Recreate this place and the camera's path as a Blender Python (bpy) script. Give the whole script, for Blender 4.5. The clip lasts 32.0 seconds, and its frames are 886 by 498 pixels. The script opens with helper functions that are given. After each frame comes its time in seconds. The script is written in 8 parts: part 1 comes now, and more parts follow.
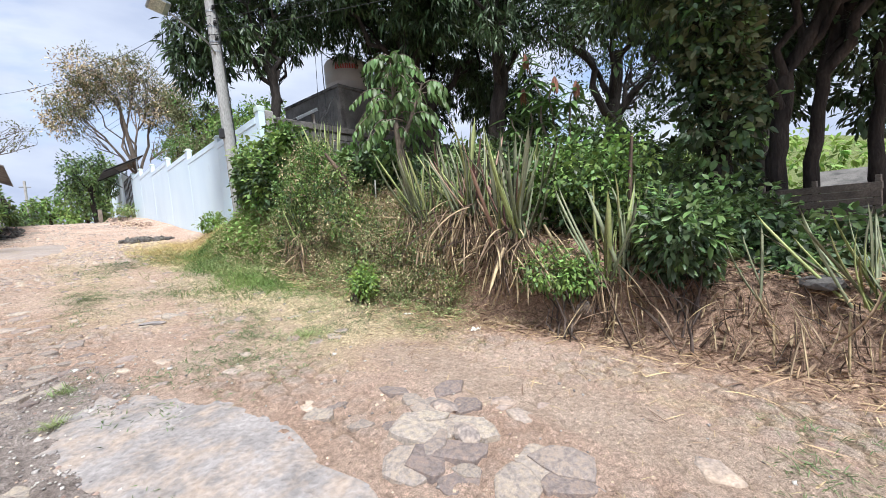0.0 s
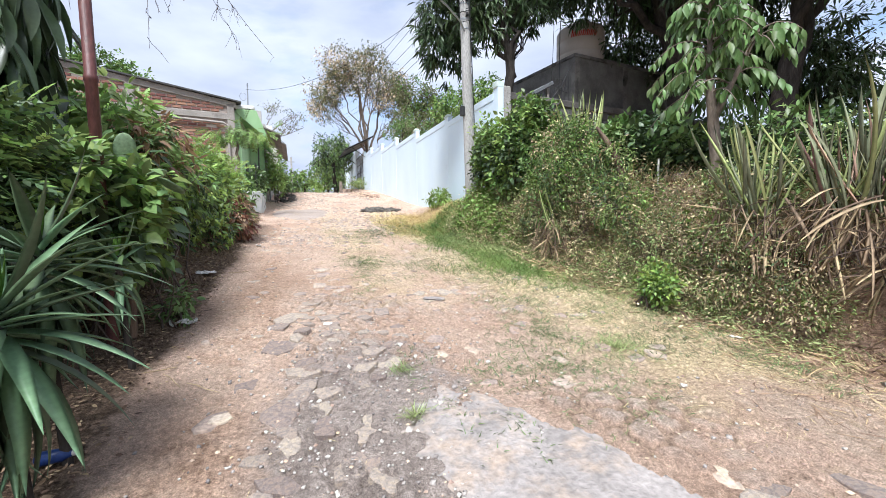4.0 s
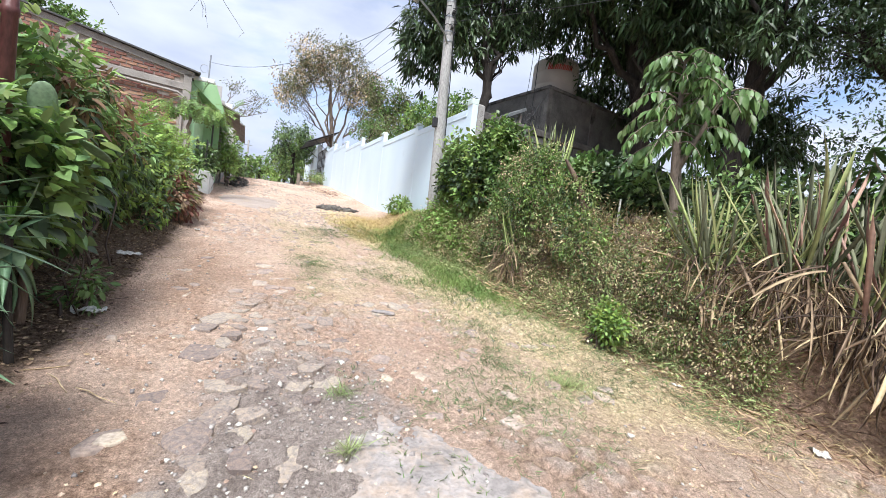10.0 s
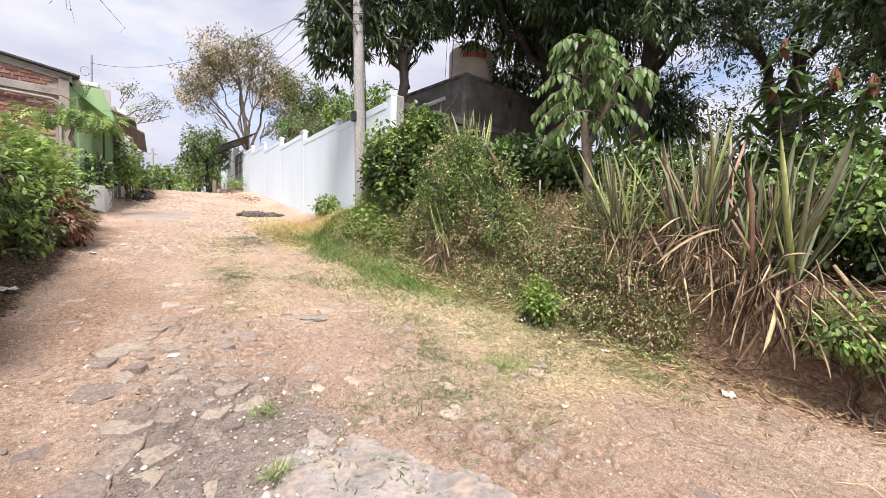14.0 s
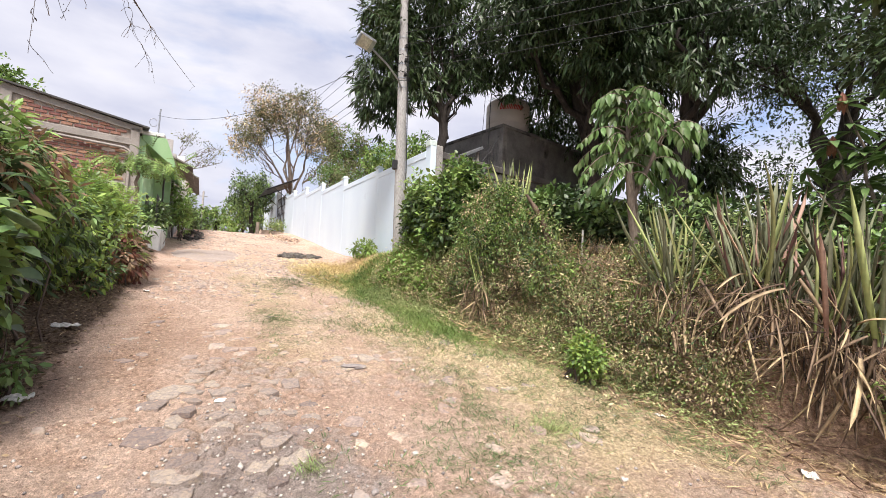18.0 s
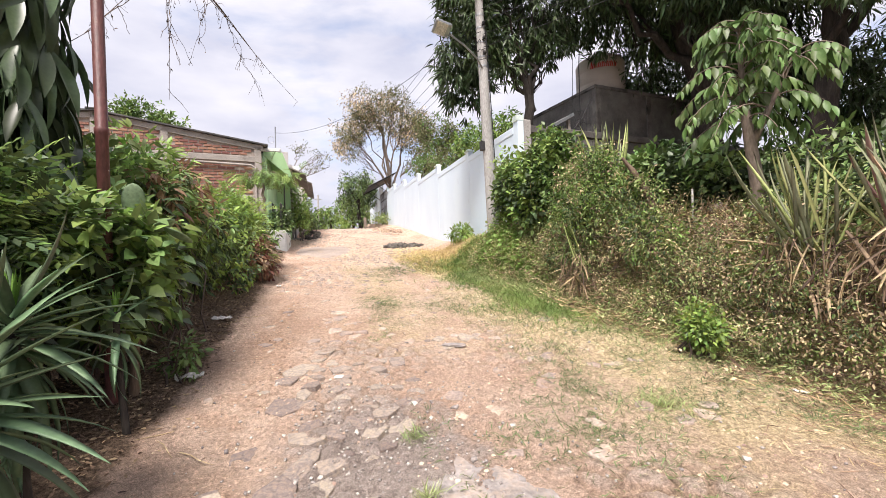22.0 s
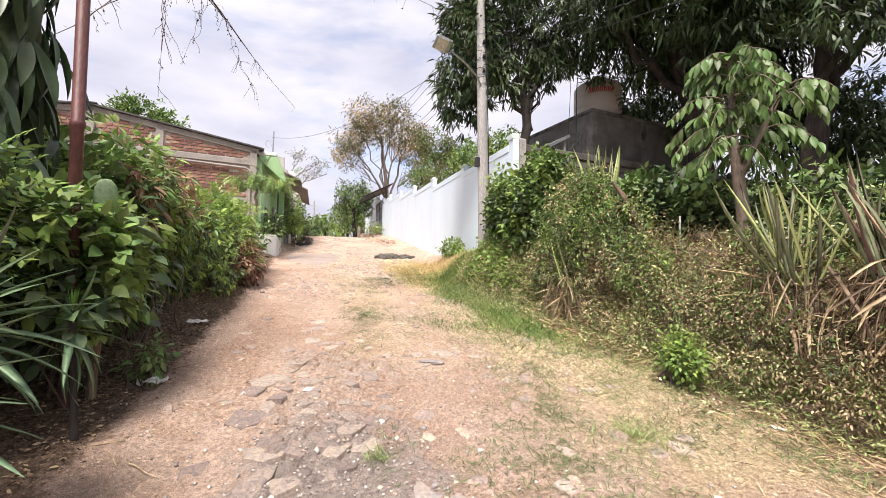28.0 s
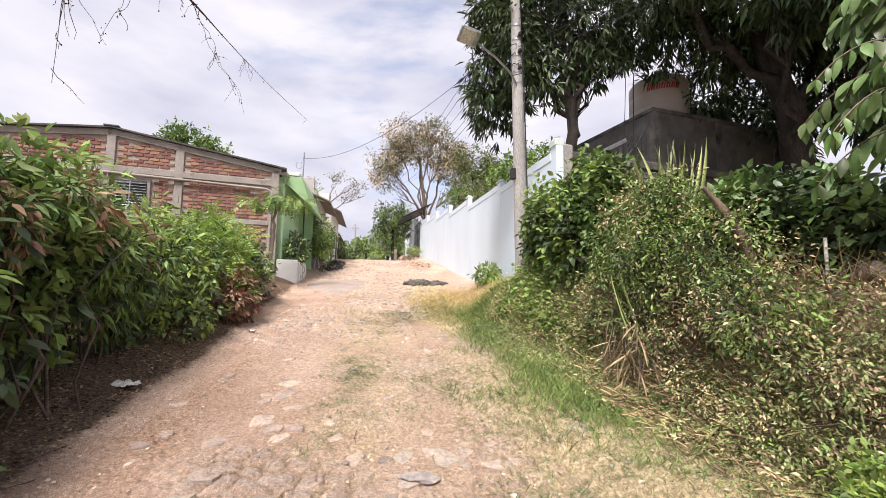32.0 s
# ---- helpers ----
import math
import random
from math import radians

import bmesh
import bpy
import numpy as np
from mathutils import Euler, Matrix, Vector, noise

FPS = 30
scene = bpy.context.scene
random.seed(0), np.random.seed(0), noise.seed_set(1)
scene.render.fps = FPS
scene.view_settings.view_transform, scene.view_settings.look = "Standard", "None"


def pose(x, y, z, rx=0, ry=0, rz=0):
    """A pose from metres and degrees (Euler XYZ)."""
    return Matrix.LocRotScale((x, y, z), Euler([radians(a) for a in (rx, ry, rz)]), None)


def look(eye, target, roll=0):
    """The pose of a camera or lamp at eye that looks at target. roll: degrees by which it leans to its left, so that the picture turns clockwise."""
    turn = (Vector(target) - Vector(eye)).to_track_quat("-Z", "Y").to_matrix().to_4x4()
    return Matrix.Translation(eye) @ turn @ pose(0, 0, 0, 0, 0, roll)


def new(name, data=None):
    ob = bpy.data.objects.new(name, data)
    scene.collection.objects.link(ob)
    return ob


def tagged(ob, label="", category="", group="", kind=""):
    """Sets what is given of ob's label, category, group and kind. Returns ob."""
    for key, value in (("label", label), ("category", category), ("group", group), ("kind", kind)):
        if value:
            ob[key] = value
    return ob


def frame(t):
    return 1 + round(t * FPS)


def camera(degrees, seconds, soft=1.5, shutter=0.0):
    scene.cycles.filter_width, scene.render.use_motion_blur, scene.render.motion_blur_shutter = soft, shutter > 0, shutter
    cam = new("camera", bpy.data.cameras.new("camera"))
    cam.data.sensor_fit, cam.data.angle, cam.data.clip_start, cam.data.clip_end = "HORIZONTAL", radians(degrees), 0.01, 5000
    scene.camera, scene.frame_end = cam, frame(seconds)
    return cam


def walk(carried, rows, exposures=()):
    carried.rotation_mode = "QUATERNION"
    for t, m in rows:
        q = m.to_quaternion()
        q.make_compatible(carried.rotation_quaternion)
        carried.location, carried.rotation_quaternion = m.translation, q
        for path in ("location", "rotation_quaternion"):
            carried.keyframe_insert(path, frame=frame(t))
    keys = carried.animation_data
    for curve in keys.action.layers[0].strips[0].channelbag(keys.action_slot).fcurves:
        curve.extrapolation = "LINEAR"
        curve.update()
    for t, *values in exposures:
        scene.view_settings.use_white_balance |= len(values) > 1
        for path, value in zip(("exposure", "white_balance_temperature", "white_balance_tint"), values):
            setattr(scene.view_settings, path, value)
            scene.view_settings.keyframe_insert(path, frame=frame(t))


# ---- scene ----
FOV = 94.8
PATH = [
    (0, (0.642, -1.703, -0.164), (2.029, -0.267, -0.282), -5.0),
    (0.5, (0.655, -1.459, -0.171), (1.942, 0.067, -0.304), -4.6),
    (1, (0.492, -1.198, -0.158), (1.619, 0.447, -0.311), -4.0),
    (1.5, (0.276, -0.974, -0.129), (1.224, 0.777, -0.32), -4.0),
    (2, (0.196, -0.852, -0.098), (0.954, 0.986, -0.32), -4.8),
    (2.5, (0.195, -0.597, -0.065), (0.84, 1.284, -0.281), -4.6),
    (3, (0.106, -0.43, -0.032), (0.733, 1.46, -0.219), -3.3),
    (3.5, (-0.054, -0.243, -0.051), (0.62, 1.633, -0.21), -1.3),
    (5.5, (-0.176, -0.214, -0.015), (0.494, 1.657, -0.244), -0.0),
    (6, (-0.163, -0.205, -0.028), (0.407, 1.693, -0.294), 0.6),
    (6.5, (-0.142, -0.205, -0.041), (0.309, 1.722, -0.331), 1.6),
    (7, (-0.046, -0.213, -0.043), (0.258, 1.742, -0.334), 2.6),
    (7.5, (0.035, -0.214, -0.016), (0.283, 1.754, -0.269), 3.2),
    (8, (0.077, -0.191, -0.014), (0.407, 1.772, -0.213), 3.7),
    (8.5, (0.054, -0.126, -0.007), (0.532, 1.811, -0.152), 4.6),
    (9, (-0.036, -0.051, 0.012), (0.606, 1.84, -0.097), 5.6),
    (9.5, (-0.102, 0.01, 0.007), (0.688, 1.845, -0.09), 6.4),
    (10, (-0.103, 0.02, 0.001), (0.788, 1.808, -0.102), 6.9),
    (10.5, (-0.096, 0.022, 0.004), (0.874, 1.767, -0.118), 7.2),
    (11, (-0.095, 0.052, -0.005), (0.94, 1.758, -0.144), 7.1),
    (11.5, (-0.1, 0.083, -0.001), (0.997, 1.749, -0.144), 6.2),
    (12, (-0.063, 0.049, 0.021), (1.106, 1.667, -0.11), 4.7),
    (12.5, (-0.038, 0.05, 0.023), (1.183, 1.63, -0.09), 3.5),
    (13, (-0.036, 0.053, 0.029), (1.198, 1.624, -0.071), 2.3),
    (13.5, (-0.036, 0.059, 0.017), (1.168, 1.653, -0.087), 1.7),
    (14, (0.054, 0.027, 0.009), (1.202, 1.66, -0.108), 1.3),
    (14.5, (0.191, -0.011, -0.002), (1.315, 1.638, -0.135), 1.2),
    (16.5, (0.04, 0.11, 0.015), (1.311, 1.653, -0.044), 0.6),
    (17, (-0.017, 0.101, 0.038), (1.161, 1.717, 0.047), 0.9),
    (17.5, (-0.063, 0.118, 0.07), (1.023, 1.796, 0.133), 1.7),
    (18, (-0.068, 0.132, 0.071), (0.952, 1.85, 0.162), 2.7),
    (18.5, (-0.058, 0.13, 0.073), (0.936, 1.863, 0.164), 3.5),
    (19, (-0.045, 0.141, 0.068), (0.926, 1.888, 0.135), 3.8),
    (19.5, (-0.062, 0.168, 0.058), (0.865, 1.939, 0.096), 3.8),
    (20, (-0.082, 0.174, 0.044), (0.778, 1.979, 0.059), 3.4),
    (20.5, (-0.097, 0.182, 0.039), (0.693, 2.02, 0.041), 2.5),
    (21, (-0.095, 0.166, 0.038), (0.63, 2.03, 0.035), 1.1),
    (21.5, (-0.055, 0.095, 0.052), (0.594, 1.986, 0.047), -0.7),
    (22, (0.041, 0.012, 0.059), (0.61, 1.93, 0.057), -2.2),
    (22.5, (0.103, -0.049, 0.046), (0.583, 1.892, 0.058), -3.0),
    (23, (0.099, -0.051, 0.055), (0.514, 1.905, 0.092), -2.8),
    (23.5, (0.025, 0.012, 0.076), (0.405, 1.975, 0.145), -1.9),
    (24, (-0.093, 0.115, 0.091), (0.287, 2.075, 0.208), -0.5),
    (24.5, (-0.135, 0.155, 0.096), (0.258, 2.109, 0.261), 0.9),
    (26.5, (0.006, 0.052, 0.132), (0.458, 1.984, 0.385), 1.0),
    (27, (0.088, 0.009, 0.125), (0.558, 1.943, 0.326), 0.5),
    (27.5, (0.159, -0.009, 0.086), (0.675, 1.919, 0.212), 0.6),
    (28, (0.192, 0.039, 0.071), (0.786, 1.948, 0.134), 0.9),
    (28.5, (0.206, 0.302, 0.061), (0.902, 2.177, 0.08), 1.5),
    (29, (0.286, 0.504, 0.106), (1.11, 2.325, 0.146), 2.1),
    (29.5, (0.527, 0.661, 0.138), (1.359, 2.477, 0.233), 2.0),
    (30, (0.659, 0.834, 0.188), (1.434, 2.675, 0.299), 2.2),
    (30.5, (0.788, 1.108, 0.22), (1.476, 2.982, 0.344), 2.0),
    (31, (0.938, 1.285, 0.229), (1.506, 3.198, 0.359), 1.6),
    (31.5, (1.083, 1.465, 0.288), (1.542, 3.406, 0.432), 1.2),
    (32, (1.069, 1.619, 0.314), (1.444, 3.577, 0.475), 1.0),
]
EXPOSURES = [(0.0, 0.88, 5750, 8), (2.0, 0.9, 5750, 8), (3.2, 0.98, 5750, 8), (7.5, 1.04, 5750, 8), (10.5, 1.02, 5900, 9), (13.0, 0.94, 6450, 14), (17.0, 0.95, 6450, 14), (22.0, 1.02, 6550, 15), (28.0, 1.04, 6600, 16), (32.0, 0.94, 6550, 16)]
cam = camera(FOV, 32.0, soft=0.5)
walk(cam, [(t, look(eye, target, roll)) for t, eye, target, roll in PATH], EXPOSURES)

# ---- world, sun, exposure ----
SUN_EL, SUN_AZ = 61.0, 209.0   # degrees; azimuth clockwise from +y


def sky_world():
    w = bpy.data.worlds.new("world")
    scene.world = w
    w.use_nodes = True
    nt = w.node_tree
    nt.nodes.clear()
    out = nt.nodes.new("ShaderNodeOutputWorld")
    bg = nt.nodes.new("ShaderNodeBackground")
    bgc = nt.nodes.new("ShaderNodeBackground")
    mixs = nt.nodes.new("ShaderNodeMixShader")
    sky = nt.nodes.new("ShaderNodeTexSky")
    sky.sky_type = "NISHITA"
    sky.sun_disc = False
    sky.sun_elevation = radians(SUN_EL)
    sky.sun_rotation = radians(SUN_AZ)
    sky.altitude = 600
    sky.air_density, sky.dust_density, sky.ozone_density = 1.0, 1.6, 2.0
    bg.inputs[1].default_value = 0.12
    tc = nt.nodes.new("ShaderNodeTexCoord")
    mp = nt.nodes.new("ShaderNodeMapping")
    mp.inputs["Scale"].default_value = (1.0, 1.0, 2.6)
    mp.inputs["Location"].default_value = (3.1, 0.4, 0.6)
    n1 = nt.nodes.new("ShaderNodeTexNoise")
    n1.inputs["Scale"].default_value = 2.1
    n1.inputs["Detail"].default_value = 7
    n1.inputs["Roughness"].default_value = 0.55
    n1.inputs["Distortion"].default_value = 0.3
    r1 = nt.nodes.new("ShaderNodeValToRGB")
    r1.color_ramp.elements[0].position = 0.24
    r1.color_ramp.elements[1].position = 0.46
    n2 = nt.nodes.new("ShaderNodeTexNoise")
    n2.inputs["Scale"].default_value = 3.4
    n2.inputs["Detail"].default_value = 6
    r2 = nt.nodes.new("ShaderNodeValToRGB")
    r2.color_ramp.elements[0].position = 0.33
    r2.color_ramp.elements[0].color = (0.36, 0.38, 0.46, 1)
    r2.color_ramp.elements[1].position = 0.66
    r2.color_ramp.elements[1].color = (0.55, 0.555, 0.585, 1)
    L = nt.links.new
    L(tc.outputs["Generated"], mp.inputs["Vector"])
    L(mp.outputs[0], n1.inputs["Vector"])
    L(mp.outputs[0], n2.inputs["Vector"])
    L(n1.outputs["Fac"], r1.inputs[0])
    L(n2.outputs["Fac"], r2.inputs[0])
    L(sky.outputs[0], bg.inputs[0])
    L(r2.outputs[0], bgc.inputs[0])
    bgc.inputs[1].default_value = 0.92
    L(r1.outputs[0], mixs.inputs[0])
    L(bg.outputs[0], mixs.inputs[1])
    L(bgc.outputs[0], mixs.inputs[2])
    L(mixs.outputs[0], out.inputs[0])


sky_world()
sun = new("sun", bpy.data.lights.new("sun", "SUN"))
sun.data.energy = 3.6
sun.data.angle = radians(20)
sun.data.color = (1.0, 0.95, 0.87)
_az, _el = radians(SUN_AZ), radians(SUN_EL)
sun.matrix_world = look((math.sin(_az) * math.cos(_el) * 60, math.cos(_az) * math.cos(_el) * 60, math.sin(_el) * 60), (0, 0, 0))


# ---- materials ----
def mat(name, c1, c2, scale=4.0, rough=0.8, bump=0.25, fine=40.0, rand="", spread=0.25, metal=0.0, trans=0.0, spec=0.4,
        stain=None, stretch=(1, 1, 1), fine_amt=0.35, bump_dist=0.01):
    """Two-scale procedural surface. rand: "object" or "island" varies the value per piece."""
    m = bpy.data.materials.new(name)
    m.use_nodes = True
    nt = m.node_tree
    N, L = nt.nodes, nt.links.new
    b = N["Principled BSDF"]
    tc = N.new("ShaderNodeTexCoord")
    mp = N.new("ShaderNodeMapping")
    mp.inputs["Scale"].default_value = stretch
    L(tc.outputs["Object"], mp.inputs["Vector"])
    n1 = N.new("ShaderNodeTexNoise")
    n1.inputs["Scale"].default_value = scale
    n1.inputs["Detail"].default_value = 5
    n2 = N.new("ShaderNodeTexNoise")
    n2.inputs["Scale"].default_value = fine
    n2.inputs["Detail"].default_value = 4
    L(mp.outputs[0], n1.inputs["Vector"])
    L(mp.outputs[0], n2.inputs["Vector"])
    ramp = N.new("ShaderNodeValToRGB")
    ramp.color_ramp.elements[0].position, ramp.color_ramp.elements[1].position = 0.32, 0.68
    ramp.color_ramp.elements[0].color = (*c1, 1)
    ramp.color_ramp.elements[1].color = (*c2, 1)
    L(n1.outputs["Fac"], ramp.inputs[0])
    col = ramp.outputs[0]
    if stain:
        sc, lo, hi, colr = stain
        n3 = N.new("ShaderNodeTexNoise")
        n3.inputs["Scale"].default_value = sc
        n3.inputs["Detail"].default_value = 8
        n3.inputs["Roughness"].default_value = 0.65
        L(tc.outputs["Object"], n3.inputs["Vector"])
        mr = N.new("ShaderNodeMapRange")
        mr.inputs[1].default_value, mr.inputs[2].default_value = lo, hi
        L(n3.outputs["Fac"], mr.inputs[0])
        mx = N.new("ShaderNodeMixRGB")
        mx.inputs[2].default_value = (*colr, 1)
        L(mr.outputs[0], mx.inputs[0])
        L(col, mx.inputs[1])
        col = mx.outputs[0]
    hsv = N.new("ShaderNodeHueSaturation")
    L(col, hsv.inputs["Color"])
    fm = N.new("ShaderNodeMapRange")
    fm.inputs[3].default_value, fm.inputs[4].default_value = 1 - fine_amt, 1 + fine_amt
    fm.inputs[1].default_value, fm.inputs[2].default_value = 0.25, 0.75
    L(n2.outputs["Fac"], fm.inputs[0])
    val = fm.outputs[0]
    if rand:
        src = N.new("ShaderNodeObjectInfo" if rand == "object" else "ShaderNodeNewGeometry")
        rv = src.outputs["Random" if rand == "object" else "Random Per Island"]
        rm = N.new("ShaderNodeMapRange")
        rm.inputs[3].default_value, rm.inputs[4].default_value = 1 - spread, 1 + spread
        L(rv, rm.inputs[0])
        mu = N.new("ShaderNodeMath")
        mu.operation = "MULTIPLY"
        L(val, mu.inputs[0])
        L(rm.outputs[0], mu.inputs[1])
        val = mu.outputs[0]
        hm = N.new("ShaderNodeMapRange")
        hm.inputs[3].default_value, hm.inputs[4].default_value = 0.5 - min(0.022, spread * 0.06), 0.5 + min(0.022, spread * 0.06)
        L(rv, hm.inputs[0])
        L(hm.outputs[0], hsv.inputs["Hue"])
    L(val, hsv.inputs["Value"])
    L(hsv.outputs[0], b.inputs["Base Color"])
    b.inputs["Roughness"].default_value = rough
    b.inputs["Metallic"].default_value = metal
    b.inputs["Specular IOR Level"].default_value = spec
    if bump:
        bp = N.new("ShaderNodeBump")
        bp.inputs["Strength"].default_value = bump
        bp.inputs["Distance"].default_value = bump_dist
        L(n2.outputs["Fac"], bp.inputs["Height"])
        L(bp.outputs[0], b.inputs["Normal"])
    if trans:
        tr = N.new("ShaderNodeBsdfTranslucent")
        L(hsv.outputs[0], tr.inputs["Color"])
        ms = N.new("ShaderNodeMixShader")
        ms.inputs[0].default_value = trans
        L(b.outputs[0], ms.inputs[1])
        L(tr.outputs[0], ms.inputs[2])
        L(ms.outputs[0], N["Material Output"].inputs[0])
    return m


def leafmat(name, c1, c2, rough=0.45, spread=0.4, trans=0.25, scale=1.2, rand="island"):
    return mat(name, c1, c2, scale=scale, rough=min(0.75, rough + 0.15), bump=0.0, spec=0.4, fine=25, rand=rand, spread=spread, trans=trans, fine_amt=0.15)


M = {}
M["stone"] = mat("road_stone", (0.2, 0.165, 0.148), (0.37, 0.305, 0.268), 9, 0.9, 0.8, 45, "object", 0.3, stain=(6, 0.46, 0.64, (0.4, 0.31, 0.24)))
M["stone_far"] = mat("road_stone_far", (0.24, 0.19, 0.162), (0.4, 0.32, 0.27), 9, 0.9, 0.8, 45, "island", 0.25, stain=(6, 0.46, 0.64, (0.43, 0.33, 0.25)))
M["gravel"] = mat("gravel", (0.3, 0.262, 0.24), (0.5, 0.45, 0.41), 9, 0.9, 0.3, 90, "island", 0.45)
M["crumb"] = mat("earth_crumbs", (0.34, 0.235, 0.17), (0.54, 0.405, 0.305), 5, 0.95, 0.2, 60, "island", 0.4)
M["patch"] = mat("worn_concrete", (0.225, 0.2, 0.188), (0.34, 0.303, 0.286), 3.5, 0.9, 0.9, 26, stain=(4.5, 0.46, 0.66, (0.37, 0.29, 0.232)), fine_amt=0.28, bump_dist=0.02)
M["apron"] = mat("apron_concrete", (0.27, 0.215, 0.185), (0.36, 0.295, 0.255), 1.4, 0.85, 0.3, 40, stain=(2.5, 0.5, 0.7, (0.36, 0.28, 0.2)))
M["white"] = mat("whitewash", (0.69, 0.8, 0.9), (0.75, 0.86, 0.94), 0.9, 0.8, 0.12, 60, stain=(1.6, 0.62, 0.85, (0.55, 0.6, 0.68)), fine_amt=0.03, stretch=(1, 1, 0.4))
M["cap"] = mat("mint_cap", (0.52, 0.64, 0.58), (0.72, 0.78, 0.75), 6, 0.8, 0.2, 50, fine_amt=0.1)
M["pole"] = mat("pole_concrete", (0.32, 0.31, 0.295), (0.44, 0.425, 0.405), 2, 0.85, 0.35, 60, stain=(3.0, 0.55, 0.75, (0.24, 0.22, 0.2)), stretch=(1, 1, 0.2))
M["galv"] = mat("galvanised", (0.3, 0.31, 0.32), (0.45, 0.46, 0.47), 8, 0.45, 0.1, 40, metal=0.8, fine_amt=0.1)
M["dark"] = mat("dark_metal", (0.02, 0.02, 0.022), (0.05, 0.045, 0.045), 6, 0.6, 0.15, 50)
M["cable"] = mat("cable", (0.012, 0.012, 0.013), (0.03, 0.03, 0.03), 4, 0.6, 0.0, 30)
M["block"] = mat("cinder_block", (0.10, 0.094, 0.088), (0.17, 0.16, 0.148), 2.5, 0.95, 0.5, 80, "object", 0.18, stain=(1.5, 0.52, 0.72, (0.07, 0.068, 0.06)))
M["mortar"] = mat("mortar", (0.10, 0.095, 0.09), (0.18, 0.168, 0.155), 3, 0.95, 0.4, 80, stain=(1.5, 0.52, 0.72, (0.08, 0.075, 0.07)))
M["beam"] = mat("stained_concrete", (0.10, 0.09, 0.085), (0.2, 0.185, 0.17), 2, 0.95, 0.4, 50, stain=(1.2, 0.5, 0.65, (0.03, 0.03, 0.028)))
M["tank"] = mat("tank_plastic", (0.42, 0.37, 0.32), (0.52, 0.46, 0.40), 1.5, 0.6, 0.1, 40, stain=(2, 0.6, 0.8, (0.3, 0.27, 0.23)), fine_amt=0.06)
M["red_paint"] = mat("red_print", (0.42, 0.02, 0.02), (0.5, 0.04, 0.035), 5, 0.6, 0.0, 40)
M["brick"] = mat("clay_brick", (0.225, 0.1, 0.075), (0.38, 0.2, 0.15), 4, 0.92, 0.5, 70, "object", 0.35, stain=(5, 0.58, 0.8, (0.42, 0.31, 0.25)))
M["brick_far"] = mat("clay_brick_far", (0.225, 0.1, 0.075), (0.38, 0.2, 0.15), 4, 0.92, 0.5, 70, "island", 0.35, stain=(5, 0.58, 0.8, (0.42, 0.31, 0.25)))
M["bmortar"] = mat("brick_mortar", (0.32, 0.265, 0.23), (0.44, 0.375, 0.33), 3, 0.95, 0.4, 70)
M["concrete"] = mat("concrete", (0.27, 0.24, 0.215), (0.39, 0.35, 0.32), 1.6, 0.9, 0.3, 60, stain=(2, 0.55, 0.78, (0.17, 0.15, 0.135)))
M["roof"] = mat("roof_sheet", (0.05, 0.05, 0.052), (0.11, 0.105, 0.1), 2, 0.6, 0.1, 40, metal=0.3)
M["fibre"] = mat("fibre_cement", (0.17, 0.15, 0.135), (0.26, 0.235, 0.21), 1.6, 0.9, 0.2, 40, stain=(2, 0.5, 0.7, (0.11, 0.095, 0.085)))
M["green"] = mat("green_paint", (0.25, 0.42, 0.2), (0.32, 0.49, 0.26), 1.2, 0.7, 0.1, 50, stain=(2, 0.62, 0.82, (0.33, 0.43, 0.28)), fine_amt=0.05)
M["green_soft"] = mat("pale_green_paint", (0.38, 0.60, 0.34), (0.46, 0.66, 0.42), 1.2, 0.7, 0.1, 50, fine_amt=0.05)
M["planter"] = mat("planter_plaster", (0.6, 0.6, 0.57), (0.72, 0.72, 0.7), 2, 0.85, 0.2, 50, stain=(3, 0.6, 0.8, (0.42, 0.44, 0.4)), fine_amt=0.1)
M["grey_wall"] = mat("grey_plaster", (0.33, 0.31, 0.29), (0.46, 0.43, 0.41), 1.5, 0.9, 0.25, 50, stain=(2, 0.52, 0.7, (0.22, 0.2, 0.18)))
M["glass"] = mat("louvre_glass", (0.04, 0.045, 0.05), (0.1, 0.105, 0.11), 3, 0.12, 0.0, 30, spec=0.6)
M["red_iron"] = mat("rusty_red_pipe", (0.085, 0.03, 0.028), (0.125, 0.046, 0.042), 5, 0.5, 0.25, 60, stain=(9, 0.58, 0.75, (0.15, 0.07, 0.05)), stretch=(1, 1, 0.3))
M["bark"] = mat("bark", (0.022, 0.018, 0.016), (0.065, 0.054, 0.046), 5, 0.95, 0.9, 30, stretch=(1, 1, 0.25), bump_dist=0.03)
M["bark_pale"] = mat("bark_pale", (0.12, 0.095, 0.075), (0.24, 0.19, 0.15), 6, 0.95, 0.7, 35, stretch=(1, 1, 0.3), bump_dist=0.02)
M["deadwood"] = mat("dead_wood", (0.09, 0.06, 0.045), (0.2, 0.14, 0.1), 6, 0.9, 0.8, 30, stretch=(1, 1, 0.2), bump_dist=0.03)
M["twig"] = mat("twig", (0.07, 0.05, 0.04), (0.15, 0.11, 0.09), 8, 0.9, 0.2, 40)
M["drystem"] = mat("dry_stem", (0.38, 0.27, 0.155), (0.6, 0.46, 0.29), 8, 0.9, 0.2, 40, "island", 0.45)
M["litter"] = mat("leaf_litter", (0.16, 0.1, 0.066), (0.43, 0.3, 0.195), 2, 0.85, 0.1, 40, "island", 0.65, trans=0.1)
M["straw"] = mat("dry_straw", (0.43, 0.32, 0.17), (0.68, 0.54, 0.31), 1.5, 0.85, 0.0, 40, "island", 0.45, trans=0.15)
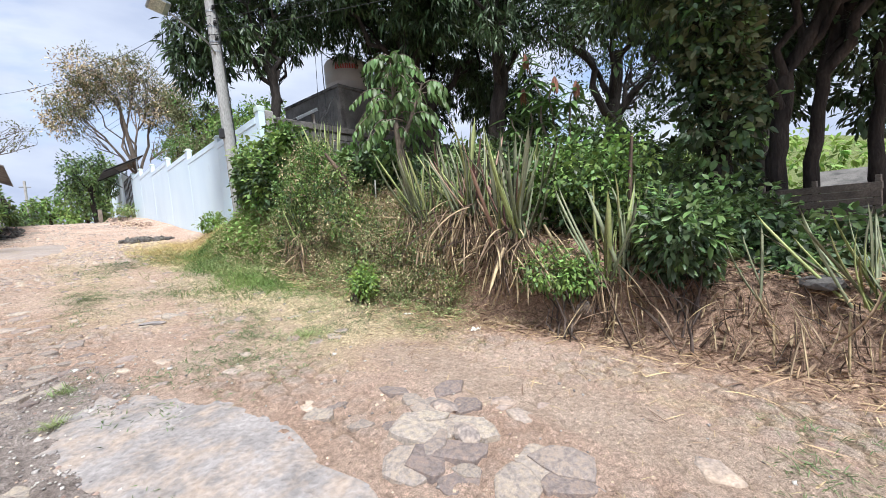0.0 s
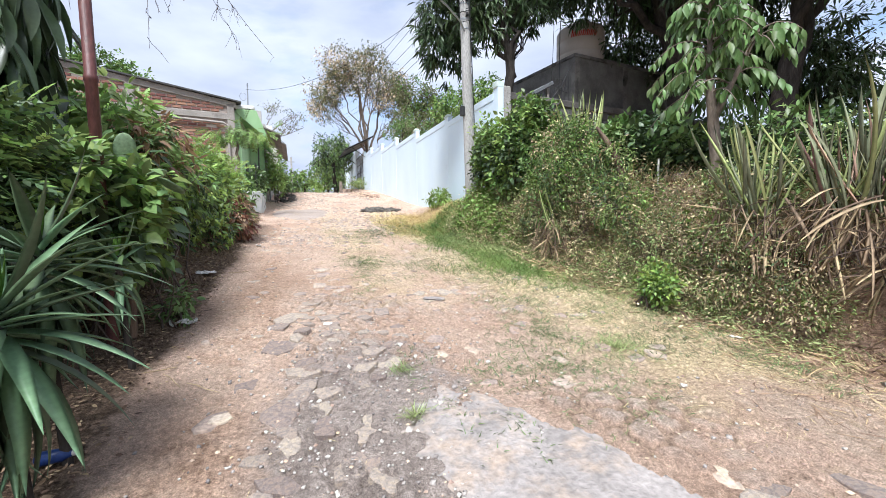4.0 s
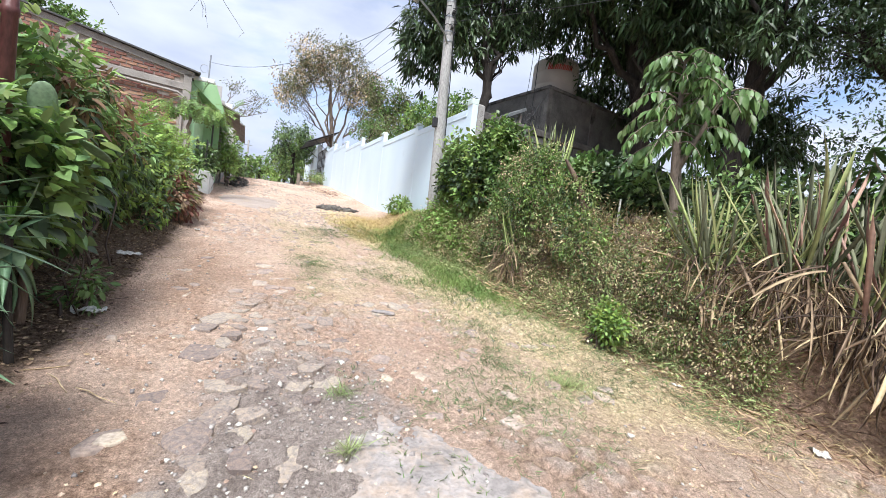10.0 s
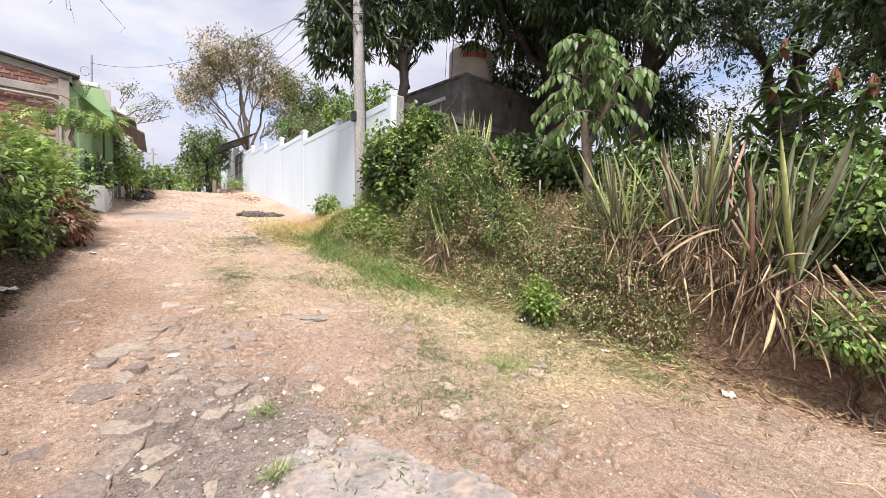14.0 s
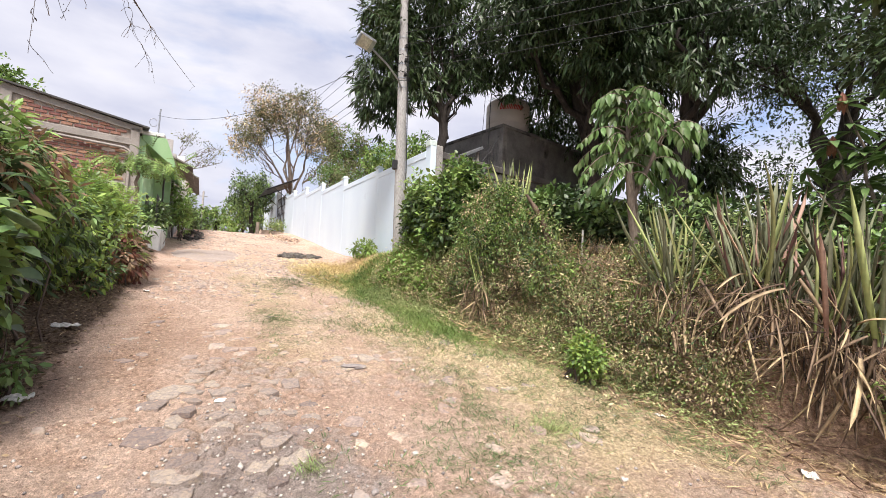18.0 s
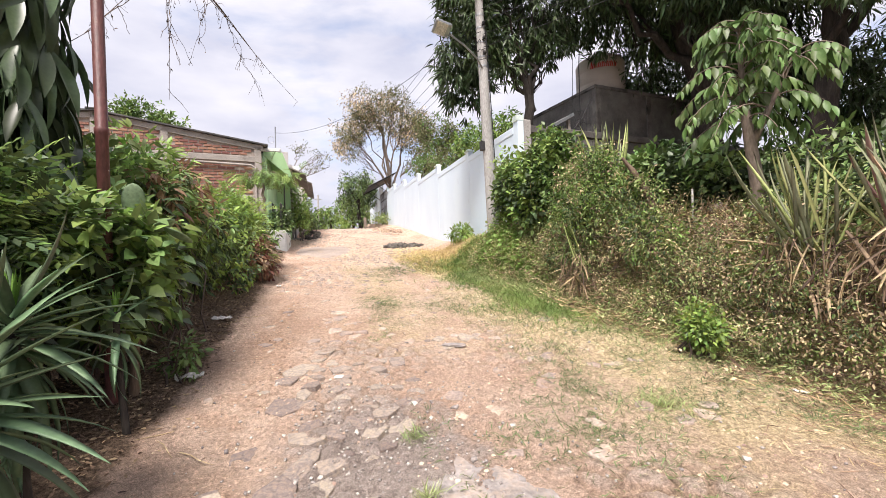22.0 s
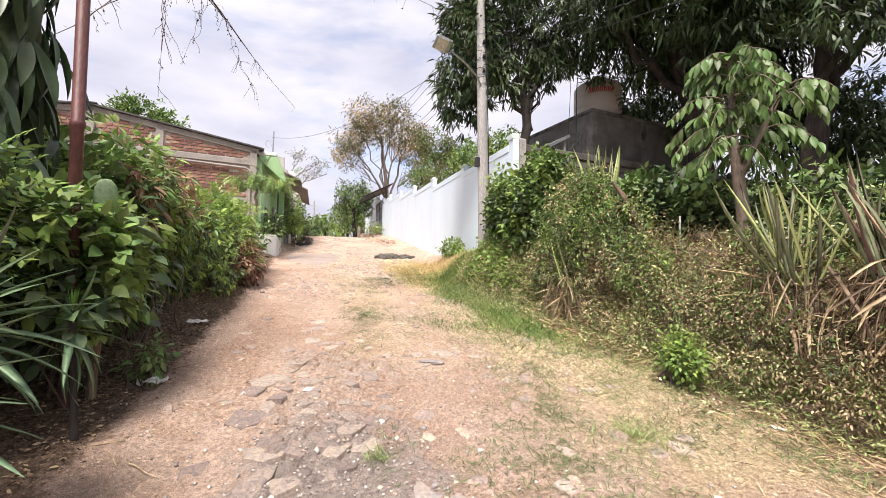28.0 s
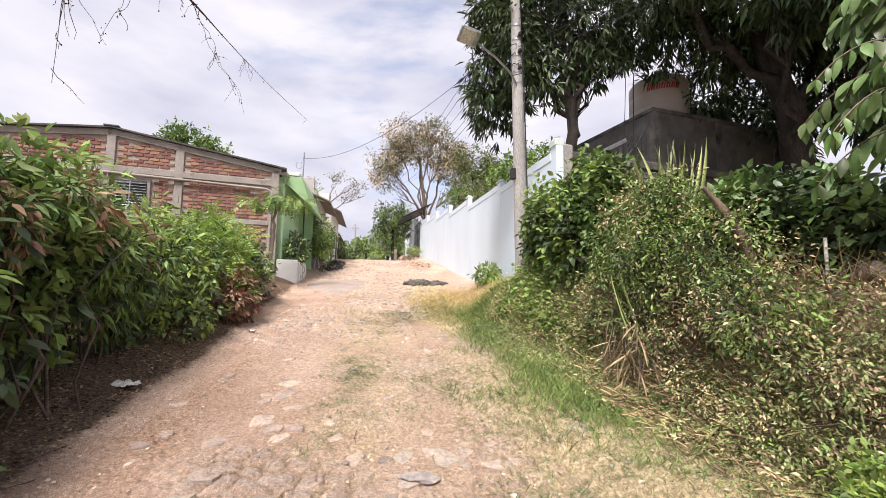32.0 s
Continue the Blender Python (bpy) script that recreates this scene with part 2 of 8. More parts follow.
M["grass"] = leafmat("grass_blades", (0.11, 0.185, 0.045), (0.26, 0.33, 0.1), 0.55, 0.55, 0.3)
M["weed"] = leafmat("weed_leaves", (0.19, 0.245, 0.09), (0.39, 0.42, 0.18), 0.55, 0.6, 0.22)
M["lane_grass"] = leafmat("lane_grass", (0.1, 0.145, 0.055), (0.2, 0.245, 0.1), 0.55, 0.5, 0.25)
M["gold_grass"] = leafmat("golden_dry_grass", (0.42, 0.31, 0.13), (0.64, 0.5, 0.24), 0.6, 0.4, 0.25)
M["mango"] = leafmat("mango_leaves", (0.026, 0.048, 0.017), (0.075, 0.115, 0.038), 0.36, 0.6, 0.05, 0.6)
# greens from dark to light; the darkest also paints deep shade inside foliage
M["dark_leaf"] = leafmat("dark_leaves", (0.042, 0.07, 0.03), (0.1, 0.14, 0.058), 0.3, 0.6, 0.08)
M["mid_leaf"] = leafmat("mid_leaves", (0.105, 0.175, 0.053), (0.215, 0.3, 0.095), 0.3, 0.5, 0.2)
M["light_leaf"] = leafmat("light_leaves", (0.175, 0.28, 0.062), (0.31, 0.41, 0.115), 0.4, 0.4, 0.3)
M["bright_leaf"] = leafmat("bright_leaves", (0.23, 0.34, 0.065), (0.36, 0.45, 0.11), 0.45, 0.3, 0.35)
M["young_leaf"] = leafmat("young_tree_leaves", (0.075, 0.14, 0.04), (0.19, 0.275, 0.09), 0.3, 0.5, 0.2, rand="island")
M["yucca"] = leafmat("yucca_leaves", (0.09, 0.15, 0.08), (0.2, 0.285, 0.15), 0.28, 0.45, 0.12, rand="object")
M["yucca_new"] = leafmat("yucca_new_leaves", (0.13, 0.26, 0.04), (0.19, 0.33, 0.06), 0.38, 0.2, 0.25)
M["vine"] = leafmat("hanging_leaves", (0.042, 0.068, 0.034), (0.1, 0.14, 0.066), 0.22, 0.5, 0.08, rand="object")
M["dry_leaf"] = leafmat("dull_dry_leaves", (0.34, 0.255, 0.15), (0.66, 0.51, 0.325), 0.7, 0.65, 0.15)
M["olive_leaf"] = leafmat("olive_leaves", (0.13, 0.14, 0.06), (0.22, 0.21, 0.11), 0.6, 0.4, 0.25)
M["agave"] = leafmat("spiny_leaves", (0.19, 0.21, 0.125), (0.38, 0.385, 0.24), 0.5, 0.5, 0.1, rand="object")
M["agave_y"] = leafmat("spiny_leaves_yellow", (0.3, 0.35, 0.12), (0.58, 0.58, 0.26), 0.5, 0.45, 0.15, rand="object")
M["agave_r"] = leafmat("spiny_leaves_reddish", (0.33, 0.18, 0.145), (0.52, 0.34, 0.27), 0.5, 0.5, 0.1, rand="object")
M["dead_leaf"] = leafmat("dead_strap_leaves", (0.12, 0.075, 0.05), (0.5, 0.36, 0.225), 0.8, 0.85, 0.1, scale=3.0, rand="object")
M["fallen_leaf"] = leafmat("fallen_strap_leaves", (0.27, 0.165, 0.1), (0.56, 0.39, 0.24), 0.8, 0.7, 0.1)
M["red_leaf"] = leafmat("copper_new_leaves", (0.24, 0.09, 0.06), (0.36, 0.18, 0.12), 0.4, 0.4, 0.25)
M["copper"] = leafmat("copper_shoots", (0.26, 0.15, 0.085), (0.42, 0.27, 0.165), 0.4, 0.4, 0.25)
M["cactus"] = mat("cactus_pad", (0.12, 0.19, 0.1), (0.22, 0.29, 0.17), 6, 0.6, 0.2, 40)
M["far_leaf"] = leafmat("far_leaves", (0.09, 0.16, 0.04), (0.15, 0.23, 0.06), 0.6, 0.35, 0.2)
M["paper"] = mat("crumpled_paper", (0.6, 0.57, 0.53), (0.78, 0.75, 0.7), 10, 0.8, 0.3, 40)
M["blue"] = mat("blue_plastic", (0.012, 0.03, 0.12), (0.02, 0.05, 0.2), 6, 0.4, 0.1, 40)
M["rubble"] = mat("rubble", (0.06, 0.055, 0.05), (0.16, 0.14, 0.12), 4, 0.95, 0.5, 40, "island", 0.4)
M["plank"] = mat("weathered_plank", (0.13, 0.11, 0.09), (0.25, 0.21, 0.17), 5, 0.9, 0.4, 50, "object", 0.3, stretch=(0.2, 1, 1))
M["lamp_glass"] = mat("lamp_lens", (0.5, 0.47, 0.4), (0.68, 0.65, 0.58), 8, 0.25, 0.0, 30)


# ---- mesh helpers ----
def build(name, V, F, material, parent=None, label="", smooth=False, mats=None, idx=None):
    """One mesh object from an array of vertices and arrays of faces with 3 or 4 corners each."""
    V = np.asarray(V, np.float32)
    Fs = [np.asarray(f, np.int32) for f in (F if isinstance(F, (list, tuple)) else [F]) if len(f)]
    me = bpy.data.meshes.new(name)
    nl = sum(f.size for f in Fs)
    nf = sum(len(f) for f in Fs)
    me.vertices.add(len(V))
    me.vertices.foreach_set("co", V.ravel())
    me.loops.add(nl)
    me.loops.foreach_set("vertex_index", np.concatenate([f.ravel() for f in Fs]))
    me.polygons.add(nf)
    tot = np.concatenate([np.full(len(f), f.shape[1]) for f in Fs])
    me.polygons.foreach_set("loop_start", np.r_[0, np.cumsum(tot)[:-1]].astype(np.int32))
    if smooth:
        me.polygons.foreach_set("use_smooth", np.ones(nf, bool))
    for m in (mats or [material]):
        me.materials.append(m)
    if idx is not None:
        me.polygons.foreach_set("material_index", np.asarray(idx, np.int32))
    me.update(calc_edges=True)
    ob = new(name, me)
    if parent:
        ob.parent = parent
    if label:
        ob["label"] = label
    return ob


def part(name, bm, material, parent, label="", smooth=False):
    me = bpy.data.meshes.new(name)
    bm.to_mesh(me)
    bm.free()
    if smooth:
        for p in me.polygons:
            p.use_smooth = True
    me.materials.append(material)
    ob = new(name, me)
    ob.parent = parent
    if label:
        ob["label"] = label
    return ob


def thing(name, label, category, group="", kind="", at=(0, 0, 0)):
    ob = new(name)
    ob.empty_display_size = 0.1
    ob.location = at
    return tagged(ob, label, category, group, kind)


def box_bm(x0, x1, y0, y1, z0, z1, bevel=0.0, seg=1):
    bm = bmesh.new()
    bmesh.ops.create_cube(bm, size=1)
    for v in bm.verts:
        v.co = ((x0 + x1) / 2 + v.co.x * (x1 - x0), (y0 + y1) / 2 + v.co.y * (y1 - y0), (z0 + z1) / 2 + v.co.z * (z1 - z0))
    if bevel:
        bmesh.ops.bevel(bm, geom=bm.edges[:], offset=bevel, segments=seg, affect="EDGES")
    return bm


def box(name, dims, material, parent, bevel=0.01, label="", turn=None, rough=0.0, seed=0):
    bm = box_bm(*dims, bevel=bevel)
    if rough:
        r = random.Random(seed)
        for v in bm.verts:
            v.co += Vector((r.uniform(-rough, rough), r.uniform(-rough, rough), r.uniform(-rough, rough)))
    if turn is not None:
        bmesh.ops.transform(bm, matrix=turn, verts=bm.verts)
    return part(name, bm, material, parent, label)


def tube(pts, radii, sides=8, cap=True):
    """Vertices and quads of a tube along points."""
    P = np.asarray(pts, float)
    R = np.broadcast_to(np.asarray(radii, float), (len(P),))
    T = np.gradient(P, axis=0)
    T /= np.linalg.norm(T, axis=1, keepdims=True) + 1e-9
    ref = np.where(np.abs(T[:, 2:3]) > 0.9, [[1.0, 0, 0]], [[0, 0, 1.0]])
    A = np.cross(T, ref)
    A /= np.linalg.norm(A, axis=1, keepdims=True) + 1e-9
    B = np.cross(T, A)
    a = np.linspace(0, 2 * np.pi, sides, endpoint=False)
    ring = np.cos(a)[None, :, None] * A[:, None] + np.sin(a)[None, :, None] * B[:, None]
    V = (P[:, None] + ring * R[:, None, None]).reshape(-1, 3)
    i = np.arange(len(P) - 1)[:, None] * sides
    j = np.arange(sides)[None]
    k = (j + 1) % sides
    F = np.stack([i + j, i + k, i + sides + k, i + sides + j], -1).reshape(-1, 4)
    return V, F


def merge(pieces):
    """Joins (V, F) pieces with faces of one size."""
    Vs, Fs, n = [], [], 0
    for V, F in pieces:
        Vs.append(V)
        Fs.append(np.asarray(F) + n)
        n += len(V)
    return np.concatenate(Vs), np.concatenate(Fs)


def unit(v):
    v = np.asarray(v, float)
    return v / (np.linalg.norm(v, axis=-1, keepdims=True) + 1e-9)


# leaf shapes: length along +y, upper side +z
def blade(w, segs=3, droop=0.25, fold=0.2, belly=0.45):
    """A leaf of unit length with a midrib; returns V and triangles."""
    t = np.linspace(0, 1, segs + 1)
    prof = np.sin(np.pi * t ** (np.log(0.5) / np.log(belly))) * w / 2
    prof[0], prof[-1] = w * 0.04, 0.0
    z = -droop * t ** 2
    V = [[0, t[0], z[0]]]
    rows = []
    V = []
    for k in range(segs):
        V += [[-prof[k], t[k], z[k] + fold * prof[k]], [0, t[k], z[k]], [prof[k], t[k], z[k] + fold * prof[k]]]
    V.append([0, 1, z[-1]])
    F = []
    for k in range(segs - 1):
        a, b = 3 * k, 3 * k + 3
        F += [[a, a + 1, b + 1], [a, b + 1, b], [a + 1, a + 2, b + 2], [a + 1, b + 2, b + 1]]
    a, e = 3 * (segs - 1), len(V) - 1
    F += [[a, a + 1, e], [a + 1, a + 2, e]]
    return np.array(V), np.array(F)


def pinnate(n=5, w=0.16, l=0.34, droop=0.25):
    """A feather leaf: pairs of leaflets along a rib of unit length."""
    lv, lf = blade(w, 2, 0.15, 0.15)
    pieces = []
    for k in range(n):
        y = 0.2 + 0.75 * k / max(1, n - 1)
        for s in (-1, 1):
            a = s * math.radians(62 - 18 * k / n)
            R = np.array([[math.cos(a), math.sin(a), 0], [-math.sin(a), math.cos(a), 0], [0, 0, 1]])
            v = (lv * l) @ R.T + [0, y, -droop * y * y]
            v[:, 2] -= 0.25 * np.abs(v[:, 0]) ** 1.0 * droop
            pieces.append((v, lf))
    rib = np.array([[-0.008, 0, 0], [0.008, 0, 0], [0, 1, -droop]])
    pieces.append((rib, np.array([[0, 1, 2]])))
    return merge(pieces)


def scatter(template, pos, ahead, up, size, rng, twist=0.3):
    """Copies of a leaf at positions, pointing ahead, joined in one (V, F)."""
    tv, tf = template
    n = len(pos)
    ahead = unit(ahead)
    up = np.broadcast_to(np.asarray(up, float), ahead.shape) + rng.normal(0, twist, ahead.shape)
    side = unit(np.cross(ahead, up))
    top = np.cross(side, ahead)
    size = np.broadcast_to(np.asarray(size, float), (n,))
    V = pos[:, None] + size[:, None, None] * (tv[None, :, 0:1] * side[:, None] + tv[None, :, 1:2] * ahead[:, None] + tv[None, :, 2:3] * top[:, None])
    F = tf[None] + (np.arange(n) * len(tv))[:, None, None]
    return V.reshape(-1, 3), F.reshape(-1, 3)


LEAF = blade(0.42, 3, 0.2, 0.2)
LEAF_WIDE = blade(0.62, 3, 0.25, 0.2, 0.4)
LEAF_LONG = blade(0.24, 3, 0.35, 0.2)
LEAF_CHEAP = blade(0.5, 2, 0.2, 0.25)
LEAF_MANGO = blade(0.2, 3, 0.45, 0.15)
FEATHER = pinnate(5, 0.4, 0.34)
GRASS = blade(0.05, 3, 0.35, 0.0, 0.2)


def lumps(rng, centre, radii, n, shell=0.55):
    """Random points in an ellipsoid, most of them towards its surface."""
    d = unit(rng.normal(size=(n, 3)))
    r = shell + (1 - shell) * rng.random((n, 1)) ** 0.6
    return np.asarray(centre) + d * r * np.asarray(radii), d


def uneven(rng, blobs):
    """Each lump broken into a smaller core and side lumps, for a ragged outline."""
    out = []
    for c, r in blobs:
        c, r = np.asarray(c, float), np.asarray(r, float)
        out.append((c, r * 0.78))
        for d in unit(rng.normal(size=(6, 3))):
            s = rng.uniform(0.3, 0.52)
            out.append((c + d * r * (1.02 - s * 0.6), r * s))
    return out


def foliage(rng, blobs, clumps, per, size, template, spread=0.16, droop=0.3, shell=0.5, zmin=None):
    """Leaves in clumps over a set of ellipsoid lumps (centre, radii)."""
    blobs = uneven(rng, blobs)
    vol = np.array([r[0] * r[1] + r[1] * r[2] + r[0] * r[2] for _, r in blobs])
    counts = np.maximum(1, (clumps * vol / vol.sum()).astype(int))
    C, D = [], []
    for (c, r), n in zip(blobs, counts):
        p, d = lumps(rng, c, r, n, shell)
        p += rng.normal(0, 0.06, p.shape) * np.mean(r)
        C.append(p)
        D.append(d)
    C, D = np.concatenate(C), np.concatenate(D)
    if zmin is not None:
        keep = C[:, 2] > zmin(C[:, 0], C[:, 1])
        C, D = C[keep], D[keep]
    n = len(C)
    out = np.repeat(D, per, 0) * 0.7 + unit(rng.normal(size=(n * per, 3))) * 0.9
    out[:, 2] -= droop
    pos = np.repeat(C, per, 0) + unit(out) * rng.random((n * per, 1)) * spread
    s = size * rng.uniform(0.6, 1.25, n * per)
    return scatter(template, pos, out, (0, 0, 1), s, rng, 0.45), C


def limb(rng, a, b, r0, r1, n=7, wob=0.12):
    a, b = np.asarray(a, float), np.asarray(b, float)
    t = np.linspace(0, 1, n)[:, None]
    p = a + (b - a) * t
    L = np.linalg.norm(b - a)
    p[1:-1] += rng.normal(0, wob * L / n, (n - 2, 3))
    p[:, 2] += np.sin(t[:, 0] * np.pi) * 0.06 * L
    return p, np.linspace(r0, r1, n)


def bough(rng, parent, name, material, a, b, r0, r1, twigs=(), sides=8, wob=0.3):
    """A limb with thinner branches to some points, as one part."""
    p, r = limb(rng, a, b, r0, r1, 8, wob)
    pieces = []
    for q in twigs:
        k = rng.integers(3, 8)
        p2, r2 = limb(rng, p[k], q, r[k] * 0.6, 0.006, 6, wob)
        pieces.append(tube(p2, r2, 5))
    if pieces:
        V, F = merge(pieces)
        build("branching", V, F, material, parent, smooth=True)["kind"] = "stuff"
    return build(name, *tube(p, r, sides), material, parent, smooth=True)


# ---- the lie of the land ----
RY = [-400, -60, -20, -6, -1.7, 0, 1.5, 3, 4.6, 6, 7.6, 9.9, 12, 16, 17.6, 22, 26, 30, 34, 45, 80, 400]
RZ = [-14, -6.5, -3.3, -1.98, -1.63, -1.5, -1.39, -1.25, -1.09, -0.98, -0.83, -0.62, -0.34, 0.04, 0.24, 0.82, 1.32, 1.75, 1.82, 1.7, 0.6, -4]
TY = [-30, -4, 0, 2, 3.4, 6, 8, 10, 13, 16, 20, 40, 60]
TX = [5.5, 5.15, 4.72, 4.28, 4.18, 4.0, 3.6, 3.4, 3.8, 4.3, 4.3, 4.2, 4.2]
BY = [-30, -4, -1, 0, 2, 4, 6, 8, 9.6, 11, 13.3, 16, 18, 30, 33, 37, 45, 70]
BH = [0.8, 0.7, 0.75, 0.85, 1.2, 1.45, 1.5, 1.3, 1.15, 0.85, 0.62, 0.25, 0.12, 0.12, 0.4, 0.75, 1.4, 2.0]
WY = [-30, -1, 0, 2, 4, 6, 9.6, 13, 18, 60]
WW = [1.3, 0.6, 0.55, 0.65, 0.95, 1.2, 1.3, 1.0, 0.8, 0.8]


def soft_step(t):
    t = np.clip(t, 0, 1)
    return t * t * (3 - 2 * t)


def road_z(y):
    y = np.asarray(y, float)
    return (np.interp(y - 0.5, RY, RZ) + np.interp(y, RY, RZ) + np.interp(y + 0.5, RY, RZ)) / 3


def toe_x(y):
    return np.interp(y, TY, TX)


def waves(x, y, k, seed):
    r = np.random.default_rng(seed)
    out = 0
    for _ in range(6):
        a, ph, f = r.random() * 6.28, r.random() * 6.28, k * r.uniform(0.6, 1.6)
        out = out + np.sin((x * np.cos(a) + y * np.sin(a)) * f + ph)
    return out / 6


def land(x, y):
    """Height of the ground."""
    x, y = np.asarray(x, float), np.asarray(y, float)
    z = road_z(y)
    s = soft_step((x - toe_x(y) - 0.12 * waves(x, y, 3, 5)) / np.interp(y, WY, WW))
    z = z + s * np.interp(y, BY, BH) + s * 0.10 * waves(x, y, 2.2, 6)
    left = soft_step((-1.0 - x) / 1.2)
    z = z + left * np.interp(y, [-10, 2, 8, 11, 14, 17, 30], [0.1, 0.12, 0.25, 0.5, 0.5, 0.3, 0.3])
    z = z + 0.018 * waves(x, y, 5, 1) + 0.03 * waves(x, y, 1.3, 2)
    far = soft_step((x - 30) / 90)
    z = z + far * 13 * soft_step((x - 25) / 120)
    return z


def axis(lo, f0, f1, hi, step):
    a, out = f0, []
    d = step
    while a > lo:
        d *= 1.22
        a -= d
        out.append(max(a, lo))
    left = out[::-1]
    a, out, d = f1, [], step
    while a < hi:
        d *= 1.22
        a += d
        out.append(min(a, hi))
    return np.array(left + list(np.arange(f0, f1 + 1e-6, step)) + out)


def zone(x, y):
    """Cover of the ground, 0 to 1 each: straw, red soil, litter, grey stones, green."""
    n1, n2 = waves(x, y, 1.7, 11), waves(x, y, 4.5, 12)
    n = 0.6 * n1 + 0.4 * n2
    toe = toe_x(y)
    straw = 0.8 * np.exp(-((x - (toe - 1.0)) / 0.95) ** 2) * soft_step((9.5 - y) / 3) * (0.3 + 0.7 * soft_step((y - 0.6) / 1.6))
    straw = np.maximum(straw, 1.3 * np.exp(-((x - 3.2) / 0.75) ** 2) * soft_step((y - 8.6) / 2) * soft_step((19 - y) / 4))
    straw = np.maximum(straw, 0.35 * np.exp(-((x - 1.2) / 0.9) ** 2) * soft_step((y - 3) / 3) * soft_step((22 - y) / 8))
    straw = np.maximum(straw, 0.7 * soft_step((x - toe + 0.25) / 0.3) * soft_step((toe + 0.95 - x) / 0.5) * soft_step((y - 1.6) / 1.2) * soft_step((6.5 - y) / 1.5))
    red = np.exp(-((x - toe - 0.2) / 0.9) ** 2) * soft_step((3.4 - y) / 1.6)
    red = np.maximum(red, 0.5 * np.exp(-((x + 0.8 - 0.04 * y) / 0.5) ** 2) * soft_step((11 - y) / 5))
    litter = np.maximum(soft_step((-0.95 - x) / 0.5), 0.6 * soft_step((x - toe - 0.5) / 0.6) * soft_step((toe + 5 - x) / 2) * soft_step((y - 1.8) / 1.6)) * soft_step((19 - y) / 4)
    grey = np.exp(-((x - 0.35) / 0.8) ** 2) * soft_step((4.6 - y) / 2.0)
    green = 1.1 * np.exp(-((x - 3.68 - 0.06 * np.clip(y - 6, 0, 6)) / 0.62) ** 2) * soft_step((y - 4.2) / 2.4) * soft_step((12.8 - y) / 2.5)
    green = np.maximum(green, soft_step((x - 11) / 6))
    track = np.exp(-((x - 3.12 + 0.06 * y + 0.08 * n2) / 0.36) ** 4) * soft_step((2.3 - y) / 0.9)
    straw = straw * (1 - 0.8 * track)
    f = lambda a, k=0.45: np.clip(a + k * n * (0.3 + a), 0, 1)
    gold = 1.15 * np.exp(-((x - 3.7) / 1.15) ** 2) * soft_step((y - 9.4) / 1.5) * soft_step((16.5 - y) / 3)
    return f(straw), f(red), f(litter), f(grey), f(green), f(gold), np.clip(track, 0, 1)


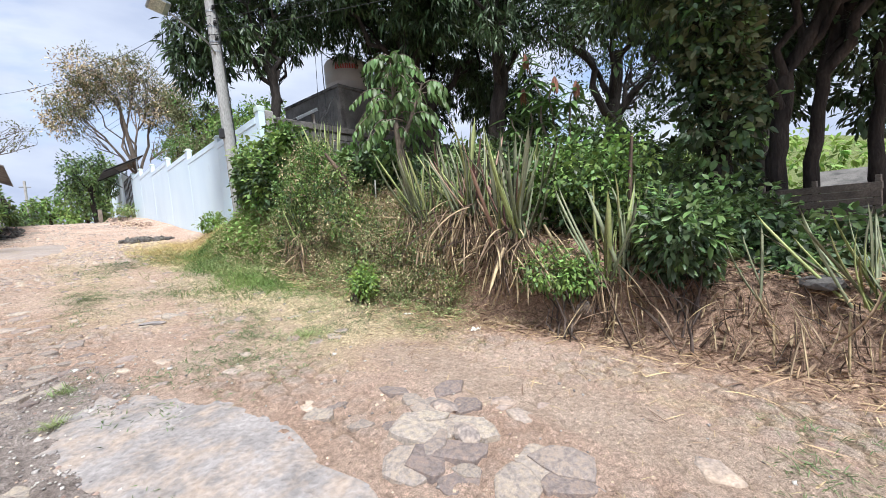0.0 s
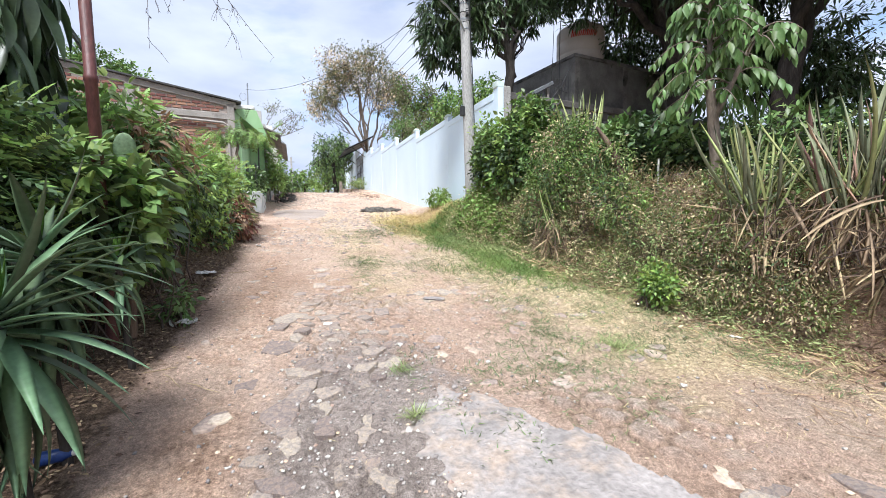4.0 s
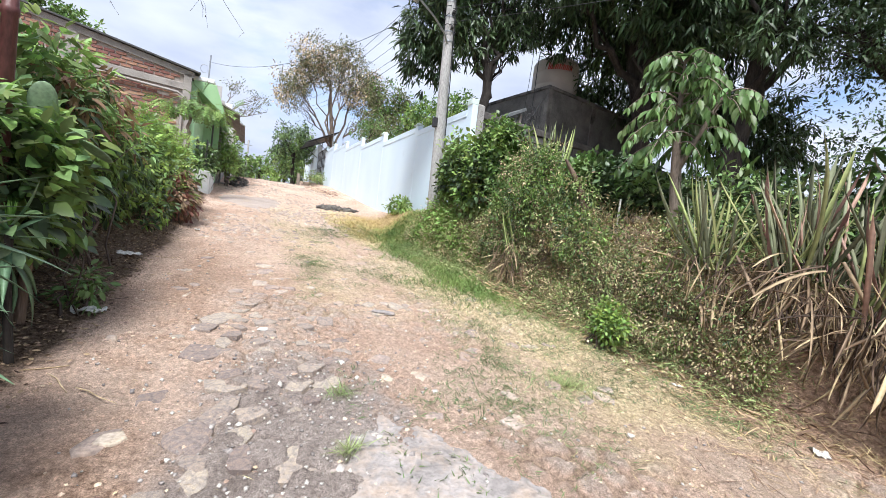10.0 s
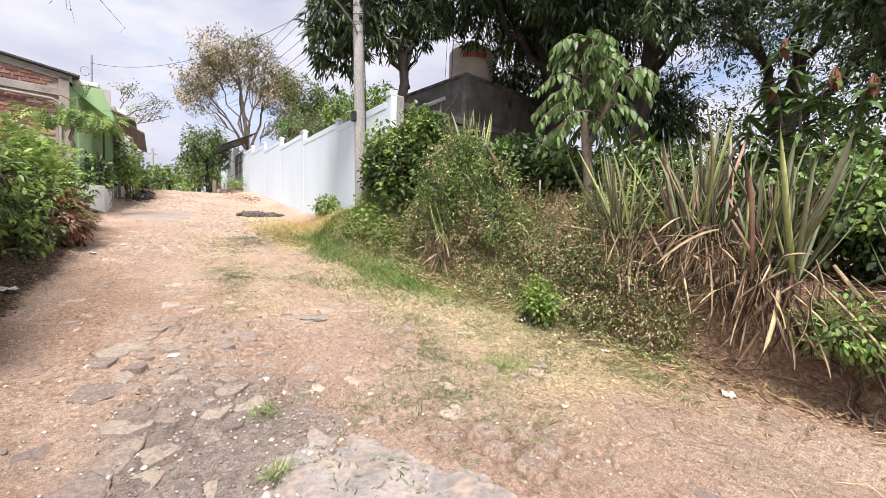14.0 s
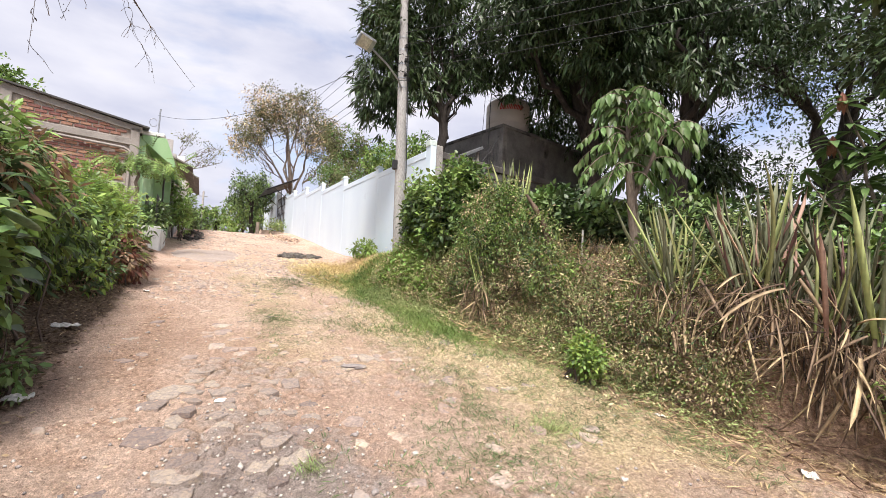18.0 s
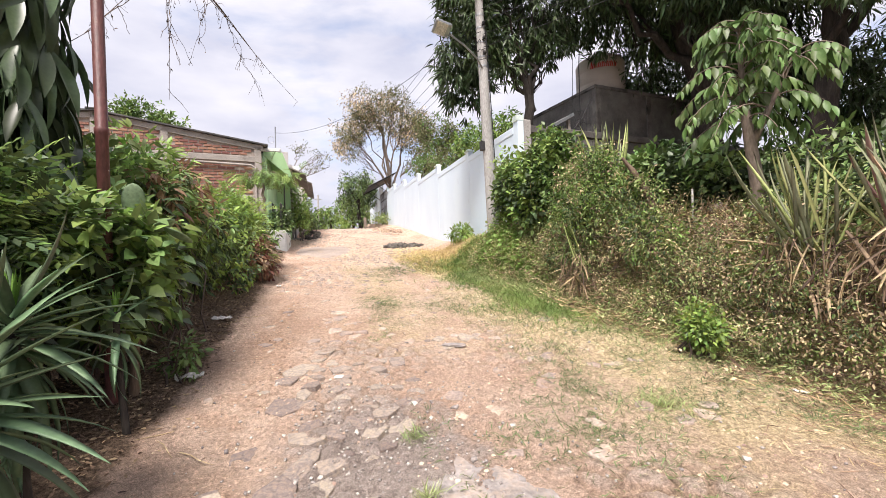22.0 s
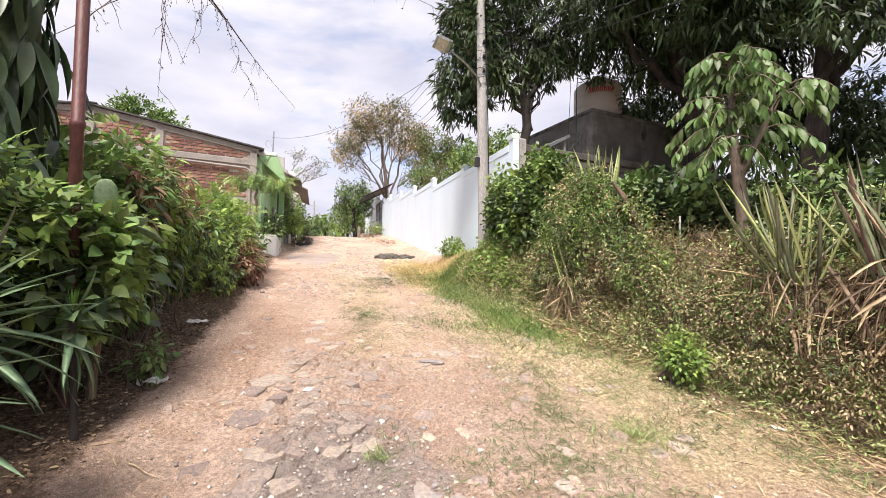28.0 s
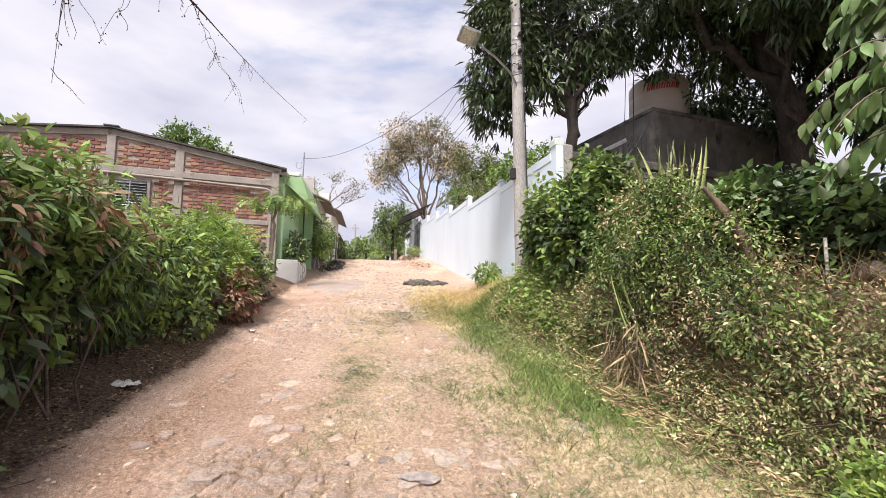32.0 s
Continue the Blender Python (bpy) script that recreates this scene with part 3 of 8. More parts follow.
def ground_material():
    m = bpy.data.materials.new("ground_cover")
    m.use_nodes = True
    nt = m.node_tree
    N, L = nt.nodes, nt.links.new
    b = N["Principled BSDF"]
    tc = N.new("ShaderNodeTexCoord")

    def noise(scale, detail=6, rough=0.6):
        n = N.new("ShaderNodeTexNoise")
        n.inputs["Scale"].default_value, n.inputs["Detail"].default_value, n.inputs["Roughness"].default_value = scale, detail, rough
        L(tc.outputs["Object"], n.inputs["Vector"])
        return n.outputs["Fac"]

    def ramp(fac, c1, c2, a=0.35, c=0.65):
        r = N.new("ShaderNodeValToRGB")
        r.color_ramp.elements[0].position, r.color_ramp.elements[1].position = a, c
        r.color_ramp.elements[0].color, r.color_ramp.elements[1].color = (*c1, 1), (*c2, 1)
        L(fac, r.inputs[0])
        return r.outputs[0]

    def mix(fac, a, c, mode="MIX"):
        x = N.new("ShaderNodeMixRGB")
        x.blend_type = mode
        if isinstance(fac, float):
            x.inputs[0].default_value = fac
        else:
            L(fac, x.inputs[0])
        L(a, x.inputs[1])
        L(c, x.inputs[2])
        return x.outputs[0]

    def mask(name, ns, lo=0.35, hi=0.65):
        at = N.new("ShaderNodeAttribute")
        at.attribute_name = name
        ad = N.new("ShaderNodeMath")
        ad.operation = "MULTIPLY_ADD"
        L(ns, ad.inputs[0])
        ad.inputs[1].default_value = 0.9
        L(at.outputs["Fac"], ad.inputs[2])
        mr = N.new("ShaderNodeMapRange")
        mr.inputs[1].default_value, mr.inputs[2].default_value = lo + 0.45, hi + 0.45
        L(ad.outputs[0], mr.inputs[0])
        return mr.outputs[0]

    big, midn, fine, grit = noise(0.9), noise(5), noise(28, 8, 0.7), noise(120, 4)
    col = ramp(big, (0.52, 0.357, 0.268), (0.66, 0.497, 0.395))
    col = mix(mask("cob", midn, 0.35, 1.0), col, ramp(midn, (0.42, 0.325, 0.272), (0.6, 0.485, 0.41)))
    col = mix(mask("joint", midn, 0.35, 0.9), col, ramp(fine, (0.185, 0.128, 0.092), (0.42, 0.305, 0.215)))
    col = mix(mask("grey", midn), col, ramp(midn, (0.3, 0.245, 0.215), (0.46, 0.385, 0.345)))
    col = mix(mask("straw", midn, 0.15, 0.75), col, ramp(fine, (0.52, 0.4, 0.245), (0.78, 0.64, 0.42)))
    col = mix(mask("gold", midn, 0.2, 0.8), col, ramp(fine, (0.42, 0.3, 0.15), (0.62, 0.47, 0.25)))
    col = mix(mask("red", midn), col, ramp(fine, (0.37, 0.235, 0.165), (0.58, 0.4, 0.29)))
    col = mix(mask("litter", midn), col, ramp(fine, (0.1, 0.068, 0.048), (0.28, 0.195, 0.135)))
    col = mix(mask("green", midn), col, ramp(fine, (0.10, 0.13, 0.04), (0.2, 0.22, 0.08)))
    col = mix(mask("track", midn, 0.3, 0.8), col, ramp(midn, (0.5, 0.365, 0.275), (0.62, 0.475, 0.375)))
    # grit and fine contrast multiplied into the colour in place of small stone shadows
    gr = ramp(grit, (0.6, 0.59, 0.58), (1.3, 1.3, 1.3), 0.32, 0.68)
    col = mix(1.0, col, gr, "MULTIPLY")
    fr = ramp(fine, (0.68, 0.67, 0.66), (1.24, 1.24, 1.24), 0.35, 0.63)
    col = mix(1.0, col, fr, "MULTIPLY")
    L(col, b.inputs["Base Color"])
    b.inputs["Roughness"].default_value = 0.93
    b.inputs["Specular IOR Level"].default_value = 0.2
    bp = N.new("ShaderNodeBump")
    bp.inputs["Strength"].default_value, bp.inputs["Distance"].default_value = 1.0, 0.065
    L(fine, bp.inputs["Height"])
    bp2 = N.new("ShaderNodeBump")
    bp2.inputs["Strength"].default_value, bp2.inputs["Distance"].default_value = 0.8, 0.01
    L(grit, bp2.inputs["Height"])
    L(bp.outputs[0], bp2.inputs["Normal"])
    L(bp2.outputs[0], b.inputs["Normal"])
    return m


def cobble_relief(X, Y, cell, seed):
    """Rounded tops between joints, 0 to 1, over a jittered grid of stones."""
    r = np.random.default_rng(seed)
    J = r.uniform(0.12, 0.88, (256, 256, 2))
    U, W = X / cell, Y / cell
    I, K = np.floor(U).astype(int), np.floor(W).astype(int)
    d1, d2 = np.full(X.shape, 9.0), np.full(X.shape, 9.0)
    for a in (-1, 0, 1):
        for b in (-1, 0, 1):
            j = J[(I + a) % 256, (K + b) % 256]
            d = np.hypot(I + a + j[..., 0] - U, K + b + j[..., 1] - W)
            d2 = np.where(d < d1, d1, np.minimum(d2, d))
            d1 = np.minimum(d1, d)
    return soft_step((d2 - d1) / 0.42)


RELIEF = {}


def relief(x, y):
    """Height of cobbles and crumbs over the smooth land."""
    xs, ys, z = RELIEF["xs"], RELIEF["ys"], RELIEF["z"]
    i = np.clip(np.searchsorted(xs, x) - 1, 0, len(xs) - 2)
    j = np.clip(np.searchsorted(ys, y) - 1, 0, len(ys) - 2)
    u, v = (x - xs[i]) / (xs[i + 1] - xs[i]), (y - ys[j]) / (ys[j + 1] - ys[j])
    return (z[j, i] * (1 - u) + z[j, i + 1] * u) * (1 - v) + (z[j + 1, i] * (1 - u) + z[j + 1, i + 1] * u) * v


def make_ground():
    xs, ys = axis(-420, -2.0, 4.9, 420, 0.027), axis(-420, -2.6, 10.0, 420, 0.03)
    X, Y = np.meshgrid(xs, ys)
    Z = land(X, Y)
    near = soft_step((12 - np.abs(Y - 5)) / 6) * soft_step((X + 3) / 2) * soft_step((7 - X) / 2)
    r = np.random.default_rng(3)
    flat = soft_step(1.6 - np.hypot((X - 1.14 - 0.28 * (1.1 - Y)) / 0.48, (Y - 1.1) / 1.5))
    Z = Z + near * (1 - 0.8 * np.maximum(flat, 0.8 * zone(X, Y)[6])) * (0.012 * waves(X, Y, 17, 21) + 0.010 * waves(X, Y, 33, 22) + 0.006 * waves(X, Y, 62, 23) + r.normal(0, 0.0035, X.shape))
    lane = (1 - 0.85 * zone(X, Y)[6]) * soft_step((X + 1.3) / 0.5) * soft_step((toe_x(Y) - 0.1 - X) / 0.6) * soft_step((26 - Y) / 8)
    bare = soft_step(0.5 + 0.95 * waves(X, Y, 1.3, 25) + 0.5 * waves(X, Y, 4.1, 26)) * soft_step((X + 0.75 - 0.25 * (Y < 4)) / 0.6) * (1 - flat)
    cob = cobble_relief(X + 0.05 * waves(X, Y, 9, 27), Y + 0.05 * waves(X, Y, 8, 28), 0.21, 9) * lane
    small = cobble_relief(X + 0.03 * waves(X, Y, 14, 29), Y + 0.03 * waves(X, Y, 13, 30), 0.115, 19) * lane
    Z = Z + cob * (0.003 + 0.042 * bare) - 0.012 * lane + small * 0.016 * soft_step(0.4 + waves(X, Y, 2.7, 24)) * np.clip(1 - bare, 0, 1) * (1 - flat)
    V = np.stack([X, Y, Z], -1).reshape(-1, 3)
    RELIEF.update(xs=xs, ys=ys, z=Z - land(X, Y))
    ny, nx = X.shape
    i = (np.arange(ny - 1)[:, None] * nx + np.arange(nx - 1)[None]).ravel()
    F = np.stack([i, i + 1, i + nx + 1, i + nx], -1)
    g = build("ground", V, F, ground_material(), smooth=True)
    for name, a in zip(("straw", "red", "litter", "grey", "green", "gold", "track"), zone(X, Y)):
        at = g.data.attributes.new(name, "FLOAT", "POINT")
        at.data.foreach_set("value", a.ravel().astype(np.float32))
    at = g.data.attributes.new("cob", "FLOAT", "POINT")
    at.data.foreach_set("value", (cob * bare).ravel().astype(np.float32))
    at = g.data.attributes.new("joint", "FLOAT", "POINT")
    at.data.foreach_set("value", (np.clip(lane - np.minimum(cob, 0.35 + small), 0, 1) * (0.16 + 0.68 * bare)).ravel().astype(np.float32))
    tagged(g, "uphill dirt and cobble lane with dry straw and red earth", "ground", kind="structure")
    return g


ground = make_ground()


def slab_on_land(name, outline, material, rise, label, sub=30):
    """A thin uneven sheet on the ground with a ragged outline round a centre."""
    cx, cy, rx, ry, turn, seed = outline
    r = np.random.default_rng(seed)
    na = 150
    a = np.linspace(0, 2 * np.pi, na, endpoint=False)
    ph = r.random(5) * 6.28
    edge = 1 + 0.1 * np.sin(3 * a + ph[0]) + 0.06 * np.sin(5 * a + ph[1]) + 0.03 * np.sin(11 * a + ph[2]) + 0.02 * np.sin(17 * a + ph[3]) + r.normal(0, 0.008, na)
    V, F = [], []
    for k in range(sub + 1):
        q = k / sub
        x = np.cos(a) * rx * edge * q
        y = np.sin(a) * ry * edge * q
        X, Y = cx + x * math.cos(turn) - y * math.sin(turn), cy + x * math.sin(turn) + y * math.cos(turn)
        Z = land(X, Y) + rise * (1 - max(0, q - 0.35) ** 2 / 0.4225 * 1.5) + 0.007 * waves(X, Y, 11, seed) + 0.004 * waves(X, Y, 31, seed + 1)
        V.append(np.stack([X, Y, Z], -1))
    V = np.concatenate(V)
    i = (np.arange(sub)[:, None] * na + np.arange(na)[None])
    j = (np.arange(sub)[:, None] * na + (np.arange(na)[None] + 1) % na)
    F = np.stack([i, i + na, j + na, j], -1).reshape(-1, 4)
    return tagged(build(name, V, F, material, smooth=True), label, "pavement", kind="structure")


slab_on_land("pavement_patch", (1.14, 1.1, 0.46, 1.5, 0.28, 3), M["patch"], 0.009, "smooth worn grey cement patch in the lane")
slab_on_land("pavement_apron", (0.15, 16.6, 1.15, 1.9, 0.0, 4), M["apron"], 0.045, "pale worn cement apron in front of the green house")


# ---- whitewashed boundary wall ----
WX = 5.26
PIL_Y = [10.15, 14.05, 18.15, 22.1, 26.0, 29.8, 32.9]
PIL_Z = [3.58, 3.66, 3.98, 4.32, 4.66, 5.0, 5.2]
PAN_Z = [3.36, 3.50, 3.82, 4.16, 4.5, 4.85]


def white_wall():
    w = thing("boundary_wall", "tall whitewashed stepped wall with pilasters and pale green caps", "wall", kind="structure", at=(WX, 10, 0))

    def wbox(name, y0, y1, z0, z1, x0, x1, m, bev=0.01, label=""):
        return box(name, (x0 - WX, x1 - WX, y0 - 10, y1 - 10, z0, z1), m, w, bev, label)

    for i in range(6):
        y0, y1 = PIL_Y[i] + 0.14, PIL_Y[i + 1] - 0.14
        base = float(min(land(WX, y0), land(WX, y1))) - 0.4
        wbox("panel", y0, y1, base, PAN_Z[i] - 0.2, WX, WX + 0.16, M["white"])
        wbox("coping", y0, y1, PAN_Z[i] - 0.2, PAN_Z[i], WX - 0.018, WX + 0.18, M["white"], 0.012)
    for i in range(7):
        y, z = PIL_Y[i], PIL_Z[i]
        base = float(land(WX, y)) - 0.4
        wbox("pilaster", y - 0.14, y + 0.14, base, z - 0.12, WX - 0.005, WX + 0.17, M["white"], 0.004)
        if 0 < i:
            bm = box_bm(-0.06, 0.22, y - 10 - 0.15, y - 10 + 0.15, z - 0.12, z - 0.07, 0.012)
            part("cap", bm, M["cap"], w, "pale green cap")
            part("cap_top", box_bm(-0.01, 0.17, y - 10 - 0.09, y - 10 + 0.09, z - 0.07, z - 0.01, 0.015), M["cap"], w)
        else:
            wbox("end_block", y - 0.14, y + 0.14, z - 0.12, z + 0.04, WX - 0.03, WX + 0.19, M["cap"], 0.012)
    # beyond the gate
    box("panel", (0, 0.16, 27.0, 35.2, 2.0, 5.55), M["white"], w, 0.01)
    box("coping", (-0.03, 0.19, 27.0, 35.2, 5.55, 5.72), M["white"], w, 0.01)
    box("pilaster", (-0.05, 0.21, 26.75, 27.05, 1.8, 5.8), M["white"], w, 0.01)
    return w


white_wall()


def sheet_gate():
    g = thing("metal_gate", "white sheet-metal gate with square bars under a dark canopy", "gate", at=(WX, 34.9, 2.2))
    for i in range(2):
        y0 = -1.9 + i * 1.9
        box("leaf", (0.04, 0.08, y0 + 0.04, y0 + 1.86, 0.1, 2.9), M["white"], g, 0.005)
        for k in range(4):
            box("bar", (0.0, 0.045, y0 + 0.06 + k * 0.58, y0 + 0.1 + k * 0.58, 0.1, 2.9), M["dark"], g, 0.004)
        for k in range(5):
            box("rail", (-0.005, 0.05, y0 + 0.04, y0 + 1.86, 0.12 + k * 0.68, 0.16 + k * 0.68), M["dark"], g, 0.004)
    c = thing("gate_canopy", "dark rusty sheet-metal canopy on thin posts above the gate", "canopy", at=(WX, 34.8, 5.2))
    n = 26
    ys = np.linspace(-2.6, 2.4, n * 2)
    V, F = [], []
    for k, y in enumerate(ys):
        dz = 0.03 if k % 2 else 0.0
        V += [[-1.5, y, dz], [0.75, y, 1.15 + dz], [-1.5, y, dz - 0.012], [0.75, y, 1.138 + dz]]
    for k in range(len(ys) - 1):
        a, b = 4 * k, 4 * k + 4
        F += [[a, b, b + 1, a + 1], [a + 2, a + 3, b + 3, b + 2]]
    build("roof_sheet", V, np.array(F), M["roof"], c)
    for y in (-2.5, 2.3):
        p = [(-1.45, y, -0.04), (0.7, y, 1.08)]
        V, F = tube(p, 0.04, 6)
        build("rafter", V, F, M["dark"], c)
        V, F = tube([(0.3, y, -2.6), (0.3, y, 0.86)], 0.04, 8)
        build("post", V, F, M["galv"], c)
        V, F = tube([(0.1, y, -0.6), (-1.0, y, 0.2)], 0.03, 6)
        build("brace", V, F, M["dark"], c)


sheet_gate()


# ---- utility pole, lamp, cables ----
PX, PY = 4.63, 10.45


def utility_pole():
    z0 = float(land(PX, PY)) - 0.3
    p = thing("utility_pole", "tall weathered round concrete utility pole standing in grass", "utility pole", at=(PX, PY, z0))
    hs = np.linspace(0, 9.2, 24)
    V, F = tube(np.stack([-0.029 * hs, 0 * hs, hs], -1), np.interp(hs, [0, 9.2], [0.165, 0.095]), 20)
    build("shaft", V, F, M["pole"], p, smooth=True)
    for h in (4.9, 5.15, 5.55, 5.95, 6.3):
        r = 0.165 - 0.0076 * h + 0.012
        V, F = tube([(-0.029 * h, 0, h), (-0.029 * h, 0, h + 0.035)], r, 16)
        build("steel_band", V, F, M["galv"], p)
    box("meter_box", (-0.31, -0.17, -0.08, 0.06, 2.6, 2.86), M["dark"], p, 0.015, "small dark junction box")
    V, F = tube([(0.12, -0.09, 0.5), (0.05, -0.09, 3.0), (-0.05, -0.08, 5.9)], 0.014, 6)
    build("conduit", V, F, M["cable"], p)
    for h in (5.2, 5.6, 6.0):
        V, F = tube([(-0.17, -0.13, h), (-0.13, -0.13, h + 0.05), (-0.13, -0.13, h + 0.12)], [0.03, 0.05, 0.03], 8)
        build("insulator", V, F, M["dark"], p, smooth=True)
    rng = np.random.default_rng(8)
    for k in range(3):
        t = np.linspace(0, 6.28, 20)
        V, F = tube(np.stack([0.18 * np.cos(t) - 0.2, -0.1 + 0.08 * np.sin(t * 2), 5.2 + k * 0.25 + 0.12 * np.sin(t)], -1) + rng.normal(0, 0.01, (20, 3)), 0.009, 5)
        build("cable_loop", V, F, M["cable"], p)
    lamp = thing("street_lamp", "grey LED street lamp on a thin bent arm", "street lamp", at=(PX - 0.2, PY - 0.1, 4.95))
    V, F = tube([(0, 0, 0), (-0.18, -0.1, 0.2), (-0.6, -0.34, 0.38), (-1.12, -0.64, 0.48)], 0.024, 8)
    build("arm", V, F, M["galv"], lamp, smooth=True)
    R = pose(-1.34, -0.76, 0.53, -42, 6, 14)
    box("head", (-0.24, 0.22, -0.17, 0.17, -0.02, 0.06), M["galv"], lamp, 0.025, "flat grey lamp head", R)
    box("lens", (-0.2, 0.1, -0.14, 0.14, -0.032, -0.018), M["lamp_glass"], lamp, 0.006, "pale lens", R)
    for k in range(4):
        box("fin", (-0.18 + 0.09 * k, -0.165 + 0.09 * k, -0.15, 0.15, 0.06, 0.085), M["galv"], lamp, 0.003, "", R)
    V, F = tube([(-1.2, -0.68, 0.52), (-1.2, -0.66, 0.66)], 0.045, 10)
    build("sensor", V, F, M["dark"], lamp)
    return z0


POLE_Z = utility_pole()


def cable(a, b, sag, r=0.008):
    t = np.linspace(0, 1, 22)[:, None]
    p = np.asarray(a, float) * (1 - t) + np.asarray(b, float) * t
    p[:, 2] -= sag * 4 * (t * (1 - t))[:, 0]
    V, F = tube(p - p[0], r, 5)
    ob = build("overhead_cable", V, F, M["cable"])
    ob.location = p[0]
    tagged(ob, "thin black overhead cable strung from the utility pole", "cable", "overhead cables")


top = POLE_Z + 5.3
for k, (dx, dz) in enumerate(((0, 0), (0.03, 0.35), (-0.03, 0.7), (0.02, 1.4), (0.02, 1.8))):
    cable((PX + dx - 0.17, PY - 0.14, top + dz), (3.4 + dx * 9, 46, 10.2 + dz * 1.2), 0.9)
for k, (bx, by, bz) in enumerate(((14.0, -9.0, 5.0), (15.5, -9.0, 6.1), (17.0, -8.5, 7.2), (18.0, -8.0, 7.9))):
    cable((PX - 0.17, PY - 0.14, top + 0.1 + 0.35 * k), (bx, by, bz), 0.5)
cable((PX - 0.18, PY, top + 0.9), (-2.05, 22.0, 6.2), 0.9, 0.007)


# ---- block wall and tank house ----
def block_wall():
    w = thing("block_wall", "dark weathered cinder-block wall with a stained concrete beam on top", "wall", kind="structure", at=(5.62, 10.2, 0))
    turn = pose(0, 0, 0, 0, 0, 7.0)
    box("backing", (0.0, 11.5, 0.03, 0.15, -0.6, 3.2), M["mortar"], w, 0, "", turn)
    box("beam", (-0.05, 11.6, -0.06, 0.24, 3.2, 3.4), M["beam"], w, 0.015, "dark stained concrete beam", turn)
    box("end_post", (-0.17, 0.12, -0.06, 0.24, -0.6, 3.55), M["grey_wall"], w, 0.02, "rough grey concrete end post", turn)
    bm = box_bm(-0.195, 0.195, -0.03, 0.03, -0.095, 0.095, 0.008)
    me = bpy.data.meshes.new("block")
    bm.to_mesh(me)
    bm.free()
    me.materials.append(M["block"])
    r = random.Random(4)
    for row in range(12):
        for k in range(26):
            x = 0.35 + k * 0.405 + (0.2 if row % 2 else 0)
            ob = new("block", me)
            ob.parent = w
            ob.matrix_local = turn @ pose(x, 0.012 + r.uniform(-0.004, 0.004), 0.86 + row * 0.2, 0, 0, r.uniform(-0.4, 0.4))
    # clutter on the beam
    s = thing("roof_offcut", "dark slanted sheet-metal offcut leaning on the wall beam", "sheet metal", at=(6.9, 10.3, 3.4))
    box("sheet", (-0.4, 0.45, 0.0, 0.5, 0.1, 0.16), M["roof"], s, 0.006, "", pose(0, 0, 0.12, 0, -28, 7))
    box("edge", (-0.42, 0.47, -0.03, 0.0, 0.08, 0.17), M["galv"], s, 0.004, "", pose(0, 0, 0.12, 0, -28, 7))
    box("prop", (0.2, 0.28, 0.1, 0.2, 0.0, 0.3), M["concrete"], s, 0.005)


block_wall()


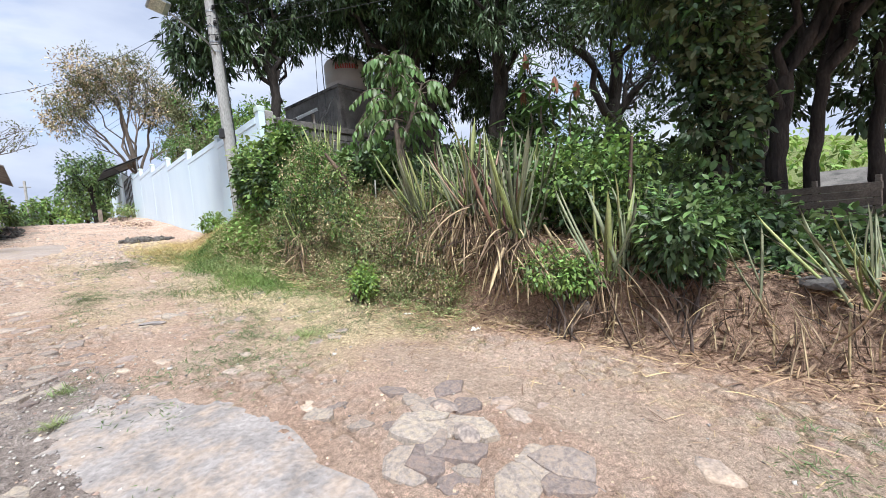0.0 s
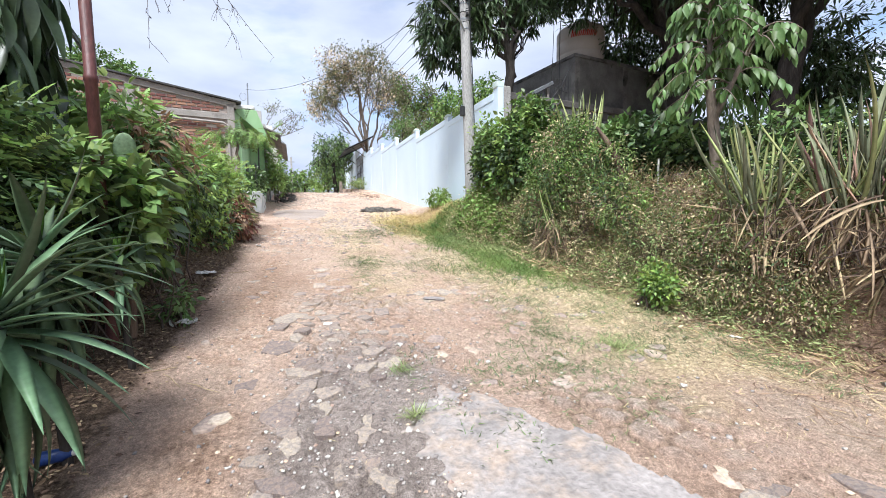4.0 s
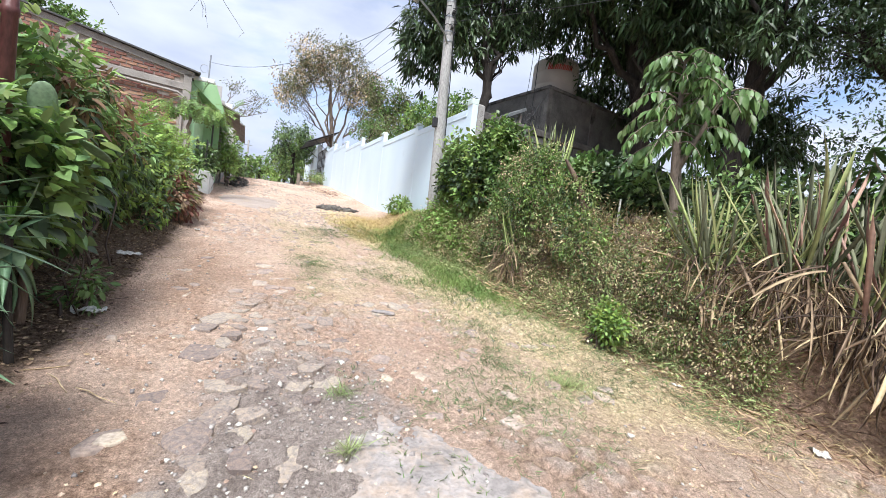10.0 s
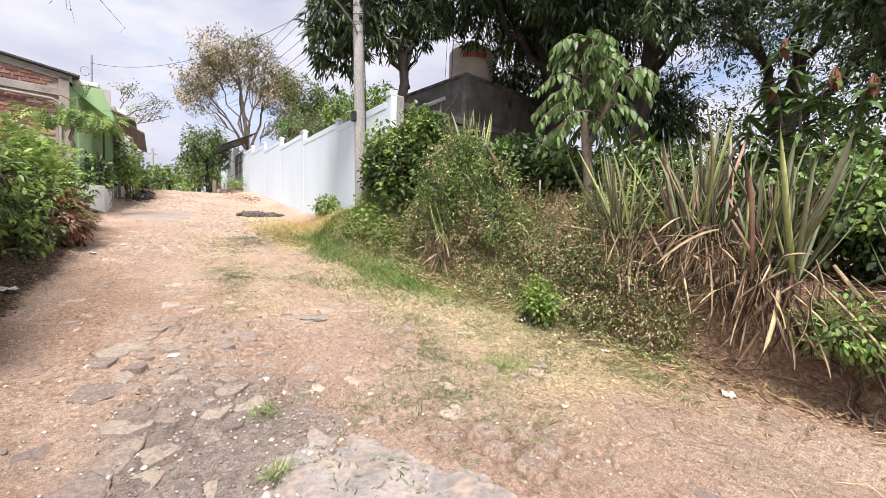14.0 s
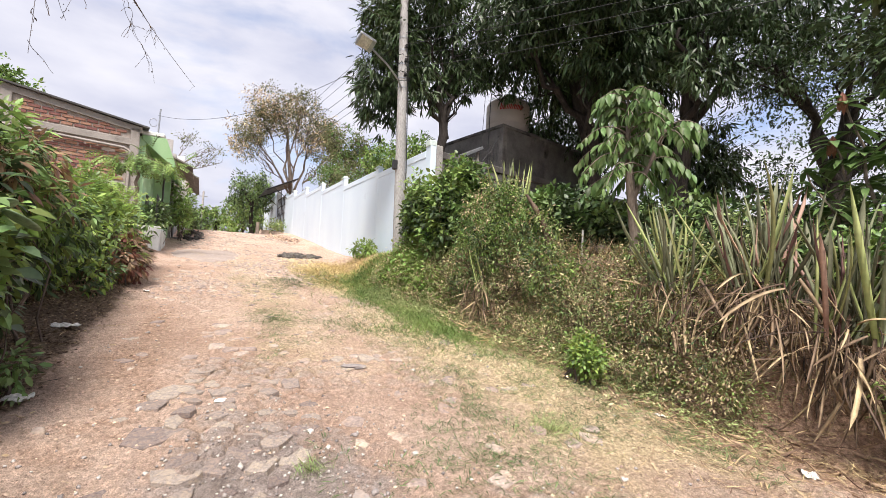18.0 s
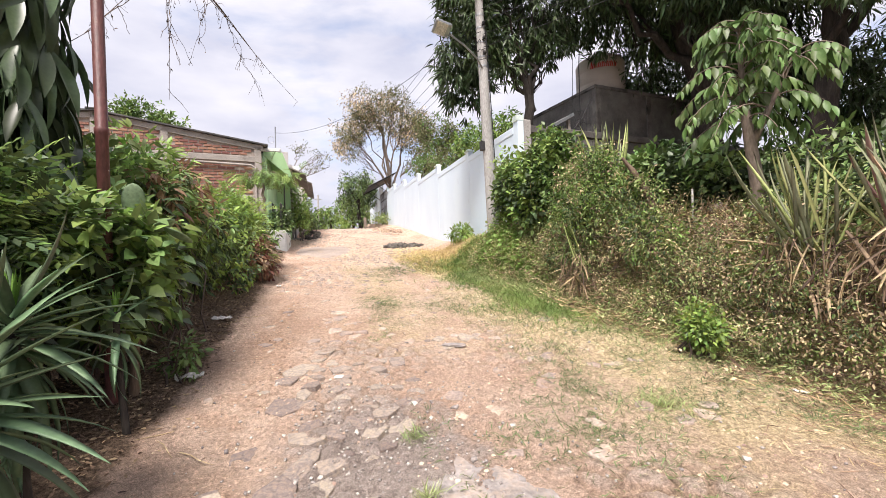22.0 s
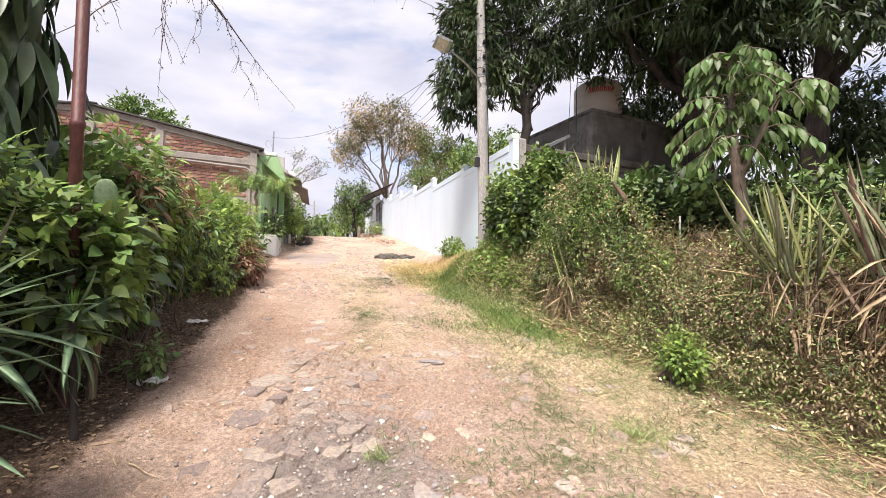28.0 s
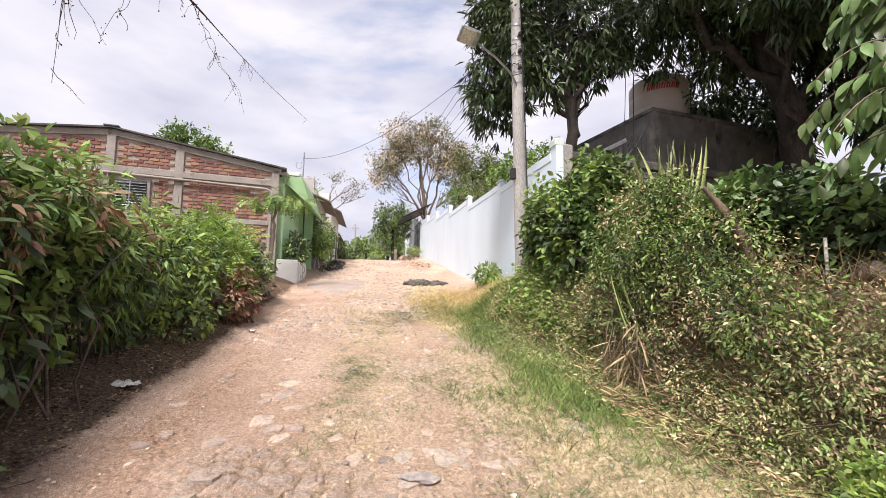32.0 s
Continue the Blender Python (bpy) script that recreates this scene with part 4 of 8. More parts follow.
def tank_house():
    h = thing("tank_house", "dark stained rough concrete water-tank house behind the wall", "house", at=(8.35, 10.75, 0))
    t = pose(0, 0, 0, 0, 0, 7)
    box("front_wall", (0, 4.6, 0, 0.15, 2.6, 4.86), M["block"], h, 0.005, "", t)
    box("side_wall", (0, 0.15, 0.15, 3.4, 2.6, 4.86), M["block"], h, 0.005, "", t)
    box("back_wall", (0.15, 4.6, 3.25, 3.4, 2.6, 4.86), M["block"], h, 0.005, "", t)
    box("far_wall", (4.45, 4.6, 0.15, 3.25, 2.6, 4.86), M["block"], h, 0.005, "", t)
    box("roof_slab", (-0.03, 4.65, -0.03, 3.43, 4.86, 4.98), M["beam"], h, 0.02, "", t)
    for x in (0.0, 2.2, 4.45):
        box("column", (x - 0.01, x + 0.2, -0.025, 0.14, 2.6, 4.86), M["beam"], h, 0.01, "", t)
    box("ledge", (-0.3, 4.9, -0.16, 0.0, 2.92, 3.0), M["beam"], h, 0.015, "", t)
    k = thing("water_tank", "large beige plastic water tank with a red printed mark", "water tank", at=(9.5, 11.95, 5.06))
    prof = [(0.0, 0.0), (0.75, 0.0), (0.8, 0.05), (0.8, 0.30), (0.78, 0.33), (0.8, 0.36), (0.8, 0.72), (0.78, 0.75), (0.8, 0.78), (0.8, 1.1), (0.74, 1.2), (0.5, 1.34), (0.24, 1.42)]
    n = 40
    a = np.linspace(0, 2 * np.pi, n, endpoint=False)
    V = np.concatenate([np.stack([r_ * np.cos(a), r_ * np.sin(a), 0 * a + z], -1) for r_, z in prof])
    i = np.arange(len(prof) - 1)[:, None] * n + np.arange(n)[None]
    j = np.arange(len(prof) - 1)[:, None] * n + (np.arange(n)[None] + 1) % n
    build("body", V, np.stack([i, j, j + n, i + n], -1).reshape(-1, 4), M["tank"], k, smooth=True)
    V, F = tube([(0, 0, 1.36), (0, 0, 1.4), (0, 0, 1.5), (0, 0, 1.5)], [0.26, 0.27, 0.25, 0.0], 20)
    build("lid", V, F, M["tank"], k, smooth=True)
    # red printed mark: slanted strokes with joining arches, curved round the tank
    def stroke(a0, a1, z0, z1, slant=0.05):
        aa = np.linspace(a0, a1, 4)
        V = [[0.806 * math.cos(x + (slant if z == z1 else 0)), 0.806 * math.sin(x + (slant if z == z1 else 0)), z] for z in (z0, z1) for x in aa]
        build("printed_mark", V, np.array([[m, m + 1, m + 5, m + 4] for m in range(3)]), M["red_paint"], k)
    a0 = -2.62
    for wdt, zt in ((0.1, 1.0), (0.12, 0.94), (0.12, 0.94), (0.13, 0.94), (0.12, 0.94), (0.12, 0.94), (0.11, 0.94)):
        stroke(a0, a0 + 0.05, 0.76, zt)
        stroke(a0 + wdt * 0.62, a0 + wdt * 0.62 + 0.045, 0.76, 0.92)
        stroke(a0 + 0.03, a0 + wdt * 0.75, 0.885, 0.94, 0.015)
        a0 += wdt + 0.035
    box("support_slab", (-0.9, 0.9, -0.9, 0.9, -0.08, 0.0), M["beam"], k, 0.02)
    p = thing("water_pipe", "thin dark water pipe rising beside the tank", "pipe", at=(7.95, 11.0, 3.4))
    V, F = tube([(0, 0, 0), (0.02, 0, 2.2), (0.05, 0, 2.6), (0.2, 0.1, 2.64), (0.8, 0.4, 2.6)], 0.014, 6)
    build("riser", V, F, M["cable"], p)
    V, F = tube([(-0.32, 0, 0.1), (-0.24, 0, 1.5), (-0.2, 0, 2.45), (0.05, 0, 2.6)], 0.008, 6)
    build("hose", V, F, M["cable"], p)
    g = thing("iron_grille", "black curled wrought-iron grille standing on the wall", "grille", at=(7.35, 10.4, 3.4))
    for k2 in range(5):
        V, F = tube([(k2 * 0.14, 0.02 * k2, 0), (k2 * 0.14 + 0.02, 0.02 * k2, 0.35 + 0.1 * k2)], 0.009, 5)
        build("bar", V, F, M["dark"], g)
    for k2 in range(6):
        th = np.linspace(0, 5.2, 22)
        rad = 0.16 - 0.022 * th
        cx, cz = 0.08 + 0.12 * (k2 % 4), 0.18 + 0.17 * (k2 // 2)
        V, F = tube(np.stack([cx + rad * np.cos(th + k2), 0.02 + 0 * th, cz + rad * np.sin(th + k2)], -1), 0.008, 5)
        build("curl", V, F, M["dark"], g)
    V, F = tube([(-0.05, 0, 0.05), (0.3, 0.05, 0.42), (0.62, 0.08, 1.0)], 0.018, 6)
    build("top_rail", V, F, M["dark"], g)


tank_house()


# ---- brick gable house ----
def brick_house():
    h = thing("brick_house", "low-pitched exposed brick house with grey concrete posts and beams", "house", at=(-2.05, 16.95, 0))
    t = pose(0, 0, 0, 0, 0, 10)   # local x runs along the gable, negative away from the lane

    def roofz(x):
        return 4.34 + (0.72 * -x / 5.0 if x > -5.0 else 0.72 - 0.11 * (-x - 5.0))

    bm = bmesh.new()
    pts = [(-11.5, -0.2), (0, -0.2), (0, roofz(0) - 0.1), (-5.0, roofz(-5.0) - 0.1), (-11.5, roofz(-11.5) - 0.1)]
    f0 = [bm.verts.new((x, 0.02, z)) for x, z in pts]
    f1 = [bm.verts.new((x, 0.17, z)) for x, z in pts]
    bm.faces.new(f0)
    bm.faces.new(f1[::-1])
    for k in range(5):
        bm.faces.new((f0[k], f1[k], f1[(k + 1) % 5], f0[(k + 1) % 5]))
    bmesh.ops.recalc_face_normals(bm, faces=bm.faces)
    bmesh.ops.transform(bm, matrix=t, verts=bm.verts)
    part("gable_wall", bm, M["bmortar"], h)
    box("side_wall", (-0.15, 0.0, 0.17, 6.5, -0.2, 4.2), M["bmortar"], h, 0.005, "", t)
    # concrete frame
    box("tie_beam", (-11.5, 0.0, -0.045, 0.02, 3.62, 3.84), M["concrete"], h, 0.012, "grey concrete tie beam", t)
    box("tie_beam", (-11.5, 0.0, -0.035, 0.02, 2.2, 2.36), M["concrete"], h, 0.012, "grey concrete tie beam", t)
    for x, z1 in ((-0.13, 4.2), (-3.1, 4.7), (-5.0, 5.0), (-8.3, 4.65)):
        box("post", (x - 0.12, x + 0.12, -0.05, 0.02, -0.1, z1), M["concrete"], h, 0.012, "grey concrete post", t)
    for xa, xb in ((-5.0, 0.05), (-11.6, -5.0)):
        V = [[x, y, roofz(x) + dz] for x in (xa, xb) for y in (-0.05, 0.03) for dz in (-0.26, -0.07)]
        bm = bmesh.new()
        vs = [bm.verts.new(v) for v in V]
        bmesh.ops.convex_hull(bm, input=vs)
        bmesh.ops.transform(bm, matrix=t, verts=bm.verts)
        part("raking_beam", bm, M["concrete"], h, "pale concrete raking beam")
        bm = bmesh.new()
        V = [[x, y, roofz(x) + dz] for x in (xa - (0.0 if xa == -5.0 else 0.2), xb + (0.18 if xb > 0 else 0.0)) for y in (-0.16, 7.0) for dz in (-0.05, 0.0)]
        vs = [bm.verts.new(v) for v in V]
        bmesh.ops.convex_hull(bm, input=vs)
        bmesh.ops.transform(bm, matrix=t, verts=bm.verts)
        part("roof_sheet", bm, M["roof"], h, "dark thin metal roof sheet")
    box("ridge_cap", (-5.2, -4.8, -0.18, 7.0, roofz(-5.0) - 0.01, roofz(-5.0) + 0.04), M["roof"], h, 0.01, "", t)
    V, F = tube([t @ Vector(p) for p in ((-6.2, -0.1, 3.60), (-3.0, -0.1, 3.54), (-0.4, -0.1, 3.48), (-0.25, -0.1, 3.4), (-0.25, -0.1, 1.2))], 0.045, 10)
    build("drain_pipe", V, F, M["concrete"], h, "grey plastic drain pipe", True)
    # louvred window
    wd = build("window", *tube([(0, 0, 0), (0, 0, 0.01)], 0.001, 3), M["concrete"], h)
    part("window_frame", (lambda b: (bmesh.ops.transform(b, matrix=t, verts=b.verts), b)[1])(box_bm(-4.95, -3.87, -0.06, 0.01, 2.45, 3.5, 0.012)), M["concrete"], wd, "grey concrete frame")
    part("opening", (lambda b: (bmesh.ops.transform(b, matrix=t, verts=b.verts), b)[1])(box_bm(-4.85, -3.97, -0.066, -0.05, 2.55, 3.38, 0.0)), M["dark"], wd)
    for k in range(9):
        for x0 in (-4.83, -4.39):
            b = box_bm(x0, x0 + 0.42, -0.005, 0.005, -0.045, 0.045)
            bmesh.ops.transform(b, matrix=t @ pose(0, -0.085, 2.6 + k * 0.09, -35, 0, 0), verts=b.verts)
            part("louvre", b, M["glass"], wd)
    part("mullion", (lambda b: (bmesh.ops.transform(b, matrix=t, verts=b.verts), b)[1])(box_bm(-4.42, -4.39, -0.11, -0.06, 2.55, 3.38, 0.004)), M["galv"], wd)
    return h, t, roofz


BRICK = brick_house()
wt = thing("roof_tank", "pale grey rounded water tank behind the brick house roof", "water tank", at=(-11.3, 17.5, 4.6))
V, F = tube([(0, 0, 0), (0, 0, 0.6), (0, 0, 0.78), (0, 0, 0.9), (0, 0, 0.93)], [0.62, 0.62, 0.55, 0.3, 0.0], 24)
build("body", V, F, M["galv"], wt, smooth=True)
build("lid", *tube([(0, 0, 0.9), (0, 0, 0.98)], 0.16, 14), M["galv"], wt)


# ---- green house and those beyond ----
def green_house():
    h = thing("green_house", "green painted house front with a sloping canopy", "house", at=(-1.6, 17.2, 0))
    box("wall", (-0.75, -0.35, 0.3, 4.6, -0.2, 3.9), M["green_soft"], h, 0.01)
    box("end_wall", (-0.5, 0.25, 3.9, 4.05, -0.2, 3.6), M["green_soft"], h, 0.01)
    box("corner_post", (-0.55, -0.3, 0.0, 0.28, -0.2, 4.05), M["green_soft"], h, 0.015)
    bm = bmesh.new()
    q = [(-0.42, 0.0, 4.10), (0.28, 0.0, 4.08), (0.62, 0.0, 3.12), (0.55, 0.0, 3.08), (-0.42, 0.0, 3.95)]
    a = [bm.verts.new((x, -0.05, z)) for x, y, z in q]
    b = [bm.verts.new((x, 4.1, z)) for x, y, z in q]
    bm.faces.new(a)
    bm.faces.new(b[::-1])
    for k in range(5):
        bm.faces.new((a[k], b[k], b[(k + 1) % 5], a[(k + 1) % 5]))
    bmesh.ops.recalc_face_normals(bm, faces=bm.faces)
    bmesh.ops.bevel(bm, geom=bm.edges[:], offset=0.015, segments=1, affect="EDGES")
    part("canopy", bm, M["green"], h, "bright green sloping plastered canopy")
    box("parapet", (-0.45, 0.22, -0.06, 4.1, 4.1, 4.25), M["planter"], h, 0.03, "pale rounded parapet")
    box("door", (-0.36, -0.32, 1.6, 2.55, 0.25, 2.3), M["dark"], h, 0.01, "dark metal door")
    pl = thing("planter_box", "whitish plastered concrete planter box with a stained edge", "planter", at=(-1.55, 16.75, 0.0))
    z0 = float(land(-1.5, 16.8)) - 0.15
    box("front", (-0.42, 0.28, -0.05, 0.05, z0, 1.0), M["planter"], pl, 0.02)
    box("side", (0.18, 0.28, 0.05, 2.2, z0, 0.95), M["planter"], pl, 0.02)
    for k in range(4):
        box("rib", (0.27, 0.32, 0.2 + 0.5 * k, 0.3 + 0.5 * k, z0, 0.92), M["planter"], pl, 0.01)
    box("soil", (-0.42, 0.18, 0.05, 2.2, z0, 0.85), M["rubble"], pl, 0.01)
    f = thing("iron_fence", "black iron railing on the planter in front of the green house", "fence", at=(-1.45, 16.85, 0.95))
    for k in range(12):
        V, F = tube([(0, 0.1 + k * 0.17, 0), (0, 0.1 + k * 0.17, 1.15)], 0.011, 6)
        build("bar", V, F, M["dark"], f)
    for z in (0.15, 1.0):
        V, F = tube([(0, 0.0, z), (0, 2.1, z)], 0.014, 6)
        build("rail", V, F, M["dark"], f)
    V, F = tube([(0.0, 2.2, -0.5), (0.0, 2.2, 2.9)], 0.03, 8)
    build("post", V, F, M["dark"], f)
    an = thing("antenna_pole", "thin grey pole with a ring behind the green house", "pole", at=(-2.05, 22.0, 3.6))
    V, F = tube([(0, 0, 0), (0.06, 0, 2.9)], 0.03, 8)
    build("mast", V, F, M["galv"], an)
    th = np.linspace(0.6, 6.0, 24)
    V, F = tube(np.stack([-0.16 + 0.14 * np.cos(th), 0 * th, 2.25 + 0.18 * np.sin(th)], -1), 0.012, 5)
    build("ring", V, F, M["galv"], an)


green_house()


def lane_house(x, y, depth, height, wallm, roofm, label, over=0.6):
    h = thing("lane_house", label, "house", "houses along the lane", at=(x, y, 0))
    z0 = float(land(x, y)) - 0.3
    box("front_wall", (-0.15, 0.0, 0, depth, z0, height), wallm, h, 0.01)
    box("end_wall", (-3.0, -0.15, 0, 0.15, z0, height + 0.6), wallm, h, 0.01)
    box("far_end_wall", (-3.0, -0.15, depth - 0.15, depth, z0, height + 0.6), wallm, h, 0.01)
    bm = bmesh.new()
    vs = [bm.verts.new((xx, yy, zz + d)) for xx, zz in ((-3.2, height + 1.1), (over, height - 0.55)) for yy in (-0.25, depth + 0.2) for d in (0, 0.06)]
    bmesh.ops.convex_hull(bm, input=vs)
    part("roof", bm, roofm, h, "brown-grey sloping fibre-cement roof")
    n = max(1, int(depth // 2))
    for k in range(n):
        y0 = 0.6 + k * 2.0
        if k % 2:
            w = box("window", (-0.01, 0.03, y0, y0 + 0.9, z0 + 1.3, z0 + 2.2), M["dark"], h, 0.01)
            for q in range(4):
                part("bar", box_bm(0.03, 0.045, y0 + 0.1 + q * 0.22, y0 + 0.12 + q * 0.22, z0 + 1.3, z0 + 2.2), M["dark"], w)
        else:
            box("door", (-0.01, 0.03, y0, y0 + 0.95, z0 + 0.35, z0 + 2.4), M["dark"], h, 0.01, "dark wooden door")
    box("step", (0.0, 0.35, 0.4, 1.8, z0, z0 + 0.42), M["concrete"], h, 0.02)
    return h


lane_house(-1.25, 21.4, 4.6, 4.5, M["grey_wall"], M["fibre"], "grey plastered house with a dark overhanging roof", 0.65)
lane_house(-1.0, 26.6, 7.0, 4.9, M["planter"], M["fibre"], "off-white house with a sloping brown roof", 0.6)
lane_house(-1.3, 34.5, 8.0, 4.4, M["grey_wall"], M["fibre"], "distant grey house with a low roof", 0.4)


def mound(name, cx, cy, r, hgt, n, m, label, cat, size=(0.05, 0.16), seed=0):
    """A heap of broken lumps as one thing."""
    rng = np.random.default_rng(seed)
    pieces = []
    base = np.array([[1, 1, 1], [1, 1, -1], [1, -1, 1], [1, -1, -1], [-1, 1, 1], [-1, 1, -1], [-1, -1, 1], [-1, -1, -1]], float) * 0.5
    fc = np.array([[0, 1, 3, 2], [4, 6, 7, 5], [0, 4, 5, 1], [2, 3, 7, 6], [0, 2, 6, 4], [1, 5, 7, 3]])
    for k in range(n):
        a, q = rng.random() * 6.28, rng.random() ** 0.6
        x, y = cx + math.cos(a) * q * r[0], cy + math.sin(a) * q * r[1]
        s = rng.uniform(*size)
        v = (base + rng.normal(0, 0.12, base.shape)) * s * rng.uniform(0.6, 1.3, 3)
        v[:, 2] *= 0.6
        e = np.array(Euler(rng.uniform(-1, 1, 3)).to_matrix())
        pieces.append((v @ e.T + [x, y, float(land(x, y)) + hgt * (1 - q) * rng.random() + s * 0.15], fc))
    V, F = merge(pieces)
    return tagged(build(name, V, F, m), label, cat, kind="stuff")


mound("rubble_heap", 3.4, 17.4, (0.85, 0.6), 0.1, 150, M["rubble"], "low dark heap of broken rubble beside the white wall", "rubble", seed=1)
mound("rubble_heap", 4.1, 26.5, (0.8, 3.5), 0.1, 200, M["crumb"], "scattered pinkish clods along the foot of the white wall", "rubble", size=(0.03, 0.1), seed=2)
mound("rubble_heap", -0.5, 24.0, (0.6, 2.6), 0.2, 120, M["rubble"], "earth and rubble heaped before the grey house", "rubble", seed=3)
po = thing("fence_post", "short weathered wooden post at the top of the lane", "post", at=(3.2, 31.0, 1.5))
build("post", *tube([(0, 0, 0), (0.02, 0, 1.1), (0.02, 0, 1.12)], [0.12, 0.11, 0.0], 10), M["bark_pale"], po, smooth=True)
po2 = thing("street_pole", "far thin grey street pole beyond the crest", "pole", at=(-0.2, 52.0, 1.0))
build("shaft", *tube([(0, 0, 0), (0, 0, 6.2)], 0.1, 10), M["pole"], po2, smooth=True)
box("crossarm", (-0.4, 0.4, -0.04, 0.04, 5.6, 5.7), M["galv"], po2, 0.01)


# ---- plants ----
def leaf_mesh(name, template, material):
    me = bpy.data.meshes.new(name)
    me.from_pydata(template[0].tolist(), [], template[1].tolist())
    me.polygons.foreach_set("use_smooth", np.ones(len(me.polygons), bool))
    me.materials.append(material)
    return me


def leaf_ob(parent, me, pos, ahead, size, up=(0, 0, 1), name="leaf", wide=1.0):
    a = Vector(ahead).normalized()
    s = a.cross(Vector(up)).normalized()
    u = s.cross(a)
    m = Matrix((s * size * wide, a * size, u * size)).transposed().to_4x4()
    m.translation = Vector(pos)
    ob = new(name, me)
    ob.parent = parent
    ob.matrix_local = m
    return ob


def strap(w, segs=6, droop=0.5, fold=0.35, tip=0.75):
    """A stiff channelled strap leaf with a thick section; unit length."""
    t = np.linspace(0, 1, segs + 1)
    half = w / 2 * np.clip((1 - t) / (1 - tip), 0, 1) ** 0.8 * (0.75 + 0.25 * np.minimum(1, t * 4))
    z = -droop * t ** 2.2
    V, F = [], []
    for k in range(segs + 1):
        V += [[-half[k], t[k], z[k] + fold * half[k]], [0, t[k], z[k]], [half[k], t[k], z[k] + fold * half[k]], [0, t[k], z[k] - 0.012 * (1 - t[k])]]
    for k in range(segs):
        a, b = 4 * k, 4 * k + 4
        for p, q in ((0, 1), (1, 2), (2, 3), (3, 0)):
            F += [[a + p, a + q, b + q], [a + p, b + q, b + p]]
    return np.array(V), np.array(F)


STRAP_A, STRAP_B = strap(0.05, 6, 0.06, 0.45, 0.94), strap(0.044, 7, 0.24, 0.5, 0.7)
ag_m = {k: [leaf_mesh("strap_leaf", s, M[k]) for s in (STRAP_A, STRAP_B)] for k in ("agave", "agave_y", "agave_r")}
dead_m = [leaf_mesh("dead_leaf", s, M[m]) for m in ("dead_leaf",) for s in (strap(0.07, 6, 0.3, 0.5, 0.85), strap(0.055, 6, 0.1, 0.4, 0.9), strap(0.07, 6, 0.55, 0.3, 0.9), strap(0.05, 6, 0.2, 0.6, 0.8))]


def spiny_plant(x, y, z, height, n, tints, dead, seed, label, lean=(0, 0), wide=1.0, spread=0.5):
    r = random.Random(seed)
    p = thing("spiny_plant", label, "plant", "spiny strap-leaved plants", at=(x, y, z))
    for k in range(n):
        a = r.uniform(0, 6.283)
        tilt = spread * (k / n) ** 0.8 * 1.3 + r.uniform(-0.05, 0.3)
        d = (math.cos(a) * tilt + lean[0], math.sin(a) * tilt + lean[1], 1)
        base = (math.cos(a) * 0.07 * r.random() + r.uniform(-0.12, 0.12) * wide, math.sin(a) * 0.07 * r.random() + r.uniform(-0.12, 0.12) * wide, -0.05)
        kind = r.choice(tints)
        leaf_ob(p, ag_m[kind][k % 2], base, d, height * r.choice((0.55, 0.7, 0.8, 0.9, 1.0, 1.08)) * r.uniform(0.92, 1.06), (math.cos(a) + r.uniform(-.9, .9), math.sin(a) + r.uniform(-.9, .9), 0.05), wide=r.uniform(0.5, 0.95))
    for k in range(dead):
        a = r.uniform(0, 6.283)
        if math.cos(a) > 0.2 and r.random() < 0.85:
            a += 3.14
        d = (math.cos(a) * 0.55, math.sin(a) * 0.5 + r.uniform(-0.45, 0.45), r.uniform(-1.9, 0.15))
        base = (math.cos(a) * 0.22 + r.uniform(-0.15, 0.1) * wide, math.sin(a) * 0.2 + r.uniform(-0.2, 0.2) * wide, r.uniform(-0.4, 0.15))
        leaf_ob(p, r.choice(dead_m), base, d, height * r.uniform(0.18, 0.52), (r.uniform(-.8, .8), r.uniform(-.8, .8), 1), "dead_leaf", r.uniform(0.45, 0.95))
    return p


def on_land(x, y, dz=0.0):
    return float(land(x, y)) + dz


spiny_plant(4.76, 2.85, on_land(4.76, 2.85, 0.18), 1.12, 40, ("agave", "agave_y", "agave_y", "agave"), 80, 1, "yellow-green spiny strap-leaved plant on the bank with dry leaves", (0, 0.05), 1.2, 0.55)
spiny_plant(4.85, 2.0, on_land(4.85, 2.0, 0.2), 1.2, 66, ("agave", "agave", "agave", "agave_y", "agave", "agave_r"), 190, 2, "reddish tall spiny strap-leaved plant above a skirt of dead leaves", (0, 0.05), 1.7, 0.46)
spiny_plant(4.9, 1.38, on_land(4.9, 1.38, 0.2), 1.2, 64, ("agave", "agave_r", "agave", "agave", "agave_y", "agave"), 200, 3, "grey-green and red spiny strap-leaved plant with dead leaves", (0, -0.05), 1.7, 0.48)
spiny_plant(4.95, 0.12, on_land(4.95, 0.12, 0.0), 1.12, 44, ("agave", "agave_y", "agave"), 80, 4, "dusty green spiny strap-leaved plant on the red bank", (0, 0), 1.2, 0.5)
spiny_plant(5.3, -1.8, on_land(5.3, -1.8, 0.0), 0.95, 34, ("agave", "agave_y"), 60, 5, "arching spiny strap-leaved plant on the red bank", (-0.1, 0.1), 1.0, 0.75)
spiny_plant(5.2, 6.4, on_land(5.2, 6.4, 0.45), 1.3, 34, ("agave", "agave_y", "agave_y"), 40, 6, "cut-back strap-leaved plant with stiff pale stalks", (0, 0), 1.0, 0.2)
spiny_plant(4.28, 5.95, on_land(4.28, 5.95, 0.5), 0.9, 4, ("agave_y",), 90, 7, "clump of hanging dead strap leaves on the bank", (-0.4, 0), 1.0, 0.6)
spiny_plant(5.25, -0.95, on_land(5.25, -0.95, 0.0), 0.8, 3, ("agave",), 170, 8, "heap of dead strap leaves hanging over the bank edge", (-0.3, 0), 2.2, 0.7)


